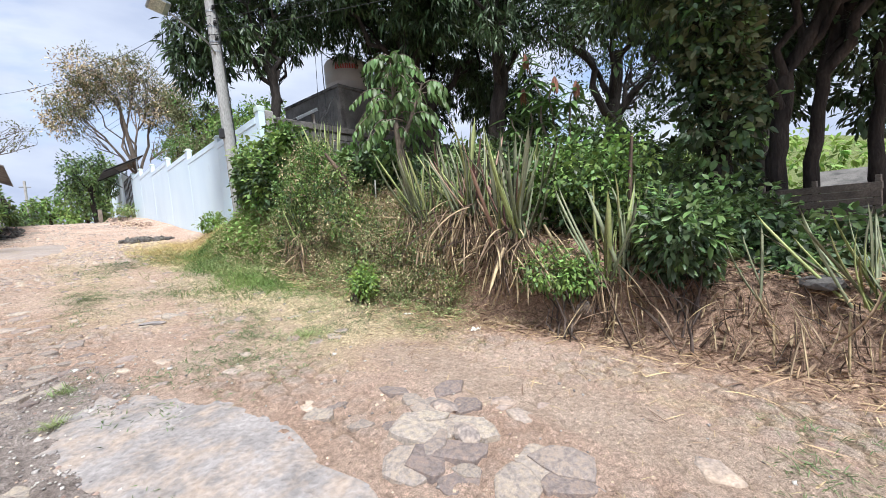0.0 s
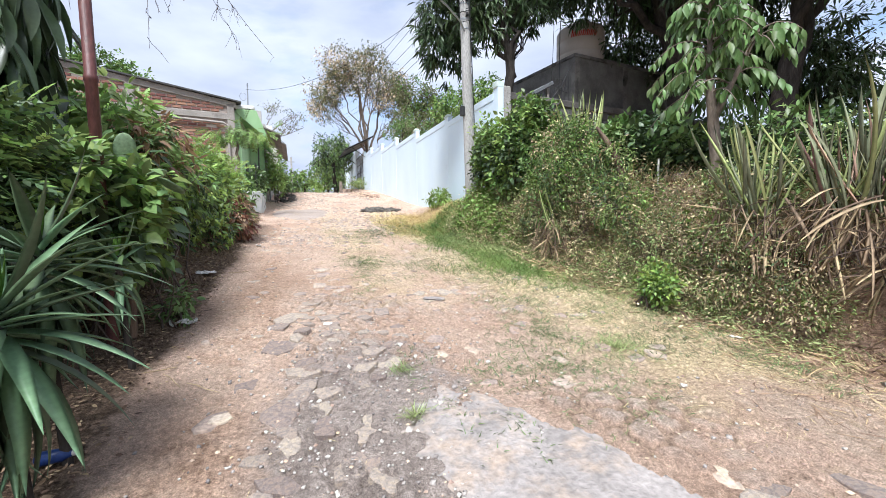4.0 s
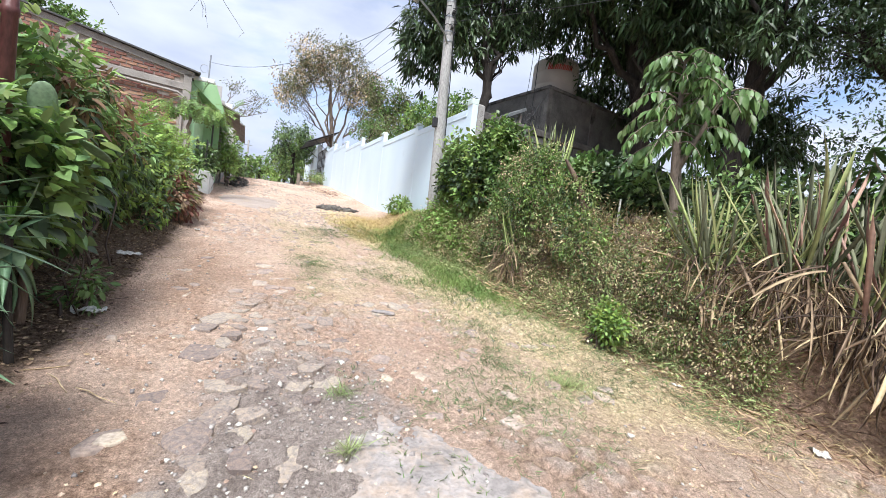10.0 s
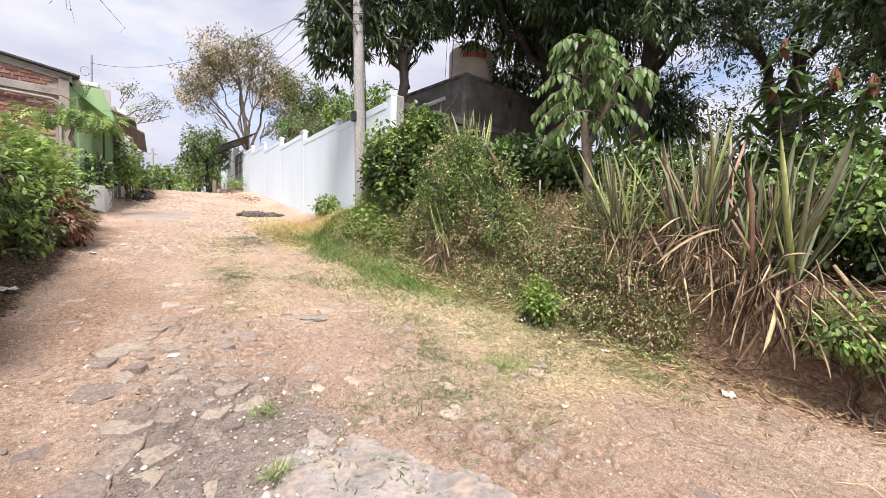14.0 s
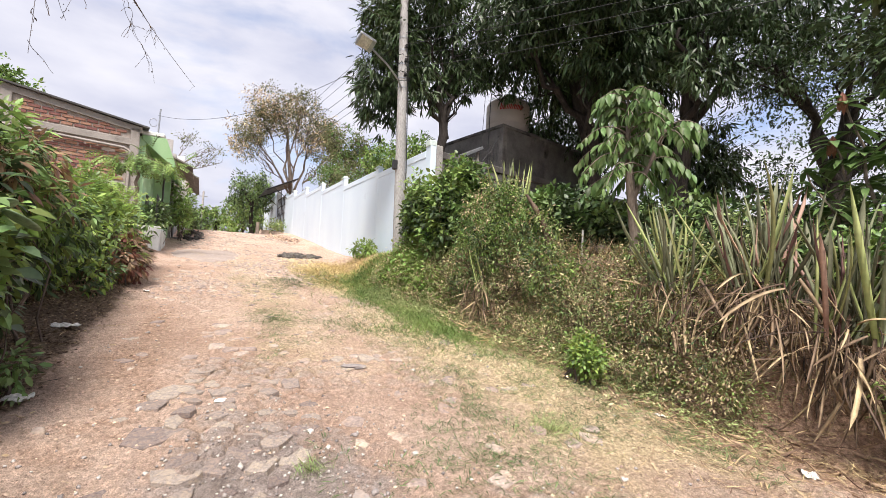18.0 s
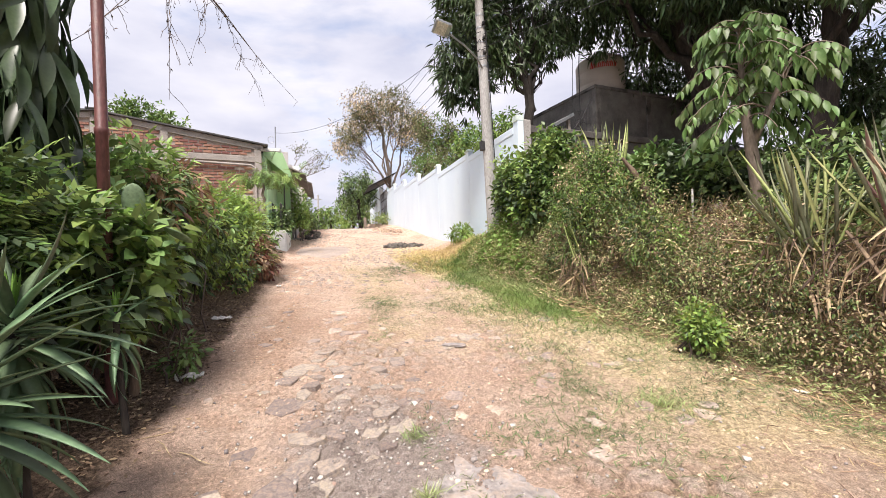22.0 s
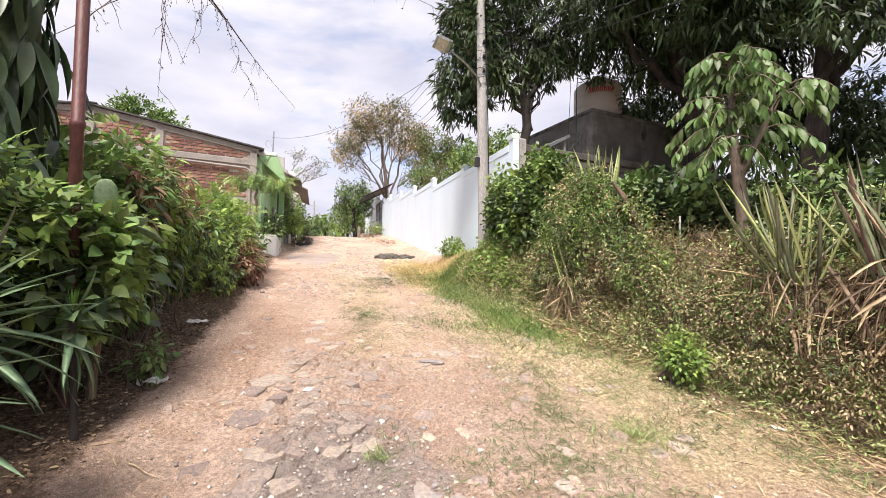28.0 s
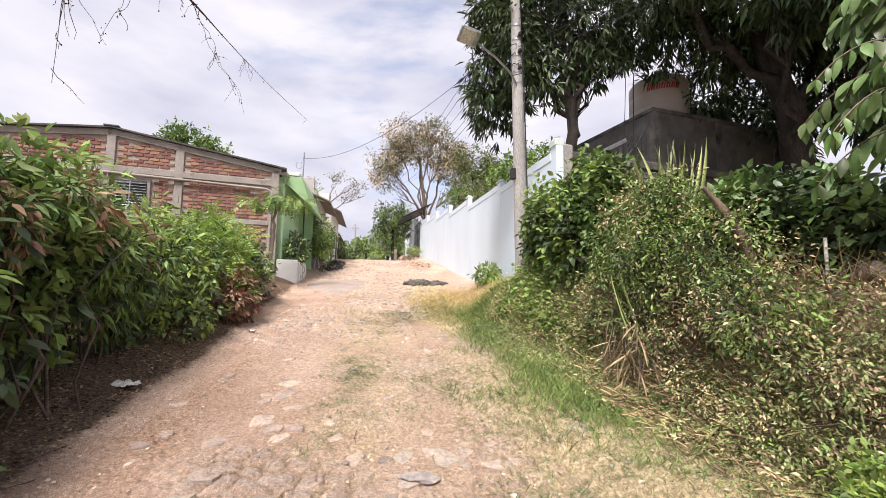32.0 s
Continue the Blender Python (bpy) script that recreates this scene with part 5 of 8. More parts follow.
def shrub(name, blobs, label, category="shrub", clumps=400, per=5, size=0.12, template=None, mats=("mid_leaf",), share=None, stems=6, seed=0,
          droop=0.3, spread=0.12, shell=0.45, root=None, group="", stem_mat="twig", stem_r=0.012):
    """A bush: stems from the ground and one or more leaf colours over lumps."""
    rng = np.random.default_rng(seed)
    c0 = np.mean([b[0] for b in blobs], 0)
    rx, ry = root if root else (c0[0], c0[1])
    z0 = on_land(rx, ry)
    ob = thing(name, label, category, group, at=(rx, ry, z0))
    share = share or [1.0 / len(mats)] * len(mats)
    o = np.array([rx, ry, z0])
    blobs = [(np.asarray(c) - o, r) for c, r in blobs]
    low = lambda X, Y: land(X + rx, Y + ry) - z0 + 0.03
    C = None
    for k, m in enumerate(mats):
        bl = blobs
        # later colours sit higher and further out: dark-to-light lists paint lit tops, shaded insides
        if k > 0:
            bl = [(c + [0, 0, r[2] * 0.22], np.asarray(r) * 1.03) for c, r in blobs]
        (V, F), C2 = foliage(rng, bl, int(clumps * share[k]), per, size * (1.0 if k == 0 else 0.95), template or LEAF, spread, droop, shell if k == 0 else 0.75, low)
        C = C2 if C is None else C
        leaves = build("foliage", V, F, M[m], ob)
        leaves["kind"] = "stuff"
    for k in range(stems):
        q = C[rng.integers(len(C))]
        b = np.array([rng.normal(0, 0.12 + 0.25 * abs(q[0])), rng.normal(0, 0.12 + 0.3 * abs(q[1])), 0])
        b[2] = land(b[0] + rx, b[1] + ry) - z0 - 0.05
        p, r = limb(rng, b, q, stem_r * rng.uniform(0.7, 1.5), 0.004, 6, 0.35)
        V, F = tube(p, r, 5)
        build("stem", V, F, M[stem_mat], ob, smooth=True)
    return ob


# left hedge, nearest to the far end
# the mid and light shares also put sunlit leaves into the hedge's colours
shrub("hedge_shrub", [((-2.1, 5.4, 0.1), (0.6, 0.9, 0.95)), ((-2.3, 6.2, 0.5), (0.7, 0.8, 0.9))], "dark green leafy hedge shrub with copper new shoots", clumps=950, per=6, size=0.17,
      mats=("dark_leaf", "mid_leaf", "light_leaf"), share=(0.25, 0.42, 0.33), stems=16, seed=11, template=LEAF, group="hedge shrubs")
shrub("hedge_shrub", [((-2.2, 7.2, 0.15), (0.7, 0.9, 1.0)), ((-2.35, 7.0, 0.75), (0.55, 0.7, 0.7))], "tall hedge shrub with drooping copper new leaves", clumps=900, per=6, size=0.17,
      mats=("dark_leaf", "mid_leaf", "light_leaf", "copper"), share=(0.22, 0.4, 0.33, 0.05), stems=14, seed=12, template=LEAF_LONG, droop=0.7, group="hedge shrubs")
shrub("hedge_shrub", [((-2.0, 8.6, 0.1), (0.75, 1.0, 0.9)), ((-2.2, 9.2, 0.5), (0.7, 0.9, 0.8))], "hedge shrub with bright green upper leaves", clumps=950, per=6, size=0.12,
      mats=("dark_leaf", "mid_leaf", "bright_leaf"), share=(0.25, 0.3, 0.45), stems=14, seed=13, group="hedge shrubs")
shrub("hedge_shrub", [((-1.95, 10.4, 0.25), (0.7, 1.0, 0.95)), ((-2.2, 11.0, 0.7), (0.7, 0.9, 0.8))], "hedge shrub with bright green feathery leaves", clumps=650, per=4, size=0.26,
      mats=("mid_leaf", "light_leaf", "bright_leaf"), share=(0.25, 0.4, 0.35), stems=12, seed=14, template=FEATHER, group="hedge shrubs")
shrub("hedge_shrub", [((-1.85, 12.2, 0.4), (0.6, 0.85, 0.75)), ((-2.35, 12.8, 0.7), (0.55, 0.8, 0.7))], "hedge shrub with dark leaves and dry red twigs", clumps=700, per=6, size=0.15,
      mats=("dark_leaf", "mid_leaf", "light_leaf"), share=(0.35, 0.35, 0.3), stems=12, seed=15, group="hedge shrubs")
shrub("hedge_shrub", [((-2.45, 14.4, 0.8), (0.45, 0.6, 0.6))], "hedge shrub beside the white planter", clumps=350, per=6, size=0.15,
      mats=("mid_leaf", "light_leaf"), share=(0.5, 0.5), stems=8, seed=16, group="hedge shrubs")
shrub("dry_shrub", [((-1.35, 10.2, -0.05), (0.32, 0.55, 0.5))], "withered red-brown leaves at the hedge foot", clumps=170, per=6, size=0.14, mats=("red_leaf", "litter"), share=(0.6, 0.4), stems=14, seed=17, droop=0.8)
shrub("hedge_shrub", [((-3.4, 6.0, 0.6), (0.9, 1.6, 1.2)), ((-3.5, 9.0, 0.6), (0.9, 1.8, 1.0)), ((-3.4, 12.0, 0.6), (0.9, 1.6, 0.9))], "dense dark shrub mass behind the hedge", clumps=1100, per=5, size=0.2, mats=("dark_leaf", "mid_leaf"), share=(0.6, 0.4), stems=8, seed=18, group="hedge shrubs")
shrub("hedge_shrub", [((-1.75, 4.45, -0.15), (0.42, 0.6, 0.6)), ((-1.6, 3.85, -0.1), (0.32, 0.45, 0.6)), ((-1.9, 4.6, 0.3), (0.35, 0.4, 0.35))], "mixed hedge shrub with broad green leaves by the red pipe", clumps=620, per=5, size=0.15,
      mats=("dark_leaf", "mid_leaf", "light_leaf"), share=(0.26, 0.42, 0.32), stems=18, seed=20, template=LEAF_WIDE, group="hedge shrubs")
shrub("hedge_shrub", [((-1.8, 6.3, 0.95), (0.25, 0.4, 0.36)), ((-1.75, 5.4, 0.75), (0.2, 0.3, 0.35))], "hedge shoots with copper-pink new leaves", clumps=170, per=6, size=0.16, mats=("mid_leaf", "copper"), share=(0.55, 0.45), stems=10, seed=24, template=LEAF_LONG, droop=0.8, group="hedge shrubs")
# ground cover under the hedge
shrub("low_weed", [((-1.28, 4.55, -0.9), (0.22, 0.2, 0.16))], "small green weed beside the litter", "weed", clumps=60, per=4, size=0.09, mats=("mid_leaf",), stems=4, seed=19)

# near left: dark feathery tree, climbing leaves, red pipe, yuccas, cactus
# light leaves mixed in here as painted highlights on the dark feathery crown
shrub("feathery_tree", [((-2.4, 2.9, 0.35), (0.5, 0.7, 0.5)), ((-2.15, 3.45, 0.15), (0.45, 0.45, 0.5)), ((-2.9, 2.2, 0.5), (0.7, 0.8, 0.8)), ((-2.6, 3.2, 0.75), (0.4, 0.45, 0.3))],
      "dark feathery-leaved small tree at the lane edge", "tree", clumps=1500, per=4, size=0.26, template=FEATHER, mats=("dark_leaf", "mid_leaf", "light_leaf"), share=(0.38, 0.4, 0.22), stems=10, seed=21, root=(-2.45, 2.75), stem_mat="bark", stem_r=0.03, droop=0.35)
lt = thing("dark_tree_trunk", "dark forked trunk behind the yuccas", "tree", at=(-2.45, 2.55, on_land(-2.45, 2.55, -0.1)))
rngt = np.random.default_rng(31)
for k, (a, b, r0) in enumerate((((0, 0, 0), (-0.15, 0.1, 1.7), 0.08), ((0.12, 0.1, 0), (0.3, 0.2, 1.5), 0.05), ((-0.25, -0.2, 0), (-0.5, -0.3, 1.7), 0.06), ((0.3, -0.5, 0.1), (0.1, -0.6, 0.9), 0.07))):
    bough(rngt, lt, "trunk", M["bark"], a, b, r0, r0 * 0.5, sides=9, wob=0.2)
shrub("back_thicket", [((-4.2, 3.5, 1.0), (1.0, 2.2, 2.2)), ((-4.0, 1.0, 0.8), (1.2, 1.6, 2.0)), ((-4.6, 4.2, 2.6), (1.1, 1.2, 1.2))], "dense dark thicket behind the trunk", "thicket", clumps=1500, per=5, size=0.24, mats=("dark_leaf",), stems=6, seed=22)


def climbing_vine():
    rng = np.random.default_rng(23)
    z0 = on_land(-2.3, 4.2)
    v = thing("climbing_vine", "climbing vine with long drooping dark ribbed leaves", "vine", at=(-2.12, 4.12, z0))
    for k in range(4):
        p, r = limb(rng, (0.1 * k - 0.35, 0.1 * k, -0.05), (0.1 * k - 0.4, 0.05, 5.0), 0.04, 0.025, 9, 0.2)
        build("stem", *tube(p, r, 7), M["bark"], v, smooth=True)
    me = [leaf_mesh("long_leaf", blade(w, 6, d, 0.5, 0.5), M["vine"]) for w, d in ((0.2, 0.3), (0.22, 0.15), (0.17, 0.45))]
    for k in range(420):
        a, h = rng.random() * 6.28, rng.uniform(1.6, 5.2)
        rad = rng.uniform(0.12, 0.42) * (0.7 + 0.3 * math.sin(h * 2.1))
        pos = (math.cos(a) * rad - 0.1 * (h > 3) - 0.05, math.sin(a) * rad * 0.9, h)
        d = (math.cos(a) * 0.35 + rng.normal(0, 0.15), math.sin(a) * 0.35 + rng.normal(0, 0.15), -1)
        leaf_ob(v, me[k % 3], pos, d, rng.uniform(0.36, 0.6), (math.cos(a), math.sin(a), 0.3))
    for k in range(300):
        pos = (rng.uniform(-1.3, 0.05), rng.uniform(-0.35, 0.4), rng.uniform(1.9, 4.8))
        leaf_ob(v, me[k % 3], pos, (rng.normal(0, 0.5), rng.normal(0, 0.5), -0.8), rng.uniform(0.42, 0.66), (1, 0, 0.4))


climbing_vine()
rp = thing("red_pipe", "rusty red-painted upright iron pipe in the hedge", "pipe post", at=(-1.62, 3.92, on_land(-1.62, 3.92, -0.2)))
build("pipe", *tube([(0, 0, 0), (0.0, 0, 2.35), (0.0, 0, 2.36), (0.0, 0, 2.4), (0.0, 0, 2.41), (0.01, 0, 5.6)], [0.043, 0.043, 0.05, 0.05, 0.043, 0.043], 18), M["red_iron"], rp, smooth=True)


def yucca(x, y, z, n, size, seed, label):
    r = random.Random(seed)
    p = thing("yucca", label, "plant", "yuccas", at=(x, y, on_land(x, y)))
    h = z - on_land(x, y)
    build("trunk", *tube([(0.04, 0, -0.05), (0.0, 0.02, h * 0.5), (0, 0, h)], [0.026, 0.024, 0.022], 8), M["bark"], p, smooth=True)
    ms = [leaf_mesh("yucca_leaf", strap(w, 7, d, 0.3, 0.45), M["yucca"]) for w, d in ((0.12, 0.14), (0.125, 0.3), (0.125, 0.45))]
    mn = leaf_mesh("new_leaf", strap(0.1, 5, 0.05, 0.5, 0.45), M["yucca_new"])
    for k in range(n):
        a = k * 2.399 + r.uniform(-0.25, 0.25)
        q = k / n
        el = 1.05 - 2.5 * q ** 0.85
        d = (math.cos(a) * math.cos(el), math.sin(a) * math.cos(el), math.sin(el))
        leaf_ob(p, ms[min(2, int(q * 3.2))], (d[0] * 0.02, d[1] * 0.02, h - 0.3 * q), d, size * r.uniform(0.8, 1.1), (0, 0, 1) if abs(el) < 1 else (math.cos(a), math.sin(a), 0.1))
    for k in range(7):
        a = k * 2.4
        leaf_ob(p, mn, (0, 0, h), (math.cos(a) * 0.25, math.sin(a) * 0.25, 1), size * 0.42, (math.cos(a), math.sin(a), 0.1), "new_leaf")


yucca(-1.28, 1.93, -0.38, 70, 0.54, 1, "large yucca rosette with long arching green leaves")
yucca(-1.33, 2.36, -0.16, 60, 0.5, 2, "yucca rosette with stiff blue-green leaves")
yucca(-1.95, 2.2, -0.35, 36, 0.5, 3, "shaded yucca rosette behind the others")
yucca(-1.38, 3.45, -0.30, 18, 0.4, 4, "small light green strap-leaved sprout")


def cactus(x, y, z, pads, seed, label):
    r = random.Random(seed)
    c = thing("cactus", label, "cactus", at=(x, y, on_land(x, y)))
    z -= on_land(x, y)
    build("stem", *tube([(0, 0, 0), (0.03, 0.02, z * 0.6), (0, 0, z)], [0.04, 0.035, 0.03], 7), M["deadwood"], c, smooth=True)
    for dx, dy, dz, rx, rz, s in pads:
        bm = bmesh.new()
        bmesh.ops.create_uvsphere(bm, u_segments=14, v_segments=8, radius=1)
        bmesh.ops.transform(bm, matrix=Matrix.Translation((dx, dy, z + dz)) @ Euler((radians(rx), 0, radians(rz))).to_matrix().to_4x4() @ Matrix.Diagonal((s * 0.62, s * 0.12, s, 1)), verts=bm.verts)
        part("pad", bm, M["cactus"], c, "", True)


cactus(-1.52, 4.05, 0.12, ((0, 0, 0.12, 10, 20, 0.13), (0.22, 0.05, 0.22, 65, 60, 0.15), (0.38, -0.02, 0.14, 60, -40, 0.13), (0.05, 0, 0.45, 8, 30, 0.14), (-0.2, -0.1, 0.35, 50, 100, 0.13)), 1, "prickly pear cactus with flat grey-green pads")
cactus(-2.0, 2.95, 0.05, ((0, 0, 0.1, 30, 10, 0.11), (0.06, 0.02, 0.3, 70, 30, 0.11)), 2, "prickly pear cactus pads in the shade")


def hanging_branch(label, seed, strands):
    """Bare drooping strands from one hold; each: points, number of twisted twigs, thickness, side twigs, buds."""
    rng = np.random.default_rng(seed)
    o = np.array(strands[0][0][0], float)
    h = thing("hanging_branch", label, "branch", "bare hanging branches", at=o)
    buds = []
    for pts, count, thick, sides, nb in strands:
        P = np.array(pts, float) - o
        k, t = np.linspace(0, 1, len(P)), np.linspace(0, 1, 30)
        mid = np.stack([np.interp(t, k, P[:, i]) for i in range(3)], -1)
        mid[1:-1] = (mid[:-2] + 2 * mid[1:-1] + mid[2:]) / 4
        for c in range(count):
            wander = np.cumsum(rng.normal(0, 0.012, (30, 3)), 0)
            path = mid + wander * np.sin(np.pi * np.minimum(1, t * 1.2 + 0.1))[:, None] * 1.3
            cutoff = 30 if c == 0 else int(rng.integers(18, 31))
            build("twig", *tube(path[:cutoff], np.linspace(thick * 1.25, thick * 0.5, 30)[:cutoff], 5), M["twig"], h, smooth=True)
            for m in range(sides):
                i = int(rng.integers(5, cutoff))
                L = rng.uniform(0.08, 0.42)
                d = np.array([rng.normal(0.05, 0.35), rng.normal(0, 0.35), -rng.uniform(0.5, 1.1)])
                q = path[i] + d * L * np.linspace(0, 1, 6)[:, None] + np.cumsum(rng.normal(0, 0.012, (6, 3)), 0)
                build("side_twig", *tube(q, np.linspace(0.0035, 0.002, 6), 4), M["twig"], h)
                buds += [q[int(rng.integers(1, 6))] for _ in range(2)]
            buds += [path[int(rng.integers(4, cutoff))] + rng.normal(0, 0.015, 3) for _ in range(nb)]
    buds = np.array(buds)
    V, F = scatter(LEAF_CHEAP, buds, rng.normal(size=buds.shape) - [0, 0, 0.6], (0, 0, 1), rng.uniform(0.018, 0.045, len(buds)), rng)
    build("dry_buds", V, F, M["twig"], h)["kind"] = "stuff"


hanging_branch("bare drooping branch with dry buds above the lane", 1, [
    ([(-2.9, 4.3, 5.3), (-2.3, 5.2, 4.9), (-1.85, 6.0, 4.5), (-1.62, 6.5, 4.27), (-1.54, 6.9, 4.17), (-1.33, 7.5, 4.05), (-1.09, 8.8, 4.06), (-0.83, 10.0, 4.09), (-0.46, 12.0, 4.29)], 4, 0.008, 9, 26),
    ([(-1.62, 6.4, 4.3), (-1.66, 5.9, 3.5), (-1.62, 5.6, 2.7), (-1.64, 5.6, 1.97)], 3, 0.004, 5, 8),
    ([(-1.58, 6.4, 4.28), (-1.5, 6.0, 3.6), (-1.4, 6.0, 3.0), (-1.48, 5.9, 2.6)], 2, 0.003, 4, 6),
    ([(-1.62, 6.4, 4.3), (-1.9, 5.7, 3.4), (-2.15, 5.1, 2.5), (-2.35, 4.8, 2.1)], 2, 0.005, 4, 12),
    ([(-1.7, 6.2, 4.4), (-1.85, 5.5, 3.7), (-2.1, 5.0, 2.95), (-2.3, 4.7, 2.5)], 2, 0.005, 3, 12),
    ([(-1.36, 7.4, 4.06), (-1.2, 7.9, 3.75), (-1.0, 8.4, 3.4), (-0.92, 8.5, 2.95)], 2, 0.003, 4, 8)])
hanging_branch("bare thin branch reaching over the lane", 2, [
    ([(-1.6, 6.4, 6.0), (-0.9, 7.2, 5.75), (-0.16, 7.5, 5.59), (0.47, 7.5, 5.54), (1.14, 7.5, 5.3), (1.94, 7.5, 5.08), (2.66, 7.5, 4.89)], 3, 0.006, 6, 10)])


# right bank: young tree, vines, stump, bushes
def young_tree():
    rng = np.random.default_rng(41)
    x, y = 5.06, 3.6
    z0 = on_land(x, y, -0.1)
    t = thing("young_tree", "young broad-leaved tree with large drooping light green leaves", "tree", at=(x, y, z0))
    H = 2.72 - z0
    trunk = np.array([[0, 0, 0], [0.0, 0.0, 0.5], [-0.05, 0.03, 1.0], [-0.04, 0.1, 1.5], [0.02, 0.16, 1.9], [0.04, 0.2, H]])
    build("trunk", *tube(trunk, [0.09, 0.075, 0.065, 0.05, 0.035, 0.012], 10), M["bark_pale"], t, smooth=True)
    fork = np.array([trunk[2], trunk[2] + [0.12, -0.12, 0.4], trunk[2] + [0.3, -0.22, 0.85], trunk[2] + [0.36, -0.3, 1.1]])
    build("limb", *tube(fork, [0.045, 0.035, 0.025, 0.012], 8), M["bark_pale"], t, smooth=True)
    shapes = [blade(w, 4, d, 0.3, 0.48) for w, d in ((0.36, 0.3), (0.33, 0.5), (0.4, 0.2))]
    me = [leaf_mesh("leaf", sh, M["young_leaf"]) for sh in shapes]
    n, more = 0, []
    for k in range(62):
        if k % 4 == 3:
            u = rng.uniform(0.3, 1.0)
            b = np.array([np.interp(u, np.linspace(0, 1, 4), fork[:, i]) for i in range(3)])
            h = b[2]
        else:
            h = 1.25 + (H - 1.3) * (k / 62) ** 0.85 + rng.uniform(0, 0.08)
            b = np.array([np.interp(h, trunk[:, 2], trunk[:, i]) for i in range(2)] + [h])
        a = k * 2.4 + rng.normal(0, 0.3)
        L = rng.uniform(0.5, 1.0) * np.interp(h, [1.2, 1.9, H], [0.95, 1.0, 0.5])
        tt = np.linspace(0, 1, 10)[:, None]
        d = np.array([math.cos(a) * 0.85, math.sin(a) * 0.85, np.interp(h, [1.2, H], [0.4, 0.85])])
        q = b + d * L * tt
        q[:, 2] -= 0.85 * L * tt[:, 0] ** 2
        build("branch", *tube(q, np.linspace(0.011, 0.004, 10), 5), M["bark_pale"], t, smooth=True)
        side = unit(np.cross(d, [0, 0, 1]))
        for m in range(3, 10):
            ahead = unit(q[m] - q[m - 1])
            for s in (-1, 1):
                dirn = side * (s * 0.6 + rng.normal(0, 0.25)) + ahead * rng.uniform(0.1, 0.6) + np.array([rng.normal(0, 0.2), rng.normal(0, 0.2), -0.95 + rng.normal(0, 0.25)])
                size = rng.uniform(0.12, 0.21) * (0.8 + 0.35 * math.sin(math.pi * m / 10))
                up = side * s * 0.5 + np.array([rng.normal(0, 0.2), rng.normal(0, 0.2), 1])
                if n % 3 == 0 and n < 840:
                    leaf_ob(t, me[n % 3 if k % 2 else (n // 3) % 3], q[m], dirn, size, tuple(up))
                else:
                    more.append((q[m], dirn, up, size))
                n += 1
    pos, ah, ups, sz = (np.array(v) for v in zip(*more))
    parts = [scatter(shapes[c], pos[c::3], ah[c::3], ups[c::3], sz[c::3], rng, 0.1) for c in range(3)]
    V, F = merge(parts)
    build("foliage", V, F, M["young_leaf"], t)["kind"] = "stuff"
    for k in range(14):
        a = k * 2.4
        leaf_ob(t, me[k % 3], trunk[-1], (math.cos(a), math.sin(a), 0.5 - 0.07 * k), rng.uniform(0.16, 0.26), (0, 0, 1))


young_tree()
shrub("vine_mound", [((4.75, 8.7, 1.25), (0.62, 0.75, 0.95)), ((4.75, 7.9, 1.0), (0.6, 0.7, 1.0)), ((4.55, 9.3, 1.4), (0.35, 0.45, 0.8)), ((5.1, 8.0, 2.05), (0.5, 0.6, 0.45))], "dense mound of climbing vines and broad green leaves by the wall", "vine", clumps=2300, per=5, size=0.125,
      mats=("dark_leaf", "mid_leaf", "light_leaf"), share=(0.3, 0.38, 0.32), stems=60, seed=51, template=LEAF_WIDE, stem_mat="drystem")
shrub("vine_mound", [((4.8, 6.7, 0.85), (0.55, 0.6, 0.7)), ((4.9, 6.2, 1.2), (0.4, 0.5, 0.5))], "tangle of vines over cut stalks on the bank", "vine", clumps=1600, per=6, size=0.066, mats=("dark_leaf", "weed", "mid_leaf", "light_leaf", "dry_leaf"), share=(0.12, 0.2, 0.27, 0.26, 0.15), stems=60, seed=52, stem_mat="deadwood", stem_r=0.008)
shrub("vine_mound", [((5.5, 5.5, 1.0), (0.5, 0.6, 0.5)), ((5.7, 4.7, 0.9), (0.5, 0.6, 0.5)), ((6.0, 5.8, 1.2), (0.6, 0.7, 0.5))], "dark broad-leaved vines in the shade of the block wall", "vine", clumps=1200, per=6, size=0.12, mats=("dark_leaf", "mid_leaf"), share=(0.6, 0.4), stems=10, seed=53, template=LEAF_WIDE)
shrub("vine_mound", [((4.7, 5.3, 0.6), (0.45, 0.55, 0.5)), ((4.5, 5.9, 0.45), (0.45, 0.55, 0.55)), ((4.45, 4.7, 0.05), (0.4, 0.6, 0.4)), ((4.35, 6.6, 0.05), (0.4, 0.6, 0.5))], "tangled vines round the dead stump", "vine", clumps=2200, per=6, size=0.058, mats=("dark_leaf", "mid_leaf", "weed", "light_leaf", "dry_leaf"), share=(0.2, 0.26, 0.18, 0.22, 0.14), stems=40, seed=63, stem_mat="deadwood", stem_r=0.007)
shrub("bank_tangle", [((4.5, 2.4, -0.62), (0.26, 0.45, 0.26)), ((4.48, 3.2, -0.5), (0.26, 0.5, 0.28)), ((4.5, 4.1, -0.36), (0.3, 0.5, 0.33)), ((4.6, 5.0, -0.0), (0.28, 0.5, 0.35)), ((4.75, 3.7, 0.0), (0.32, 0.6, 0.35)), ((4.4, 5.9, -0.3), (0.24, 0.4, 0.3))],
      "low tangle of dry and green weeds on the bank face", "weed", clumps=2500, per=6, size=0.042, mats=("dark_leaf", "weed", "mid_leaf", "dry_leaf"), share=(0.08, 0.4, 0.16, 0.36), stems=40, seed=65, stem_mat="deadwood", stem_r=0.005)
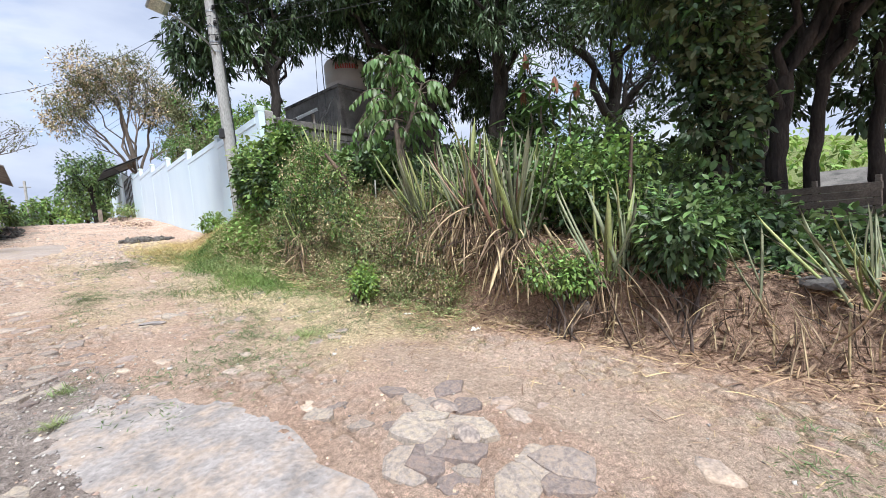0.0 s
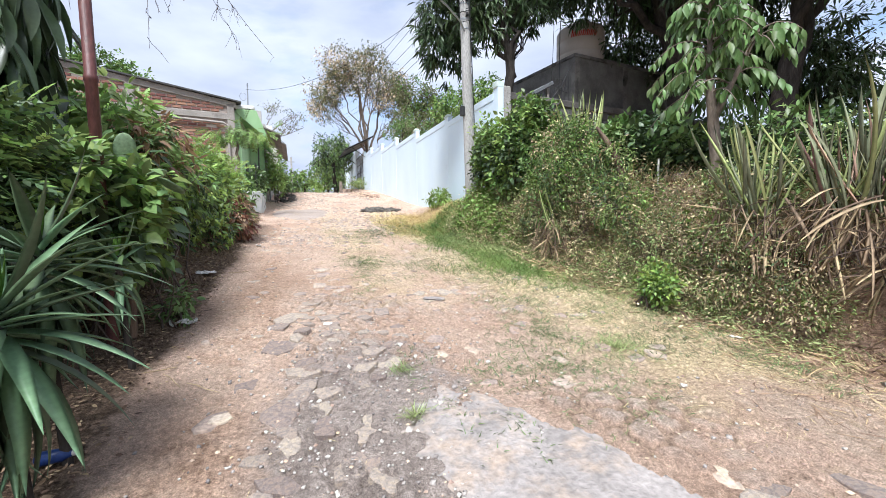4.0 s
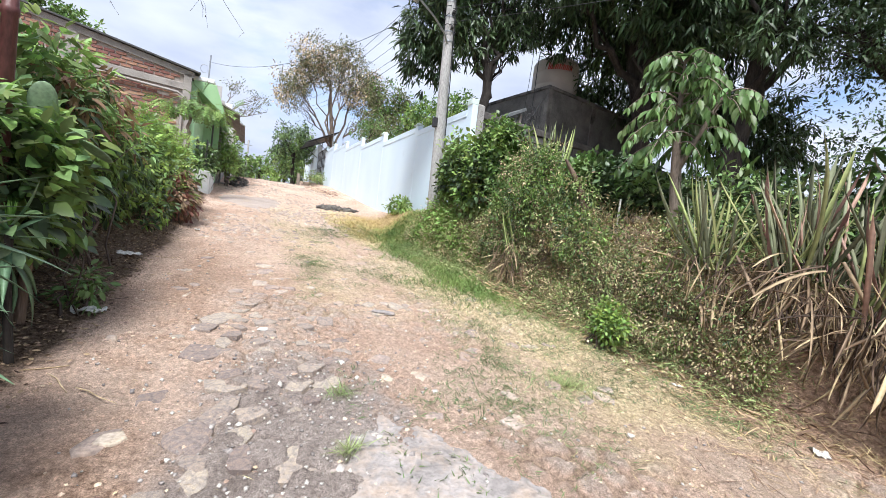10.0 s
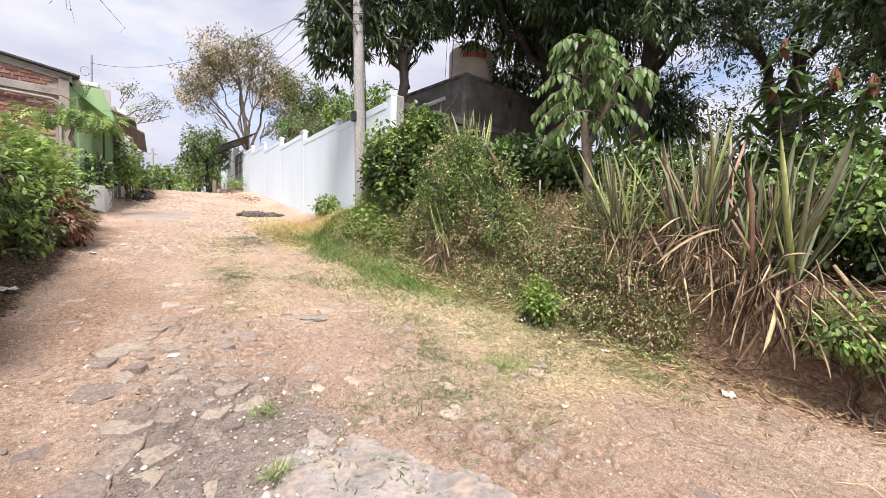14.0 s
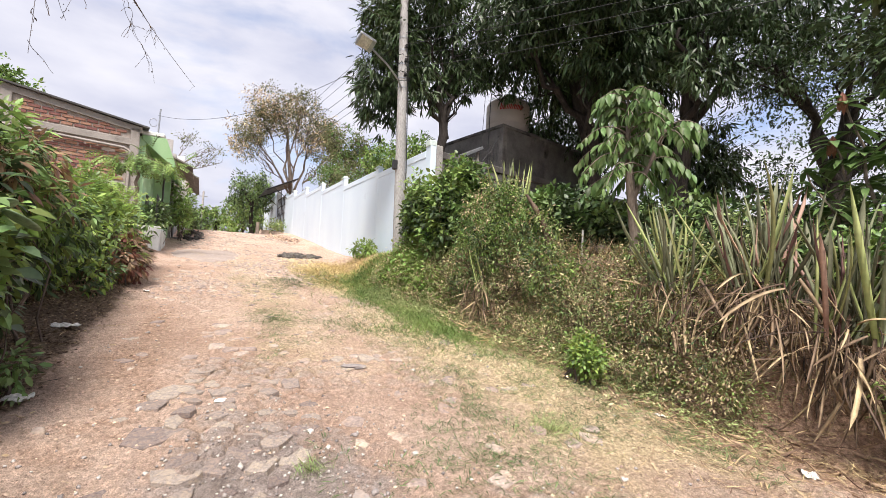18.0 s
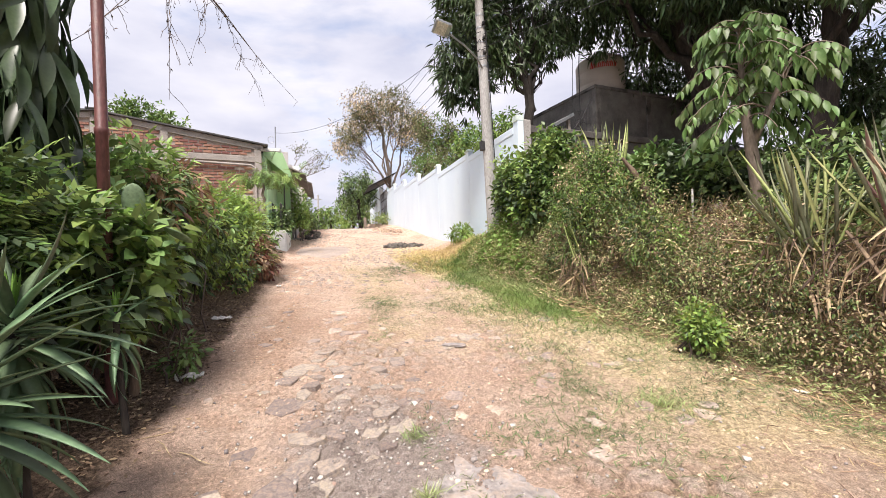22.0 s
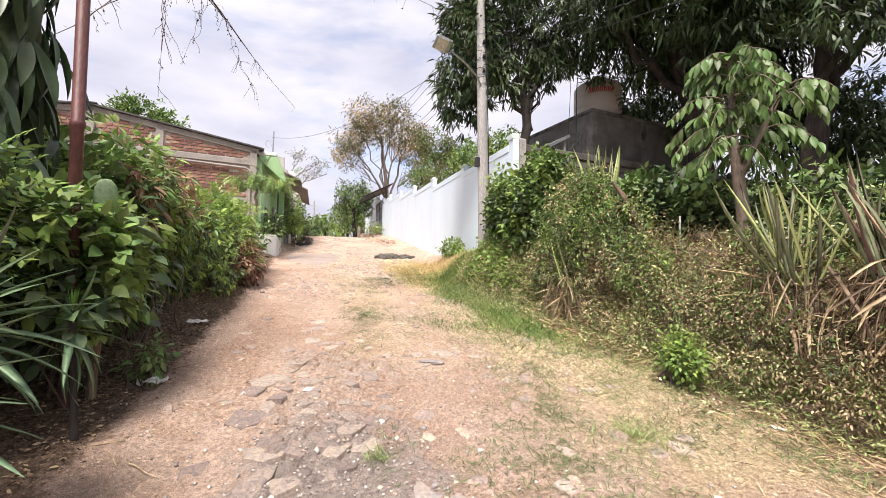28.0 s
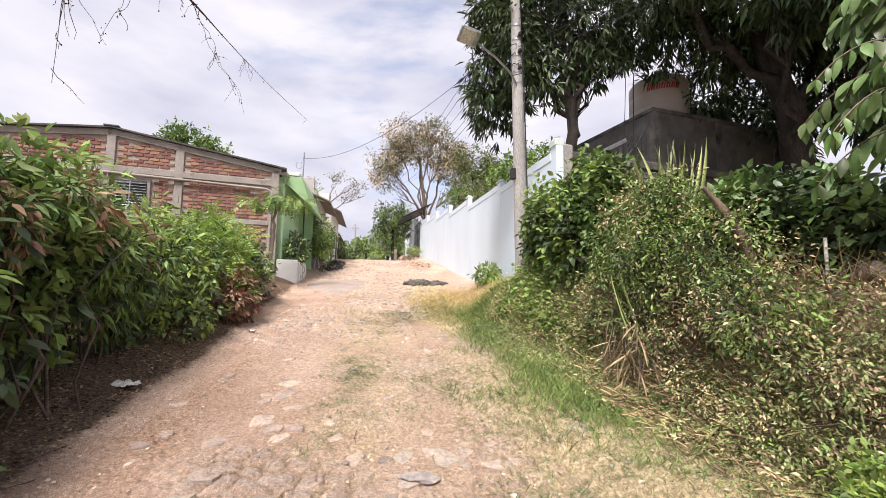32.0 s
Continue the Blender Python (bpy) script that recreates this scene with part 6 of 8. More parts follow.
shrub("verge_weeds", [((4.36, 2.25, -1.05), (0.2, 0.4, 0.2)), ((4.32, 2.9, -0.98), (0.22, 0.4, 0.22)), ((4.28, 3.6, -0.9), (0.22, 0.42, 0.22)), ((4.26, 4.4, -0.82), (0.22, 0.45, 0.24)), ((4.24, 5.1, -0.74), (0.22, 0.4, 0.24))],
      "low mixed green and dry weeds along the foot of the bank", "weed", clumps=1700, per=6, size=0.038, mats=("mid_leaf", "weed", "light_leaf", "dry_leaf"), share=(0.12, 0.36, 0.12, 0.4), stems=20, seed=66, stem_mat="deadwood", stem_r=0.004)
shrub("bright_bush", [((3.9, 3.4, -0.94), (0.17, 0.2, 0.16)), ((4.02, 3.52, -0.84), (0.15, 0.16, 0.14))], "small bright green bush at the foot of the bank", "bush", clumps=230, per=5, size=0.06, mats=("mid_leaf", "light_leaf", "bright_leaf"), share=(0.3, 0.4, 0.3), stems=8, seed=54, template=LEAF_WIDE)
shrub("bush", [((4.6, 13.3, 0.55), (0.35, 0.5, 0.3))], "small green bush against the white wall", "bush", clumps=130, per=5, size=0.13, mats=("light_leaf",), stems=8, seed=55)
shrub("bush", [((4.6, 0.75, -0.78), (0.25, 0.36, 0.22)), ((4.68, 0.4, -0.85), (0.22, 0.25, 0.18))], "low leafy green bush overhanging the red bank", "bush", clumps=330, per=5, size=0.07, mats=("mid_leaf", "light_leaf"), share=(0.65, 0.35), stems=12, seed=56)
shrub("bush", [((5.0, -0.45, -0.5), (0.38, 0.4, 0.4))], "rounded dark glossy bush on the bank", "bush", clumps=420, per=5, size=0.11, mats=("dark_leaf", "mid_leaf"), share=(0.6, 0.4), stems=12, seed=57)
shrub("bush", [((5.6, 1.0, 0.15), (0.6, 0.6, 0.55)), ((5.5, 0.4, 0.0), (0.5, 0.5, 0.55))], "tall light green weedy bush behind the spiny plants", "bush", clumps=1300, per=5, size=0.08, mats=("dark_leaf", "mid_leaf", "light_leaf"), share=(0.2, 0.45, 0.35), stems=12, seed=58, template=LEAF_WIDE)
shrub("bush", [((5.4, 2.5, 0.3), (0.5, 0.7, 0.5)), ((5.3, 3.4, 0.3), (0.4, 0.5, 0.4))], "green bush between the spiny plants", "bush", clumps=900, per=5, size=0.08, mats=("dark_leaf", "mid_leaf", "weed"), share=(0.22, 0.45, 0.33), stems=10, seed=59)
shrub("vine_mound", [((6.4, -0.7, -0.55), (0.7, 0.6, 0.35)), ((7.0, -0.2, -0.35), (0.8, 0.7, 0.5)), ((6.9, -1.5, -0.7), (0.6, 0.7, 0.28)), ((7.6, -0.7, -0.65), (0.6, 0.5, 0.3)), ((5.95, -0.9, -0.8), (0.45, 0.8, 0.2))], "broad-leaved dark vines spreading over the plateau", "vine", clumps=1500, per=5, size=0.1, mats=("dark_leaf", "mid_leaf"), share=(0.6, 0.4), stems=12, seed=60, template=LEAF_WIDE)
shrub("thicket", [((15.5, 10.6, 2.3), (1.6, 1.2, 1.0)), ((13.8, 11.6, 2.6), (1.4, 1.0, 1.0)), ((17.4, 9.6, 2.0), (1.6, 1.4, 1.0)), ((15.5, 9.5, 1.5), (2.0, 2.0, 1.6)), ((17.0, 6.0, 1.5), (2.0, 2.4, 1.6)), ((17.5, 2.0, 1.2), (2.0, 1.8, 1.6)), ((12.5, 2.5, 0.8), (1.5, 1.5, 1.3)), ((11.5, 0.8, 0.3), (1.0, 1.0, 0.9))], "far shaded thicket under the trees", "thicket", clumps=2200, per=5, size=0.3, mats=("dark_leaf", "mid_leaf"), share=(0.6, 0.4), stems=4, seed=64)
shrub("thicket", [((7.4, 4.0, 0.7), (1.2, 1.6, 0.8)), ((7.2, 6.8, 0.8), (1.2, 1.4, 0.8)), ((8.2, 1.8, 0.5), (1.4, 1.4, 0.9)), ((8.5, 8.6, 1.0), (1.6, 0.9, 0.7))], "dense shaded undergrowth behind the bank", "thicket", clumps=3000, per=5, size=0.14, mats=("dark_leaf", "mid_leaf"), share=(0.6, 0.4), stems=10, seed=61)


def red_tip_plant():
    rng = np.random.default_rng(62)
    x, y = 6.05, 1.5
    z0 = on_land(x, y)
    t = thing("red_tipped_sapling", "sapling with long green leaves and drooping copper-red new leaves", "tree", at=(x, y, z0))
    tips = [(-0.05, 0.24, 2.2 - z0), (-0.05, -0.21, 1.74 - z0), (-0.05, 0.32, 1.72 - z0), (0.0, -0.5, 1.6 - z0), (-0.1, 0.55, 1.45 - z0)]
    ml = leaf_mesh("leaf", blade(0.24, 4, 0.35, 0.25), M["young_leaf"])
    mr = leaf_mesh("new_leaf", blade(0.26, 4, 0.2, 0.3), M["red_leaf"])
    for k, q in enumerate(tips):
        p, r = limb(rng, (0, 0, 0), q, 0.03, 0.008, 8, 0.25)
        build("stem", *tube(p, r, 7), M["bark_pale"], t, smooth=True)
        for m in range(48):
            i = rng.integers(4, 8)
            a = rng.random() * 6.28
            leaf_ob(t, ml, p[i] - [0, 0, rng.random() * 0.12], (math.cos(a), math.sin(a), rng.uniform(-0.3, 0.3)), rng.uniform(0.22, 0.36))
        if k < 4:
            for m in range(16):
                a = m * 0.7
                leaf_ob(t, mr, np.array(q) + [0, 0, 0.05], (math.cos(a) * 0.38, math.sin(a) * 0.38, -1), rng.uniform(0.15, 0.27), (math.cos(a), math.sin(a), 0.2), "new_leaf")


red_tip_plant()


def stump(pts, radii, label, seed):
    rng = np.random.default_rng(seed)
    s = thing("tree_stump", label, "stump", at=pts[0])
    P = np.array(pts) - np.array(pts[0])
    t = np.linspace(0, 1, 12)
    k = np.linspace(0, 1, len(P))
    path = np.stack([np.interp(t, k, P[:, i]) for i in range(3)], -1)
    V, F = tube(path, np.interp(t, k, radii), 12)
    V += rng.normal(0, 0.12 * min(radii), V.shape)
    build("stem", V, F, M["deadwood"], s, smooth=True)
    n = 12
    top = len(V) - n
    c = V[top:].mean(0)
    build("cut_face", np.vstack([V[top:], c + [0, 0, 0.01]]), np.array([[i, (i + 1) % n, n] for i in range(n)]), M["bark_pale"], s, "pale sawn face")


stump([(4.85, 4.95, on_land(4.85, 4.95, -0.1)), (4.78, 5.0, 0.75), (4.62, 5.1, 1.1), (4.5, 5.2, 1.34)], [0.07, 0.06, 0.042, 0.02], "broken reddish dead stump leaning over the bank", 1)
stump([(4.75, 9.45, on_land(4.75, 9.45, -0.1)), (4.7, 9.5, 1.3), (4.55, 9.55, 2.0)], [0.08, 0.07, 0.05], "dead sawn stem in front of the white wall", 2)
stump([(5.35, 0.1, on_land(5.35, 0.1, -0.1)), (5.36, 0.1, 0.1), (5.4, 0.06, 0.66)], [0.026, 0.024, 0.018], "grey cut stem standing among the spiny plants", 3)


# ---- trees ----
def tree(name, base, trunk, limbs, blobs, label, clumps, per, size, template, mats, share, seed, bark="bark", twigs=5, droop=0.4, spread=0.3, shell=0.4, group=""):
    """trunk: points and radii; limbs: (index on the trunk, end point, radius)."""
    rng = np.random.default_rng(seed)
    o = np.array([base[0], base[1], on_land(base[0], base[1], -0.15)])
    t = thing(name, label, "tree", group, at=o)
    T = np.array([p[:3] for p in trunk]) - o
    R = [p[3] for p in trunk]
    k = np.linspace(0, 1, len(T))
    q = np.linspace(0, 1, 14)
    path = np.stack([np.interp(q, k, T[:, i]) for i in range(3)], -1)
    path[1:-1] += rng.normal(0, 0.03, (12, 3))
    build("trunk", *tube(path, np.interp(q, k, R), 12), M[bark], t, smooth=True)
    bl = [(np.asarray(c) - o, r) for c, r in blobs]
    C = None
    for m, s in zip(mats, share):
        (V, F), C2 = foliage(rng, bl, int(clumps * s), per, size, template, spread, droop, shell)
        C = C2 if C is None else C
        build("crown", V, F, M[m], t)["kind"] = "stuff"
    for i, e, r in limbs:
        e = np.asarray(e) - o
        d = np.linalg.norm(C - e, axis=1)
        near = C[np.argsort(d)[: 40]]
        bough(rng, t, "limb", M[bark], path[min(13, int(i))], e, r, r * 0.3, [near[rng.integers(len(near))] for _ in range(twigs)])
    return t


tree("mango_tree", (6.4, 11.6), [(6.4, 11.6, 0.2, 0.2), (6.35, 11.5, 3.0, 0.17), (6.4, 11.4, 4.6, 0.14), (6.2, 11.5, 6.2, 0.1)],
     [(9, (4.6, 11.8, 6.6), 0.09), (9, (7.6, 11.6, 7.2), 0.1), (8, (6.6, 11.2, 7.6), 0.09), (7, (6.9, 11.5, 5.6), 0.07), (9, (5.6, 11.2, 7.2), 0.08)],
     [((4.7, 11.8, 6.6), (1.15, 1.2, 2.2)), ((5.6, 11.8, 8.3), (1.8, 1.5, 1.8)), ((6.9, 11.3, 8.0), (1.5, 1.5, 2.0)), ((6.0, 11.4, 6.0), (0.8, 0.7, 0.9)), ((4.6, 12.2, 5.3), (0.8, 0.8, 0.9))],
     "mango tree with slim trunks and dense dark drooping leaves", 1500, 11, 0.27, LEAF_MANGO, ("mango", "dark_leaf"), (0.7, 0.3), 71, twigs=6, droop=0.7, spread=0.2)
tree("mango_tree", (11.5, 9.5), [(11.5, 9.5, 0.3, 0.42), (11.4, 9.4, 2.5, 0.34), (10.9, 9.3, 4.4, 0.28), (10.2, 9.4, 6.5, 0.2)],
     [(8, (8.2, 9.6, 7.0), 0.16), (9, (12.5, 9.0, 7.6), 0.18), (7, (12.8, 8.0, 6.2), 0.16), (10, (9.6, 8.0, 8.0), 0.13), (6, (9.4, 8.4, 5.8), 0.12)],
     [((8.3, 10.3, 8.1), (1.9, 1.8, 1.8)), ((10.4, 9.6, 8.4), (2.3, 2.2, 2.2)), ((12.6, 8.8, 7.6), (2.4, 2.4, 2.6)), ((8.8, 8.0, 8.4), (1.9, 1.8, 1.5)), ((11.2, 7.4, 8.4), (2.0, 1.8, 1.8)), ((11.0, 10.0, 6.6), (1.4, 1.1, 1.0)), ((13.5, 9.5, 5.2), (1.5, 1.5, 1.3)), ((10.6, 11.6, 5.9), (1.6, 1.2, 1.1)), ((12.8, 11.6, 5.2), (1.8, 1.4, 1.3)), ((14.8, 8.0, 4.2), (1.6, 1.8, 1.5)), ((9.7, 7.7, 6.5), (1.3, 1.2, 0.9)), ((10.8, 8.2, 7.2), (1.5, 1.2, 1.0))],
     "large mango tree with a leaning trunk over the block wall", 5600, 11, 0.28, LEAF_MANGO, ("mango", "dark_leaf"), (0.8, 0.2), 72, twigs=6, droop=0.7, spread=0.22)
tree("mango_tree", (12.2, 7.2), [(12.2, 7.2, 0.3, 0.36), (12.2, 7.1, 2.5, 0.3), (12.4, 6.9, 4.6, 0.24), (12.2, 6.7, 6.5, 0.18)],
     [(8, (10.6, 6.2, 6.8), 0.14), (9, (13.6, 5.8, 6.8), 0.14), (10, (12.2, 5.6, 7.6), 0.14)],
     [((11.4, 6.3, 7.2), (1.7, 1.6, 1.6)), ((13.4, 5.8, 7.2), (1.9, 1.8, 1.9)), ((12.2, 4.4, 7.6), (1.7, 1.5, 1.4)), ((10.8, 5.6, 5.4), (0.8, 0.7, 0.6))],
     "mango tree with an upright dark trunk", 700, 11, 0.28, LEAF_MANGO, ("mango", "dark_leaf"), (0.8, 0.2), 73, twigs=5, droop=0.7, spread=0.22)
tree("shade_tree", (15.0, 4.3), [(15.0, 4.3, 0.0, 0.34), (15.0, 4.2, 2.2, 0.3), (15.1, 4.2, 3.4, 0.25), (15.2, 4.0, 5.2, 0.16)],
     [(7, (12.6, 4.8, 5.8), 0.15), (7, (16.0, 2.0, 5.6), 0.15), (9, (14.2, 2.6, 7.0), 0.12), (9, (15.6, 5.8, 7.0), 0.12), (6, (17.6, 4.4, 5.0), 0.13), (8, (13.4, 3.4, 6.6), 0.1)],
     [((12.6, 4.6, 5.8), (1.7, 1.6, 1.4)), ((15.6, 2.4, 6.0), (2.2, 1.9, 1.8)), ((14.2, 3.0, 7.6), (2.2, 2.0, 1.6)), ((16.4, 5.0, 6.6), (2.2, 2.0, 1.8)), ((13.4, 1.4, 5.0), (1.5, 1.2, 1.0)), ((18.0, 3.0, 4.4), (1.8, 2.0, 1.6))],
     "dark open-branched shade tree with small leaves against the sky", 2500, 9, 0.12, LEAF, ("dark_leaf", "mango"), (0.4, 0.6), 74, twigs=14, droop=0.3, spread=0.2, shell=0.25)
tree("shade_tree", (9.6, -0.75), [(9.6, -0.7, -0.6, 0.17), (9.65, -0.72, 0.8, 0.13), (9.8, -0.9, 1.9, 0.11), (10.2, -1.5, 3.2, 0.09)],
     [(6, (8.4, 0.2, 3.4), 0.08), (9, (10.2, -3.0, 3.6), 0.07), (10, (11.0, -1.0, 4.8), 0.07), (8, (9.0, -1.4, 4.4), 0.07)],
     # the last three lumps are added, mostly above the view, to shade the plateau
     [((8.6, 0.2, 4.2), (1.6, 1.5, 1.3)), ((10.0, -2.6, 4.2), (1.8, 1.8, 1.5)), ((10.8, -0.6, 5.2), (2.0, 1.8, 1.5)), ((8.6, -1.6, 5.0), (1.6, 1.6, 1.3)), ((10.6, 1.2, 4.6), (1.8, 1.5, 1.6)), ((7.6, -2.8, 4.8), (1.7, 1.6, 0.9)), ((6.6, -1.4, 4.9), (1.5, 1.4, 0.8)), ((6.0, -3.6, 5.4), (1.6, 1.6, 0.9))],
     "broad dark shade tree with forking limbs and added shading crown on the plateau", 3600, 6, 0.2, LEAF, ("dark_leaf", "mid_leaf"), (0.8, 0.2), 75, twigs=6, spread=0.3, shell=0.3)
tree("shade_tree", (10.3, -1.1), [(10.3, -1.1, -0.7, 0.13), (10.3, -1.15, 0.8, 0.1), (10.2, -1.3, 2.0, 0.09), (10.4, -1.9, 3.4, 0.07)],
     [(8, (9.4, -3.4, 3.4), 0.1), (9, (11.6, -2.6, 4.0), 0.1), (10, (10.0, -1.6, 4.2), 0.1)],
     [((9.6, -3.6, 3.8), (1.5, 1.4, 1.2)), ((11.6, -2.8, 4.2), (1.6, 1.5, 1.3)), ((12.5, 0.5, 4.0), (1.8, 1.8, 1.6)), ((10.8, -0.9, 2.7), (1.2, 0.9, 0.8)), ((11.0, -1.8, 2.5), (1.2, 0.9, 0.8)), ((12.5, -0.4, 2.2), (1.5, 1.2, 0.9)), ((12.2, -2.0, 1.7), (1.2, 0.8, 0.6))],
     "slender dark trunk with a spreading leafy crown", 1900, 6, 0.2, LEAF, ("dark_leaf",), (1.0,), 76, twigs=6, spread=0.3, shell=0.3)
tree("shade_tree", (18.0, 0.5), [(18.0, 0.5, -0.3, 0.3), (18.0, 0.5, 2.0, 0.25), (18.1, 0.6, 4.0, 0.18), (18.0, 0.5, 5.6, 0.12)],
     [(8, (16.4, -1.0, 4.6), 0.1), (9, (19.6, 2.0, 5.4), 0.1), (10, (17.4, 2.2, 6.2), 0.1)],
     [((16.4, -1.0, 4.6), (1.8, 1.8, 1.5)), ((19.4, 2.2, 5.2), (2.2, 2.0, 1.8)), ((17.2, 1.6, 6.4), (2.2, 2.0, 1.5)), ((20.5, 6.5, 4.6), (2.4, 2.4, 2.2)), ((15.2, 7.6, 4.4), (1.8, 1.8, 1.6)), ((20.0, -2.5, 4.2), (2.0, 2.0, 1.6))],
     "far dark shade tree filling the view behind the bank", 1100, 8, 0.16, LEAF, ("dark_leaf", "mango"), (0.4, 0.6), 78, twigs=10, spread=0.3, shell=0.25)
tree("shade_tree", (11.2, -1.95), [(11.2, -1.95, -0.7, 0.13), (11.25, -1.9, 0.8, 0.1), (11.1, -2.0, 2.2, 0.09), (11.3, -2.3, 3.6, 0.07)],
     [(9, (10.4, -3.2, 3.8), 0.08), (10, (12.4, -2.0, 4.4), 0.08)],
     [((10.6, -3.4, 4.0), (1.4, 1.4, 1.0)), ((12.4, -2.0, 4.4), (1.5, 1.4, 1.1)), ((11.4, -3.6, 2.6), (1.1, 0.9, 0.6))],
     "slim forked shade tree at the edge of the plateau", 900, 6, 0.2, LEAF, ("dark_leaf", "mid_leaf"), (0.8, 0.2), 79, twigs=6, spread=0.3, shell=0.3)
tree("vine_covered_tree", (7.6, -0.3), [(7.6, -0.3, -0.5, 0.2), (7.6, -0.3, 1.0, 0.17), (7.7, -0.1, 2.4, 0.15), (7.8, 0.0, 4.0, 0.12)],
     [(9, (7.0, 0.4, 3.6), 0.07), (10, (8.4, -0.6, 4.2), 0.07)],
     [((7.55, -0.35, 1.1), (0.42, 0.5, 1.3)), ((7.5, -0.3, 2.4), (0.5, 0.6, 0.9)), ((7.6, 0.1, 3.9), (1.1, 1.2, 0.9)), ((7.1, 1.1, 4.2), (1.0, 1.0, 0.8))],
     "trunk wrapped in climbing vines with brownish leaves", 2400, 5, 0.14, LEAF_WIDE, ("dark_leaf", "mid_leaf", "olive_leaf"), (0.6, 0.15, 0.25), 77, twigs=4, spread=0.15, shell=0.5)
# beyond the white wall
tree("dry_acacia", (6.3, 34.5), [(6.3, 34.5, 1.5, 0.3), (6.1, 34.4, 4.5, 0.22), (5.7, 34.2, 6.5, 0.16), (5.2, 34.0, 10.5, 0.07)],
     [(5, (2.4, 33.5, 9.6), 0.1), (6, (7.8, 34.5, 11.0), 0.1), (7, (4.2, 33.5, 12.6), 0.08), (8, (6.4, 34.5, 13.0), 0.07), (4, (8.4, 34.0, 8.6), 0.09), (6, (3.4, 34.5, 7.6), 0.06), (5, (6.8, 33.8, 12.0), 0.08), (7, (3.0, 34.2, 11.4), 0.06)],
     [((2.4, 33.6, 9.6), (1.5, 1.5, 1.5)), ((2.2, 33.6, 8.2), (1.0, 1.0, 0.9)), ((4.0, 33.6, 12.2), (1.9, 1.6, 1.4)), ((3.6, 34.0, 10.4), (1.4, 1.3, 1.2)), ((6.3, 34.4, 12.8), (1.7, 1.6, 1.2)), ((7.8, 34.4, 11.0), (1.5, 1.5, 1.4)), ((5.0, 34.0, 11.0), (2.0, 1.6, 1.4)), ((8.4, 34.0, 9.0), (1.2, 1.2, 1.1)), ((8.8, 34.2, 10.4), (1.4, 1.3, 1.2)), ((7.2, 34.2, 9.6), (1.3, 1.3, 1.2))],
     "half-dry acacia with fine pale branches and sparse olive leaves", 3300, 6, 0.17, LEAF, ("olive_leaf", "dry_leaf"), (0.6, 0.4), 81, "bark_pale", twigs=14, spread=0.35, shell=0.2)
tree("dry_acacia", (9.4, 31.0), [(9.4, 31.0, 1.5, 0.3), (9.3, 31.0, 5.0, 0.24), (9.2, 31.0, 8.0, 0.15)],
     [(9, (8.2, 30.8, 9.2), 0.08), (9, (10.2, 31.0, 9.6), 0.08)],
     [((9.0, 31.0, 9.2), (1.7, 1.6, 1.5)), ((10.4, 31.0, 8.2), (1.5, 1.5, 1.5)), ((8.4, 30.6, 7.8), (1.2, 1.2, 1.2))],
     "dull olive-brown tree behind the white wall", 800, 6, 0.24, LEAF, ("olive_leaf", "far_leaf"), (0.7, 0.3), 82, twigs=6, spread=0.35)
tree("garden_tree", (9.2, 20.5), [(9.2, 20.5, 1.0, 0.2), (9.1, 20.5, 3.6, 0.16), (9.0, 20.5, 5.4, 0.1)], [(9, (8.3, 20.4, 6.2), 0.06), (9, (10.0, 20.5, 6.6), 0.06)],
     [((8.5, 20.4, 6.0), (1.2, 1.2, 0.9)), ((9.8, 20.5, 6.5), (1.3, 1.2, 0.9)), ((7.6, 19.6, 5.2), (1.0, 1.2, 0.9))],
     "green garden tree showing above the white wall", 650, 6, 0.2, LEAF, ("far_leaf", "light_leaf"), (0.5, 0.5), 83, twigs=5, spread=0.25)
tree("garden_tree", (6.6, 25.5), [(6.6, 25.5, 1.4, 0.12), (6.6, 25.4, 4.0, 0.1), (6.6, 25.4, 5.2, 0.06)], [(9, (6.2, 24.0, 5.6), 0.05)],
     [((6.6, 25.3, 5.3), (0.9, 1.4, 0.7)), ((6.8, 23.0, 5.0), (0.9, 1.2, 0.7)), ((7.2, 27.5, 6.0), (1.2, 1.6, 1.0)), ((7.5, 21.0, 4.8), (0.9, 1.0, 0.7))],
     "olive shrubby trees rising behind the white wall", 800, 6, 0.17, LEAF, ("olive_leaf", "far_leaf"), (0.5, 0.5), 84, twigs=7, spread=0.25)
tree("lane_tree", (3.7, 39.5), [(3.7, 39.5, 1.5, 0.22), (3.6, 39.4, 3.6, 0.18), (3.5, 39.3, 5.5, 0.12)], [(9, (2.6, 39.0, 6.0), 0.07), (9, (4.6, 39.5, 6.4), 0.07)],
     [((3.4, 39.2, 6.4), (1.5, 1.5, 1.3)), ((4.5, 39.5, 5.4), (1.2, 1.3, 1.2)), ((2.4, 39.6, 4.8), (1.0, 1.0, 1.0)), ((3.6, 39.4, 3.6), (0.9, 0.9, 1.0))],
     "dark green tree beside the gate at the top of the lane", 800, 6, 0.24, LEAF, ("mid_leaf", "dark_leaf"), (0.6, 0.4), 85, twigs=5)
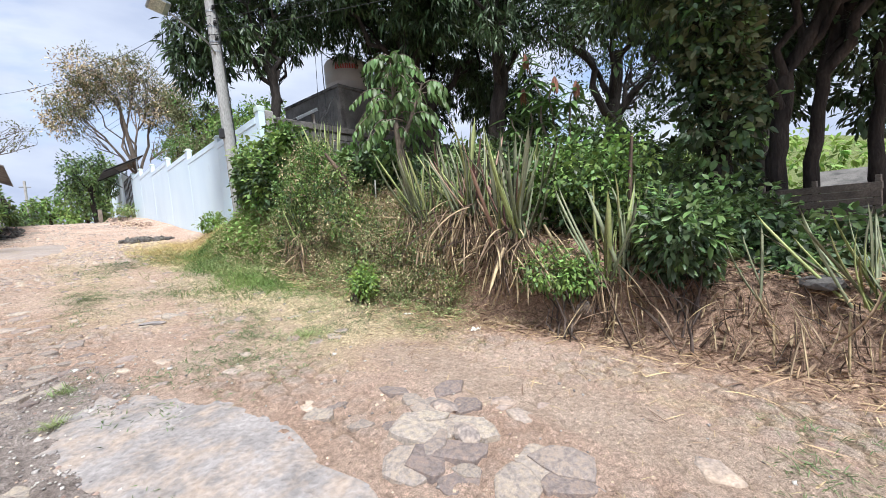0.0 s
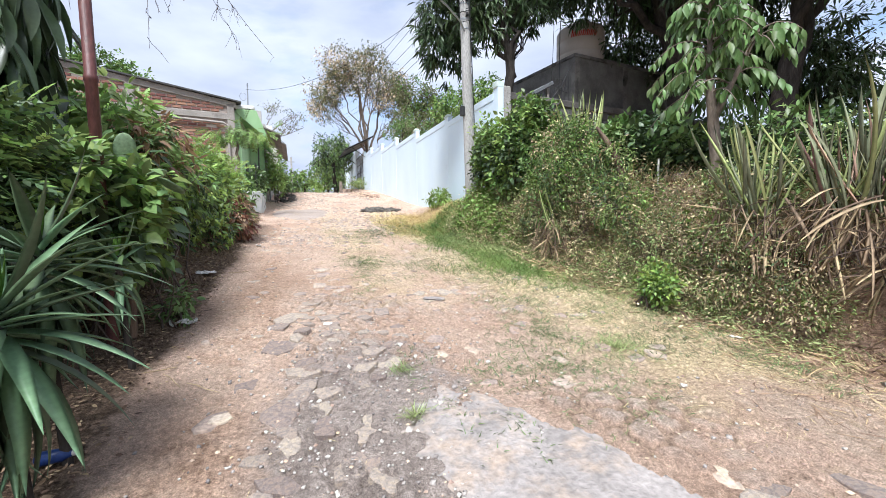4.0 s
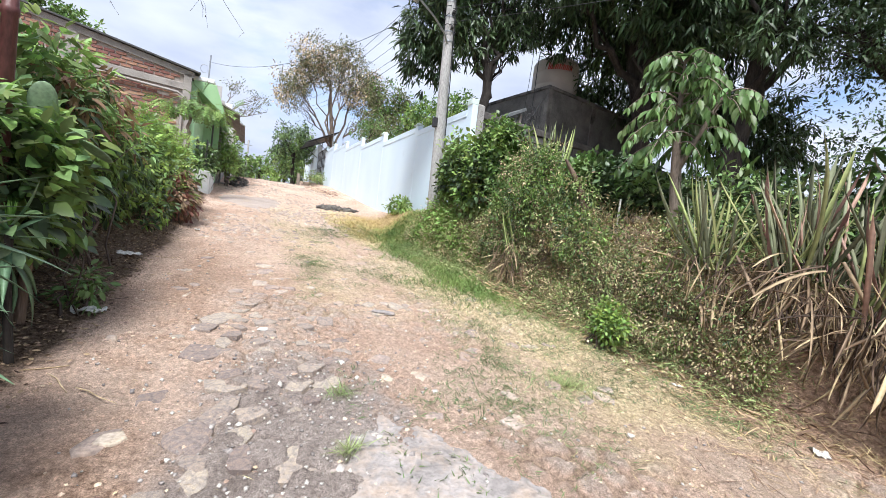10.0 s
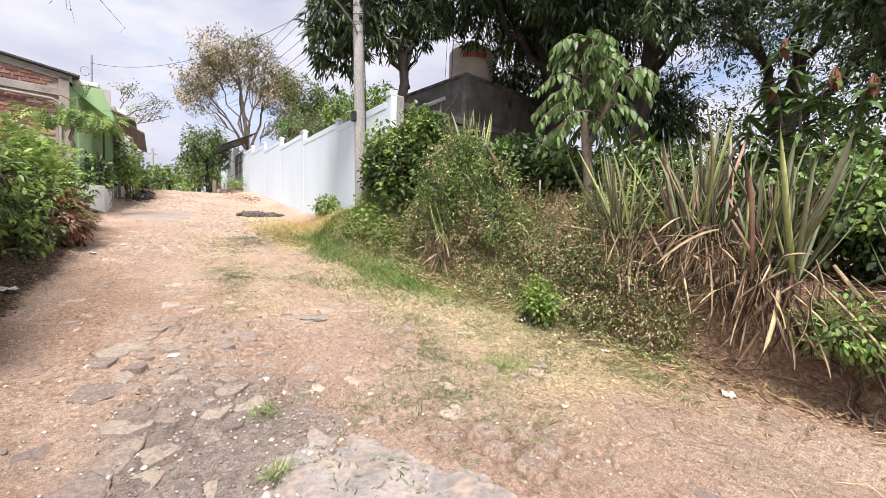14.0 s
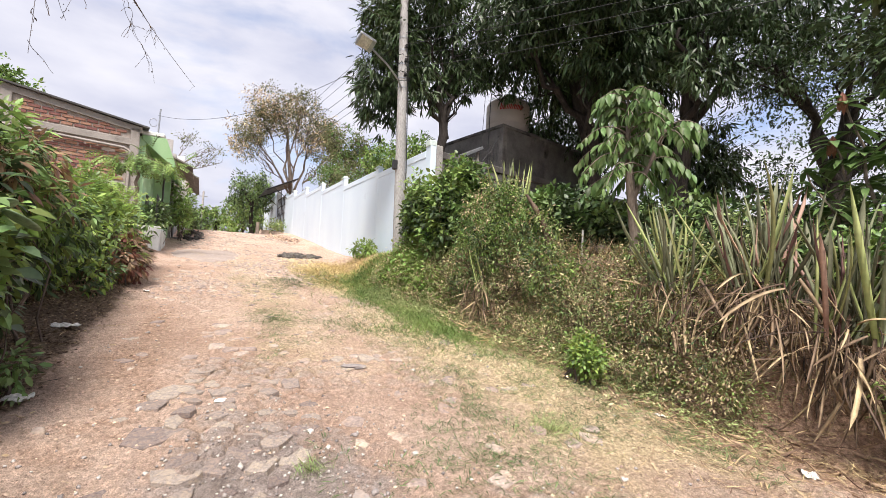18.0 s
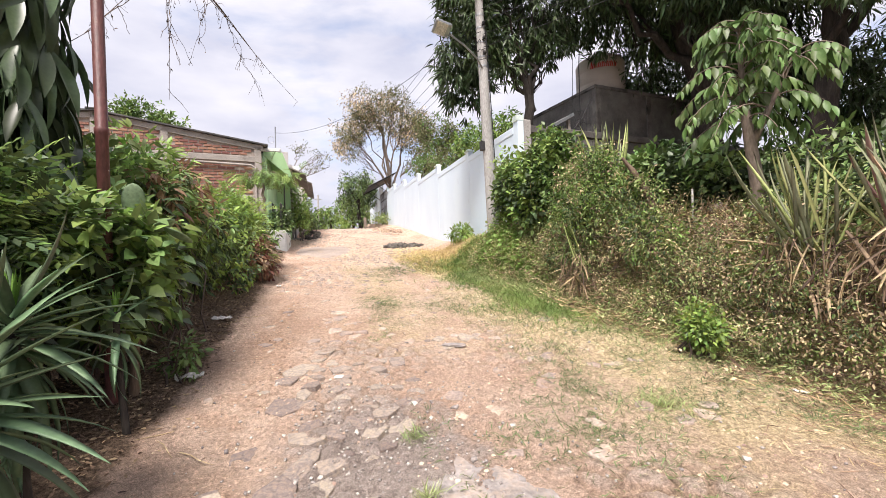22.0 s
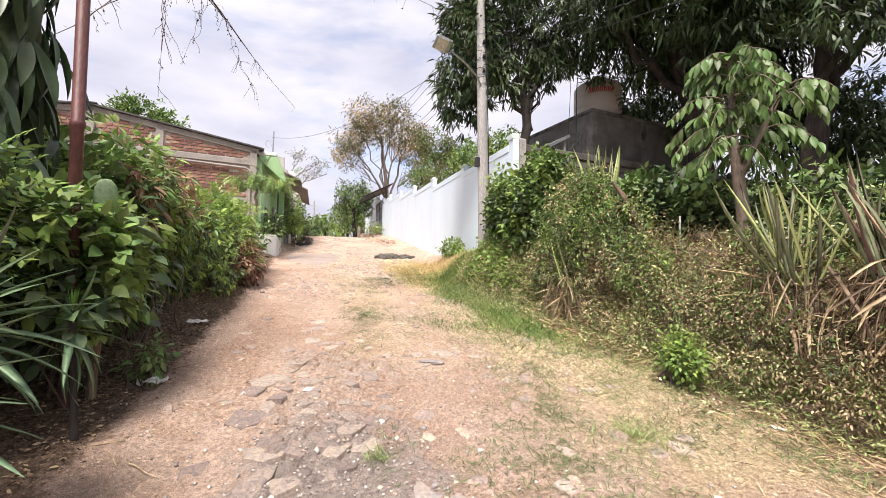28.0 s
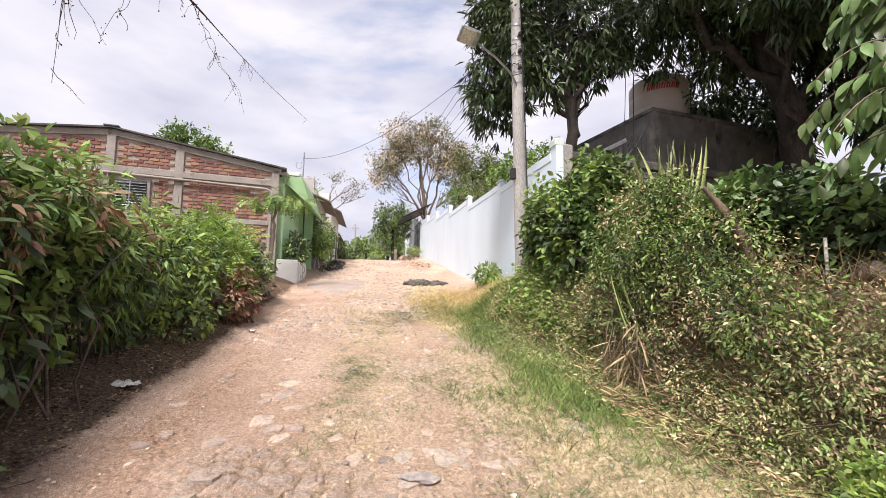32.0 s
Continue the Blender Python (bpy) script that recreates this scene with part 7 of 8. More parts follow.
for k, (x, y, r, h, s) in enumerate(((1.2, 52, 2.2, 4.2, 1), (3.6, 48, 1.8, 5.4, 2), (-1.0, 60, 2.6, 4.4, 3), (5.5, 55, 2.6, 7.0, 4), (-4.0, 62, 3.0, 5.0, 5))):
    z = on_land(x, y)
    tree("distant_tree", (x, y), [(x, y, z, 0.2), (x, y, z + 1.5, 0.16), (x, y, z + 2.6, 0.1)], [(9, (x - r * 0.5, y, z + 3), 0.06), (9, (x + r * 0.5, y, z + 3), 0.06)],
         [((x - r * 0.5, y, z + h * 0.5), (r * 0.7, r * 0.7, h * 0.36)), ((x + r * 0.5, y, z + h * 0.42), (r * 0.7, r * 0.7, h * 0.36)), ((x, y, z + h * 0.75), (r * 0.7, r * 0.7, h * 0.28))],
         "distant light green tree beyond the crest of the lane", 450, 5, 0.36, LEAF, ("far_leaf", "light_leaf"), (0.5, 0.5), 90 + s, twigs=3, group="distant trees")
tree("garden_tree", (-12.0, 34.5), [(-12.0, 34.5, 1.5, 0.4), (-12.0, 34.4, 6.0, 0.3), (-12.0, 34.4, 9.0, 0.18)], [(9, (-13.2, 34.4, 9.6), 0.1), (9, (-10.8, 34.4, 9.6), 0.1)],
     [((-12.0, 34.4, 10.4), (1.7, 1.6, 1.4)), ((-13.2, 34.4, 9.6), (1.3, 1.3, 1.1)), ((-10.6, 34.4, 9.6), (1.4, 1.3, 1.0))],
     "round green tree behind the brick house", 700, 6, 0.3, LEAF, ("far_leaf", "mid_leaf"), (0.6, 0.4), 86, twigs=4)
tree("bare_tree", (-2.4, 36.0), [(-2.4, 36.0, 1.5, 0.16), (-2.3, 36.0, 5.5, 0.12), (-1.9, 36.0, 7.2, 0.08)],
     [(9, (-3.9, 36.0, 8.2), 0.05), (9, (-1.4, 36.0, 9.2), 0.05), (10, (0.4, 36.0, 8.4), 0.05), (8, (0.9, 36.0, 7.4), 0.045), (8, (-3.2, 36.0, 7.0), 0.04)],
     [((-3.6, 36.0, 8.2), (0.7, 0.6, 0.5)), ((-1.4, 36.0, 8.8), (1.1, 0.8, 0.5)), ((0.3, 36.0, 8.2), (0.9, 0.7, 0.6)), ((-0.6, 36.0, 7.4), (1.2, 0.7, 0.5))],
     "nearly bare tree with thin branches behind the green house", 240, 3, 0.16, LEAF, ("olive_leaf",), (1.0,), 87, "bark_pale", twigs=12, spread=0.3, shell=0.0)
tree("papaya_like_tree", (-1.9, 15.6), [(-1.9, 15.6, 0.0, 0.06), (-1.88, 15.6, 1.6, 0.05), (-1.86, 15.6, 2.75, 0.04)], [(13, (-1.5, 15.5, 3.0), 0.02), (13, (-2.4, 15.5, 3.0), 0.02), (13, (-1.0, 15.4, 2.9), 0.02)],
     [((-1.25, 15.5, 2.95), (0.42, 0.3, 0.12)), ((-2.3, 15.5, 2.95), (0.4, 0.3, 0.12)), ((-1.8, 15.4, 3.05), (0.4, 0.3, 0.12))],
     "slim small tree with drooping feathery leaves by the planter", 60, 3, 0.34, FEATHER, ("mid_leaf", "light_leaf"), (0.6, 0.4), 88, "bark_pale", twigs=3, droop=0.8)
shrub("potted_shrub", [((-1.5, 17.4, 1.35), (0.35, 0.6, 0.55)), ((-1.45, 18.4, 1.4), (0.3, 0.5, 0.5))], "dark leafy plants in the planter behind the railing", "plant", clumps=300, per=5, size=0.16, mats=("dark_leaf", "mid_leaf"), stems=6, seed=91)
shrub("potted_shrub", [((-0.9, 21.6, 2.2), (0.5, 0.9, 1.0)), ((-0.8, 20.6, 1.9), (0.4, 0.6, 0.6))], "yellow-green shrub leaning out beside the grey house", "shrub", clumps=380, per=5, size=0.18, mats=("light_leaf", "mid_leaf"), stems=8, seed=92)
shrub("bush", [((4.6, 31.6, 2.5), (0.5, 1.2, 0.35)), ((4.4, 33.6, 2.6), (0.5, 0.9, 0.3))], "low weeds along the wall before the gate", "bush", clumps=160, per=5, size=0.16, mats=("weed", "mid_leaf"), stems=5, seed=93)
shrub("bush", [((-0.4, 38.0, 2.4), (0.6, 1.6, 0.7)), ((-0.8, 33.5, 2.6), (0.4, 0.7, 0.6))], "dark palm-like shrubs beside the far houses", "bush", clumps=220, per=5, size=0.35, mats=("mid_leaf", "dark_leaf"), stems=5, seed=94, template=LEAF_LONG)


# ---- far hut and plank fence on the plateau ----
def plank_shed():
    s = thing("plank_fence", "dark weathered plank shed wall under the trees", "fence", at=(8.9, -1.2, on_land(8.9, -1.2, -0.1)))
    r = random.Random(3)
    for k in range(8):
        box("plank", (-0.015, 0.015, -0.75, 0.75, 0.02 + k * 0.11, 0.12 + k * 0.11), M["plank"], s, 0.004, "", pose(0, 0, 0, r.uniform(-0.5, 0.5), 0, -22))
    for y in (-0.7, 0.0, 0.7):
        box("stake", (0.015, 0.06, y - 0.03, y + 0.03, -0.1, 0.98), M["plank"], s, 0.005, "", pose(0, 0, 0, 0, 0, -22))
    h = thing("far_hut", "small grey hut with a tiled roof behind the trees", "hut", at=(17.5, -2.4, on_land(17.5, -2.4, -0.1)))
    box("wall", (-1.2, 1.2, -1.5, 1.5, 0, 1.0), M["grey_wall"], h, 0.01)
    bm = bmesh.new()
    vs = [bm.verts.new(v) for v in ((-1.5, -1.8, 1.0), (1.5, -1.8, 1.0), (-1.5, 1.8, 1.0), (1.5, 1.8, 1.0), (0, -1.8, 1.55), (0, 1.8, 1.55))]
    bmesh.ops.convex_hull(bm, input=vs)
    part("roof", bm, M["beam"], h)


plank_shed()
shrub("thicket", [((26.0, -4.0, 0.6), (2.5, 2.5, 1.6)), ((27.0, 0.5, 0.9), (2.5, 2.5, 1.8)), ((25.0, -8.0, 0.5), (2.5, 2.5, 1.6)), ((28.0, 5.0, 1.2), (2.5, 2.5, 1.8))], "sunlit yellow-green thicket beyond the shaded trees", "thicket", clumps=900, per=5, size=0.4, mats=("light_leaf", "bright_leaf"), share=(0.5, 0.5), stems=4, seed=66)


# ---- loose cover on the ground ----
def pick(rng, n, x0, x1, y0, y1, which):
    """Points in a rectangle kept by a zone's weight."""
    x, y = rng.uniform(x0, x1, n), rng.uniform(y0, y1, n)
    w = which(x, y)
    k = rng.random(n) < w
    return x[k], y[k]


def flat_dirs(rng, n, rise):
    a = rng.uniform(0, 6.283, n)
    return np.stack([np.cos(a), np.sin(a), rise], -1)


def cover(name, rng, x, y, size, template, material, rise, label, dz=0.0, up=(0, 0, 1), twist=0.3):
    pos = np.stack([x, y, land(x, y) + relief(x, y) + dz], -1)
    V, F = scatter(template, pos, flat_dirs(rng, len(x), rise), up, size, rng, twist)
    return tagged(build(name, V, F, material), label, name.replace("_", " "), kind="stuff")


rg = np.random.default_rng(101)
STRAW = blade(0.032, 3, 0.2, 0.0, 0.3)
x, y = pick(rg, 150000, -0.5, 4.6, -2.5, 17, lambda x, y: np.clip(zone(x, y)[0] * (0.75 + 0.5 * waves(x, y, 6, 35)), 0, 1))
cover("dry_straw", rg, x, y, rg.uniform(0.025, 0.1, len(x)), STRAW, M["straw"], rg.uniform(0.0, 0.5, len(x)), "flattened dry straw over the lane verge", 0.004)
x, y = pick(rg, 80000, -0.8, 3.9, -2.5, 15, lambda x, y: np.clip(0.35 - 0.2 * (y < 1.2) + 0.6 * waves(x, y, 2.2, 31), 0, 1) * (1 - 0.85 * zone(x, y)[6]))
cover("dry_straw", rg, x, y, rg.uniform(0.02, 0.075, len(x)), STRAW, M["litter"], rg.uniform(0.0, 0.3, len(x)), "scattered brown straw bits between the stones", 0.004)
x, y = pick(rg, 130000, 2.0, 5.2, 4.0, 13.5, lambda x, y: np.clip(zone(x, y)[4] * (0.9 + 1.0 * waves(x, y, 3, 36)), 0, 1))
cover("green_grass", rg, x, y, rg.uniform(0.06, 0.22, len(x)), GRASS, M["grass"], rg.uniform(0.5, 2.2, len(x)), "fresh green grass at the foot of the bank")
x, y = pick(rg, 42000, 2.2, 5.2, 9.0, 17.0, lambda x, y: np.clip(zone(x, y)[5] * (0.7 + 0.8 * waves(x, y, 3.2, 38)), 0, 1))
cover("golden_grass", rg, x, y, rg.uniform(0.06, 0.19, len(x)), GRASS, M["gold_grass"], rg.uniform(0.2, 1.6, len(x)), "dry golden grass below the white wall")
# low grass tufts on the lane
tx, ty = pick(rg, 16000, 0.3, 4.0, -2.2, 14, lambda x, y: np.clip(soft_step((x - 0.5 - 0.3 * waves(x, y, 2, 32)) / 0.7) * (0.12 + 0.3 * zone(x, y)[0] + 1.2 * waves(x, y, 1.6, 33) + 0.4 * waves(x, y, 5, 34)), 0, 1))
n = 16
x = np.repeat(tx, n) + rg.normal(0, 0.06, len(tx) * n)
y = np.repeat(ty, n) + rg.normal(0, 0.06, len(tx) * n)
cover("grass_tufts", rg, x, y, rg.uniform(0.03, 0.085, len(x)), blade(0.11, 2, 0.35, 0.0, 0.3), M["lane_grass"], rg.uniform(0.2, 1.2, len(x)), "sparse low green tufts growing through the straw")
for k, (gx, gy, gr) in enumerate(((2.64, 2.7, 0.2), (0.55, 2.2, 0.06), (0.62, 2.78, 0.06))):
    n = int(380 * (gr / 0.17) ** 2) + 60
    a, q = rg.uniform(0, 6.28, n), gr * np.abs(rg.normal(0, 0.75, n))
    x, y = gx + np.cos(a) * q * 1.3, gy + np.sin(a) * q
    o = cover("grass_tuft", rg, x, y, rg.uniform(0.05, 0.14, n), GRASS, M["weed"], rg.uniform(0.4, 1.6, n), "low spreading green grass tuft in the straw")
    tagged(o, "low spreading grey-green grass tuft in the straw", "grass tuft", kind="stuff")
# thin grass where the lane meets the bank
x, y = pick(rg, 130000, 2.2, 4.7, 1.6, 12, lambda x, y: np.clip((0.35 + 0.65 * soft_step((y - 2.2) / 1.5)) * np.exp(-((x - toe_x(y) + 0.2) / 0.55) ** 2) * (0.4 + 0.75 * waves(x, y, 2.6, 37)), 0, 1))
cover("verge_grass", rg, x, y, rg.uniform(0.03, 0.12, len(x)), GRASS, M["weed"], rg.uniform(0.2, 1.4, len(x)), "thin mixed green and dry grass along the verge")
# litter
x, y = pick(rg, 32000, -2.2, -0.3, 0.2, 15, lambda x, y: np.clip(zone(x, y)[2] * 0.8, 0, 1))
cover("leaf_litter", rg, x, y, rg.uniform(0.014, 0.048, len(x)), LEAF, M["litter"], rg.uniform(-0.05, 0.5, len(x)), "brown dead leaves along the hedge foot", 0.01, twist=0.6)
x, y = pick(rg, 13000, 3.4, 6.2, -3.0, 9.5, lambda x, y: np.clip(soft_step((x - toe_x(y) + 0.35) / 0.4) * soft_step((toe_x(y) + 1.9 - x) / 0.8), 0, 1))
cover("leaf_litter", rg, x, y, rg.uniform(0.05, 0.2, len(x)), blade(0.14, 3, 0.2, 0.1), M["litter"], rg.uniform(-0.2, 0.7, len(x)), "brown dead leaves and straps on the bank", 0.015, twist=0.7)
x, y = pick(rg, 14000, 3.2, 5.8, -2.6, 8.6, lambda x, y: np.clip(np.exp(-((x - toe_x(y) - 0.2) / 0.55) ** 2) * (0.35 + 0.65 * (y < 3.4)), 0, 1))
cover("dead_straps", rg, x, y, rg.uniform(0.05, 0.22, len(x)), strap(0.06, 4, 0.2, 0.2, 0.9), M["fallen_leaf"], rg.uniform(-0.25, 0.45, len(x)), "fallen dry strap leaves covering the bank foot", 0.02, twist=0.8)
px_, py_ = rg.normal(4.15, 0.2, 2600), rg.normal(5.4, 0.55, 2600)
cover("dead_straps", rg, px_, py_, rg.uniform(0.05, 0.2, 2600), strap(0.1, 4, 0.2, 0.2, 0.9), M["fallen_leaf"], rg.uniform(-0.1, 0.6, 2600), "heap of pinkish dry strap leaves at the bank foot", rg.uniform(0.01, 0.1, 2600), twist=0.8)
x, y = pick(rg, 7000, 1.2, 5.2, -2.6, 3.2, lambda x, y: np.clip(np.exp(-((x - toe_x(y) + 0.75) / 0.6) ** 2) * (0.6 + 0.9 * waves(x, y, 2.3, 45)), 0, 1))
cover("straw_streaks", rg, x, y, rg.uniform(0.06, 0.26, len(x)), blade(0.035, 3, 0.06, 0.05, 0.3), M["fallen_leaf"], rg.uniform(-0.02, 0.12, len(x)), "long dry straw strips trodden into the dirt", 0.006)
# weeds over the bank
wx, wy = pick(rg, 7000, 3.5, 5.9, 2.4, 10.4, lambda x, y: np.clip(soft_step((x - toe_x(y) - 0.12) / 0.5) * soft_step((toe_x(y) + 1.25 - x) / 0.5) * (0.4 + 0.9 * waves(x, y, 1.9, 41)), 0.01, 1))
n = 20
h = np.repeat(rg.uniform(0.06, 0.62, len(wx)), n) * rg.uniform(0.25, 1.0, len(wx) * n)
x, y = np.repeat(wx, n) + rg.normal(0, 0.06, len(h)), np.repeat(wy, n) + rg.normal(0, 0.06, len(h))
dry = rg.random(len(h)) < np.clip(0.75 - 0.45 * (x - toe_x(y)) + 0.3 * waves(x, y, 2.4, 44), 0.15, 0.9)
for s, m, text in ((~dry, "weed", "dusty low green weeds covering the bank"), (dry, "dry_leaf", "dry brownish weeds covering the bank")):
    cover("bank_weeds", rg, x[s], y[s], rg.uniform(0.025, 0.06, s.sum()), LEAF_CHEAP, M[m], rg.uniform(-0.5, 0.8, s.sum()), text, h[s], twist=0.6)
k = (waves(wx, wy, 2.0, 43) > 0.22) & (wx > toe_x(wy) + 0.35)
n = 14
h2 = np.repeat(rg.uniform(0.1, 0.6, k.sum()), n) * rg.uniform(0.3, 1.0, k.sum() * n)
cover("bank_creepers", rg, np.repeat(wx[k], n) + rg.normal(0, 0.07, len(h2)), np.repeat(wy[k], n) + rg.normal(0, 0.07, len(h2)), rg.uniform(0.05, 0.11, len(h2)), LEAF_WIDE, M["light_leaf"], rg.uniform(-0.8, 0.4, len(h2)), "green creepers in patches over the bank", h2, twist=0.6)
wx, wy = pick(rg, 9000, 3.6, 5.6, 2.0, 9.5, lambda x, y: np.clip(soft_step((x - toe_x(y)) / 0.4) * (0.6 - 0.5 * waves(x, y, 1.9, 41)), 0, 1))
cover("dry_stalks", rg, wx, wy, rg.uniform(0.15, 0.5, len(wx)), blade(0.026, 3, 0.5, 0.0, 0.3), M["drystem"], rg.uniform(0.5, 3.0, len(wx)), "dry bent stalks standing in the bank weeds")
wx, wy = pick(rg, 7500, 3.0, 5.0, 1.8, 9.5, lambda x, y: np.exp(-((x - toe_x(y) - 0.22) / 0.34) ** 2) * np.clip(0.7 + 0.6 * waves(x, y, 2.1, 46), 0, 1))
n = 26
x, y = np.repeat(wx, n) + rg.normal(0, 0.07, len(wx) * n), np.repeat(wy, n) + rg.normal(0, 0.07, len(wx) * n)
h = rg.uniform(0.0, 0.14, len(x))
cover("verge_weeds", rg, x, y, rg.uniform(0.025, 0.06, len(x)), LEAF_LONG, M["weed"], rg.uniform(0.0, 1.2, len(x)), "low grey-green weeds where bank meets lane", h, twist=0.6)


x, y = pick(rg, 110000, 3.0, 5.4, 1.0, 9.0, lambda x, y: 0.8 * np.exp(-((x - toe_x(y) - 0.3) / 0.45) ** 2) * np.clip(0.55 + 0.7 * waves(x, y, 2.4, 47), 0, 1))
cover("bank_straw", rg, x, y, rg.uniform(0.04, 0.15, len(x)), STRAW, M["straw"], rg.uniform(-0.2, 0.9, len(x)), "pale dry straw caught in the foot of the bank", rg.uniform(0.0, 0.07, len(x)), twist=0.7)


# soil clods and debris over the lane
dx, dy = pick(rg, 18000, -1.2, 4.4, -2.6, 16, lambda x, y: np.clip(0.4 + 0.6 * waves(x, y, 3.1, 51), 0.05, 1) * (1 - 0.8 * zone(x, y)[6]))
clod = np.array([[0.5, 0, 0], [0, 0.5, 0.02], [-0.5, 0, 0], [0, -0.5, 0], [0.05, 0, 0.32]])
cover("soil_crumbs", rg, dx, dy, rg.uniform(0.006, 0.03, len(dx)) * rg.uniform(0.5, 1.6, len(dx)), (clod, np.array([[0, 1, 4], [1, 2, 4], [2, 3, 4], [3, 0, 4]])), M["crumb"], rg.uniform(-0.1, 0.1, len(dx)), "loose crumbs of tan earth on the lane", 0.002, twist=0.2)


dx, dy = pick(rg, 9000, -0.9, 4.0, 9.0, 34, lambda x, y: np.clip(0.25 + 0.9 * waves(x, y, 1.3, 52) + 0.35 * waves(x, y, 4.2, 53), 0.02, 1))
chip = np.array([[0.5, 0.1, -0.1], [0.1, 0.45, -0.1], [-0.5, 0.05, -0.1], [-0.1, -0.4, -0.1], [0.3, 0.05, 0.12], [0.05, 0.27, 0.1], [-0.3, 0.0, 0.13], [0, -0.25, 0.1]])
chip_f = np.array([[0, 1, 5], [0, 5, 4], [1, 2, 6], [1, 6, 5], [2, 3, 7], [2, 7, 6], [3, 0, 4], [3, 4, 7], [4, 5, 6], [4, 6, 7]])
cover("stone_chips", rg, dx, dy, rg.uniform(0.04, 0.2, len(dx)), (chip, chip_f), M["stone_far"], rg.uniform(-0.06, 0.06, len(dx)), "worn stone chips in the upper lane", 0.002, twist=0.1)


# ---- stones of the lane ----
def stone_mesh(rng):
    """A broken paving slab: an uneven outline of straight edges, a worn rim and a nearly flat top."""
    n = int(rng.integers(5, 8))
    a = (np.arange(n) + rng.uniform(-0.3, 0.3, n)) * 6.283 / n
    r = rng.uniform(0.72, 1.12, n)
    px, py = np.cos(a) * r, np.sin(a) * r * rng.uniform(0.55, 0.95)
    tz = rng.normal(0, 0.05, 2)
    mid = [((px[k] * 0.55 + px[(k + 1) % n] * 0.45) * rng.uniform(0.97, 1.07), (py[k] * 0.55 + py[(k + 1) % n] * 0.45) * rng.uniform(0.97, 1.07)) for k in range(n)]
    xy = [q for k in range(n) for q in ((px[k], py[k]), mid[k])]
    m = len(xy)
    V = []
    for q, z in ((1.0, -0.3), (0.95, 0.02), (0.82, 0.07)):
        V += [[x * q, y * q, z + (tz[0] * x + tz[1] * y) * (z > 0) + (rng.normal(0, 0.01) if z > 0 else 0)] for x, y in xy]
    V.append([0, 0, 0.085])
    F = []
    for k in range(m):
        j = (k + 1) % m
        for b in (0, m):
            F += [[b + k, b + j, b + m + j], [b + k, b + m + j, b + m + k]]
        F.append([2 * m + k, 2 * m + j, 3 * m])
    return np.array(V), np.array(F)


def lane_stones():
    rng = np.random.default_rng(111)
    shapes = [stone_mesh(rng) for _ in range(16)]
    meshes = []
    for V, F in shapes:
        me = bpy.data.meshes.new("stone")
        me.from_pydata(V.tolist(), [], F.tolist())
        me.materials.append(M["stone"])
        meshes.append(me)
    lane = thing("cobbles", "half-buried uneven flat cobbles set in the lane", "cobbles", kind="structure")
    rest = []
    spots = []
    yy = -2.4
    while yy < 16.5:
        step = 0.2 if yy < 5 else 0.24
        xx = -0.95 + rng.uniform(0, 0.2)
        while xx < 3.2:
            spots.append((xx + rng.normal(0, 0.045), yy + rng.normal(0, 0.045)))
            xx += step * rng.uniform(0.85, 1.25)
        yy += step * 0.9
    count = 0
    for x, y in spots:
        band = 0.85 * math.exp(-((x - 0.2) / 0.7) ** 2) * (1.0 if y < 4.4 else 0.4)
        band = max(band, 1.1 * math.exp(-((x - 2.2) / 0.5) ** 2 - ((y - 0.1) / 1.0) ** 2))
        band = max(band, 0.6 * math.exp(-((x - 1.5) / 0.5) ** 2 - ((y - 4.9) / 0.7) ** 2))
        band = max(band, 0.13 if x > -0.7 else 0.05)
        if math.hypot((x - 1.14 - 0.28 * (1.1 - y)) / 0.52, (y - 1.1) / 1.5) < 1.2:
            continue
        if rng.random() > band:
            continue
        s = rng.uniform(0.075, 0.18) * (1.0 if band > 0.45 else 0.85)
        if x > 1.7 and y < 1.1 and band > 0.3:
            s *= 1.3
        sink = rng.uniform(0.0, 0.016) + (0.006 if x > 1.7 and y < 1.1 else 0.0) - (0.0 if band > 0.45 else 0.008)
        z = on_land(x, y) + 0.5 * float(relief(x, y)) + sink
        k = int(rng.integers(16))
        e = Euler((rng.normal(0, 0.05) - 0.0, rng.normal(0, 0.05), rng.uniform(0, 6.28)))
        slope = math.atan((on_land(x, y + 0.2) - on_land(x, y - 0.2)) / 0.4)
        m = Matrix.Translation((x, y, z)) @ Euler((slope, 0, 0)).to_matrix().to_4x4() @ e.to_matrix().to_4x4() @ Matrix.Diagonal((s, s, s * 0.8, 1))
        if y < 5.0 and count < 300 and band > 0.3:
            ob = new("stone", meshes[k])
            ob.parent = lane
            ob.matrix_local = m
            count += 1
        else:
            V, F = shapes[k]
            A = np.array(m)
            rest.append((V @ A[:3, :3].T + A[:3, 3], F))
    V, F = merge(rest)
    build("more_stones", V, F, M["stone_far"], lane)["kind"] = "stuff"


lane_stones()
# gravel
gx, gy = pick(rg, 16000, -1.0, 3.6, -2.4, 9.0, lambda x, y: np.clip(zone(x, y)[3] * 0.8 + 0.03, 0, 1))
cube = np.array([[1, 1, 1], [1, 1, -1], [1, -1, 1], [1, -1, -1], [-1, 1, 1], [-1, 1, -1], [-1, -1, 1], [-1, -1, -1]], float) * 0.5
cube[:, 2] *= 0.7
cube += np.random.default_rng(5).normal(0, 0.13, cube.shape)
ctri = np.array([[0, 1, 3], [0, 3, 2], [4, 6, 7], [4, 7, 5], [0, 4, 5], [0, 5, 1], [2, 3, 7], [2, 7, 6], [0, 2, 6], [0, 6, 4], [1, 5, 7], [1, 7, 3]])
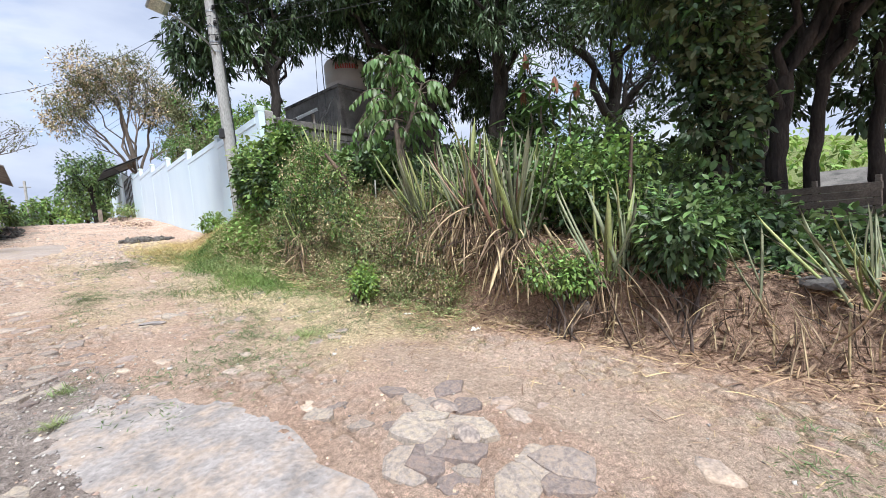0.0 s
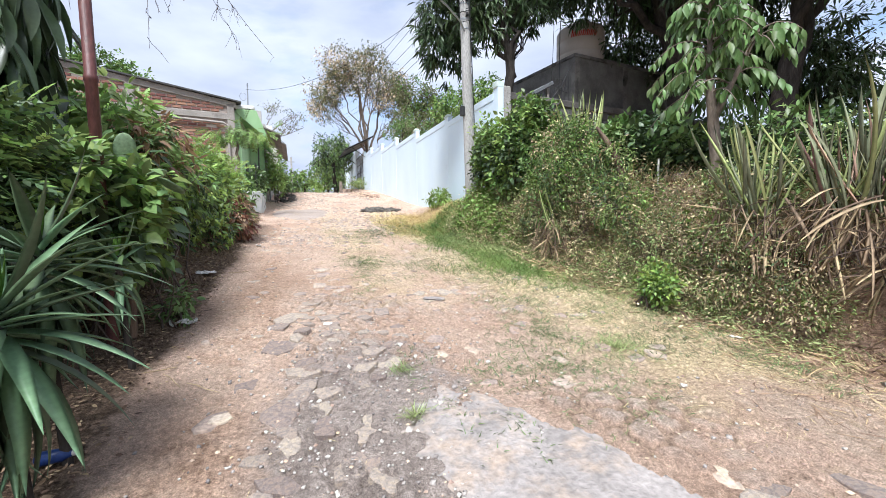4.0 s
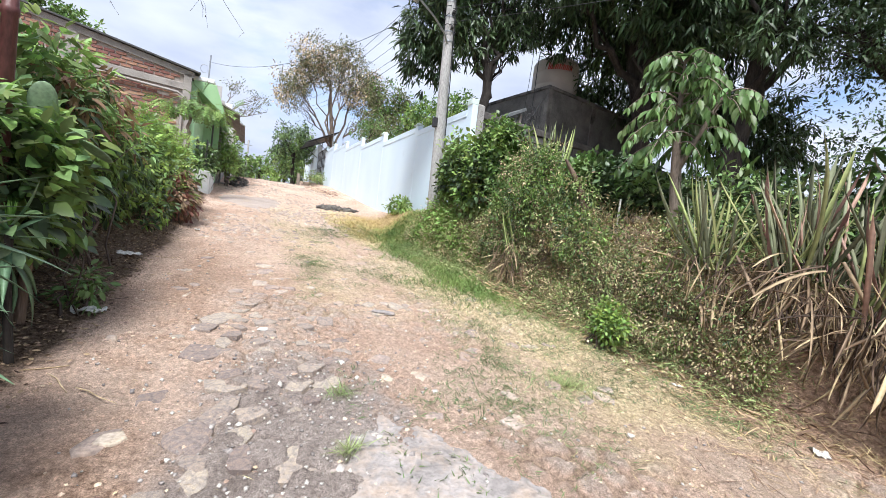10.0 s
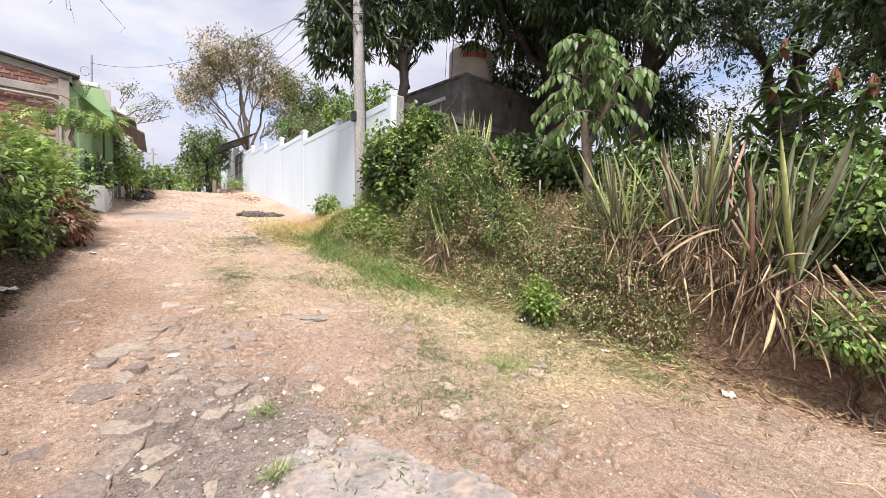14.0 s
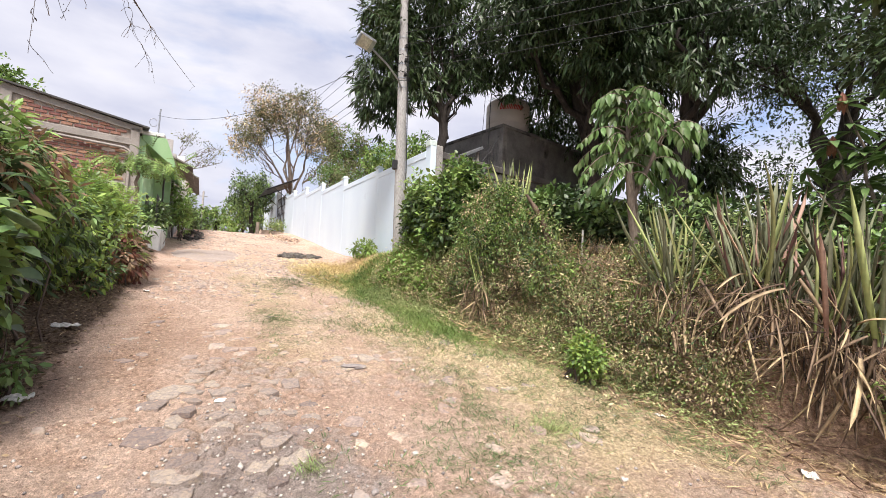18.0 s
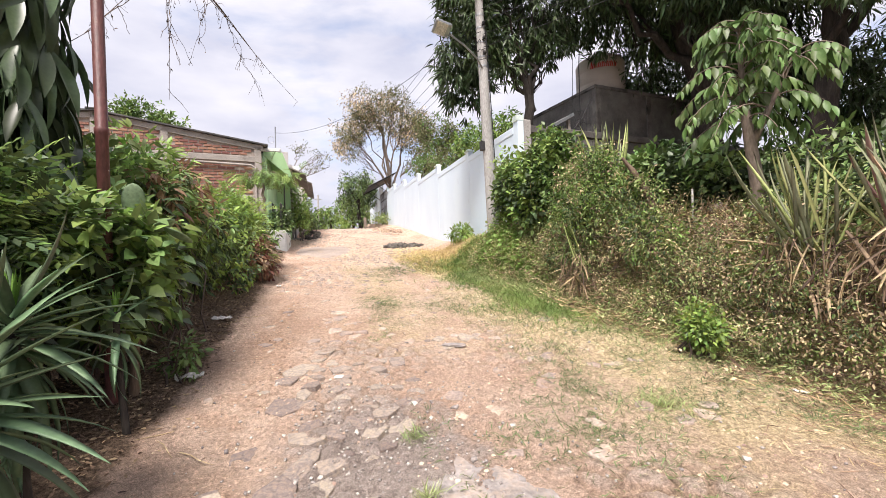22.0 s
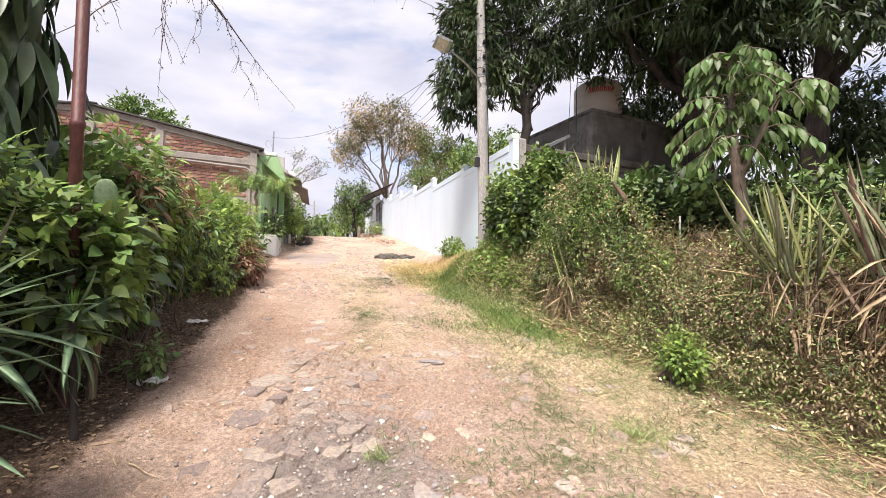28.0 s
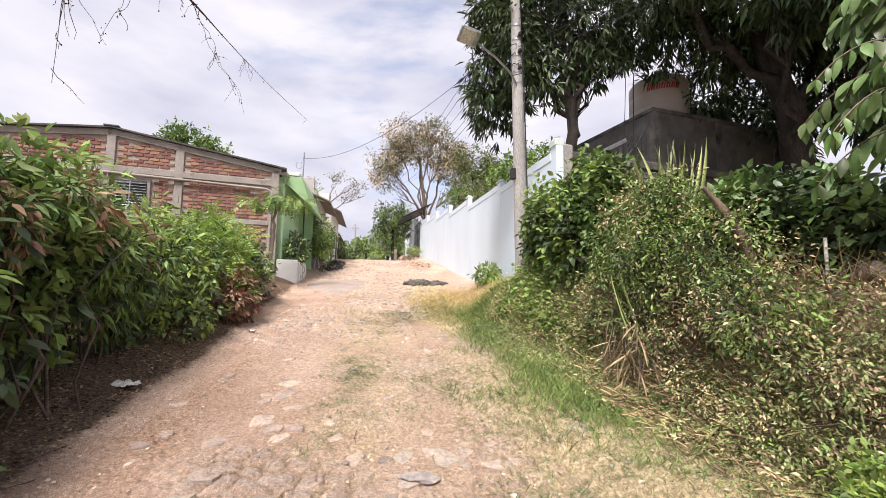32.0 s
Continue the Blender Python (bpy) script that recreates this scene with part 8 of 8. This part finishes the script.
gs = rg.uniform(0.005, 0.018, len(gx)) * (1 + (rg.random(len(gx)) > 0.96) * 1.2)
cover("gravel", rg, gx, gy, gs, (cube, ctri), M["gravel"], rg.uniform(-0.3, 0.3, len(gx)), "loose grey gravel between the cobbles", 0.006)


def rock(name, x, y, s, m, label, cat, seed, flat=0.5, dz=0.0):
    rng = np.random.default_rng(seed)
    bm = bmesh.new()
    bmesh.ops.create_icosphere(bm, subdivisions=2, radius=1)
    for v in bm.verts:
        k = 1 + 0.22 * noise.noise(v.co * 1.6 + Vector((seed, 0, 0))) + rng.normal(0, 0.03)
        v.co = Vector((v.co.x * s[0] * k, v.co.y * s[1] * k, v.co.z * s[2] * k))
    ob = thing(name, label, cat, at=(x, y, on_land(x, y, dz)))
    part("body", bm, m, ob)
    ob.rotation_euler = (rng.normal(0, 0.1), rng.normal(0, 0.1), rng.uniform(0, 6))
    return ob


rock("flat_stone", 1.52, 4.66, (0.15, 0.08, 0.022), M["patch"], "pale flat stone lying on the lane", "stone", 1, dz=0.01)
rock("stone_chip", 0.16, 4.03, (0.075, 0.045, 0.012), M["paper"], "small pale flat stone chip on the lane", "stone", 2, dz=0.015)
rock("rock", 4.76, 0.42, (0.12, 0.1, 0.09), M["stone"], "grey rock under the bank", "stone", 3, dz=0.03)
rock("rock", 2.37, 0.02, (0.11, 0.08, 0.045), M["stone"], "angular grey rock in the lane", "stone", 4, dz=0.02)
rock("rock", 2.5, 0.35, (0.12, 0.09, 0.04), M["stone"], "brown flat rock in the lane", "stone", 5, dz=0.015)
rock("rock", 5.35, -1.45, (0.2, 0.16, 0.06), M["beam"], "dark flat rock on the red bank", "stone", 6, dz=0.05)
rock("rock", 5.35, 4.35, (0.16, 0.13, 0.12), M["stone"], "grey boulder among the bank weeds", "stone", 7, dz=0.08)


def crumple(name, x, y, s, m, label, cat, seed):
    rng = np.random.default_rng(seed)
    n = 9
    u = np.linspace(-1, 1, n)
    X, Y = np.meshgrid(u, u)
    Z = 0.25 * np.abs(np.sin(X * 2.6 + rng.random() * 6) * np.cos(Y * 2.2 + rng.random() * 6)) + rng.normal(0, 0.06, X.shape) + 0.12
    edge = 1 + 0.25 * waves(X, Y, 3, seed)
    V = np.stack([X * edge * s, Y * edge * s * 0.65, Z * s], -1).reshape(-1, 3)
    i = (np.arange(n - 1)[:, None] * n + np.arange(n - 1)[None]).ravel()
    low = V.copy()
    low[:, 2] -= 0.006
    F = np.stack([i, i + 1, i + n + 1, i + n], -1)
    ob = build(name, np.vstack([V, low]), np.vstack([F, F[:, ::-1] + n * n]), m)
    ob.location = (x, y, on_land(x, y, 0.0))
    ob.rotation_euler = (0.08, 0, rng.random() * 3)
    tagged(ob, label, cat)


crumple("paper_scrap", -1.42, 6.65, 0.14, M["paper"], "crumpled dirty white paper in the litter", "paper", 1)
crumple("plastic_bag", -1.22, 4.42, 0.11, M["paper"], "torn grey-white plastic bag beside a weed", "bag", 2)
crumple("paper_scrap", 4.05, 1.4, 0.08, M["paper"], "small white scrap on the red earth", "paper", 3)
crumple("paper_scrap", 4.0, 2.55, 0.05, M["paper"], "small white scrap under the spiny plant", "paper", 4)
crumple("paper_scrap", -0.9, 9.6, 0.07, M["paper"], "pale scrap at the hedge foot", "paper", 5)
bo = thing("blue_bottle", "crushed dark blue plastic bottle under the yucca", "bottle", at=(-1.42, 2.35, on_land(-1.42, 2.35, 0.035)))
build("body", *tube([(0, 0, 0), (0.02, 0, 0), (0.12, 0.01, 0), (0.15, 0.012, 0)], [0.018, 0.036, 0.034, 0.016], 12), M["blue"], bo, smooth=True)
build("cap", *tube([(0.15, 0.012, 0), (0.175, 0.014, 0)], 0.016, 10), M["paper"], bo)
st = thing("white_stake", "thin white stick leaning in the bank weeds", "stick", at=(5.0, 4.45, on_land(5.0, 4.45, 0.0)))
build("stick", *tube([(0, 0, -0.05), (0.06, 0.05, 0.42)], 0.014, 7), M["paper"], st, smooth=True)
rs = random.Random(9)
for k in range(46):
    if k % 3:
        y = rs.uniform(-2.2, 7.5)
        x = float(toe_x(y)) + rs.uniform(-0.75, 0.25) if rs.random() < 0.75 else rs.uniform(-0.9, 3.0)
    else:
        y, x = rs.uniform(1.2, 9), rs.uniform(-1.5, -0.7)
    L, a = rs.uniform(0.08, 0.32), rs.uniform(0, 6.28)
    pts = [(math.cos(a) * L * t + rs.uniform(-.015, .015), math.sin(a) * L * t + rs.uniform(-.015, .015), 0) for t in (-0.5, -0.2, 0.15, 0.5)]
    pts = [(px, py, on_land(x + px, y + py, 0.012) - on_land(x, y)) for px, py, _ in pts]
    ob = build("dry_stick", *tube(pts, [0.003, 0.004, 0.0035, 0.002], 5), M["drystem"] if k % 2 else M["deadwood"])
    ob.location = (x, y, on_land(x, y))
    tagged(ob, "thin dry stick lying on the ground", "stick", "fallen sticks")


# ---- bricks of the gable, last ----
def gable_bricks():
    h, t, roofz = BRICK
    rng = random.Random(21)
    bm = box_bm(-0.128, 0.128, -0.012, 0.03, -0.04, 0.04, 0.006)
    me = bpy.data.meshes.new("brick")
    bm.to_mesh(me)
    bm.free()
    me.materials.append(M["brick"])
    V0 = np.array([v.co[:] for v in me.vertices])
    F0 = [tuple(p.vertices) for p in me.polygons]
    q4 = np.array([f for f in F0 if len(f) == 4])
    posts = (-0.13, -3.1, -5.0, -8.3)
    far, n = [], 0
    row = 0
    z = 0.9
    while z < 5.1:
        x = -0.2 - (0.145 if row % 2 else 0)
        while x > -11.3:
            ok = z < roofz(x) - 0.32 and not (3.56 < z < 3.9) and not (2.14 < z < 2.42) and all(abs(x - p) > 0.25 for p in posts)
            if -5.1 < x < -3.75 and 2.35 < z < 3.6:
                ok = False
            if ok and rng.random() < 0.985:
                m = t @ pose(x + rng.uniform(-0.008, 0.008), 0.0 + rng.uniform(-0.006, 0.006), z + rng.uniform(-0.004, 0.004), 0, rng.uniform(-0.7, 0.7), 0)
                if n < 300 and x > -6.2 and z > 2.42:
                    ob = new("brick", me)
                    ob.parent = h
                    ob.matrix_local = m
                    n += 1
                else:
                    A = np.array(m)
                    far.append((V0 @ A[:3, :3].T + A[:3, 3], q4))
            x -= 0.29
        z += 0.112
        row += 1
    V, F = merge(far)
    build("more_bricks", V, F, M["brick_far"], h)["kind"] = "stuff"


gable_bricks()
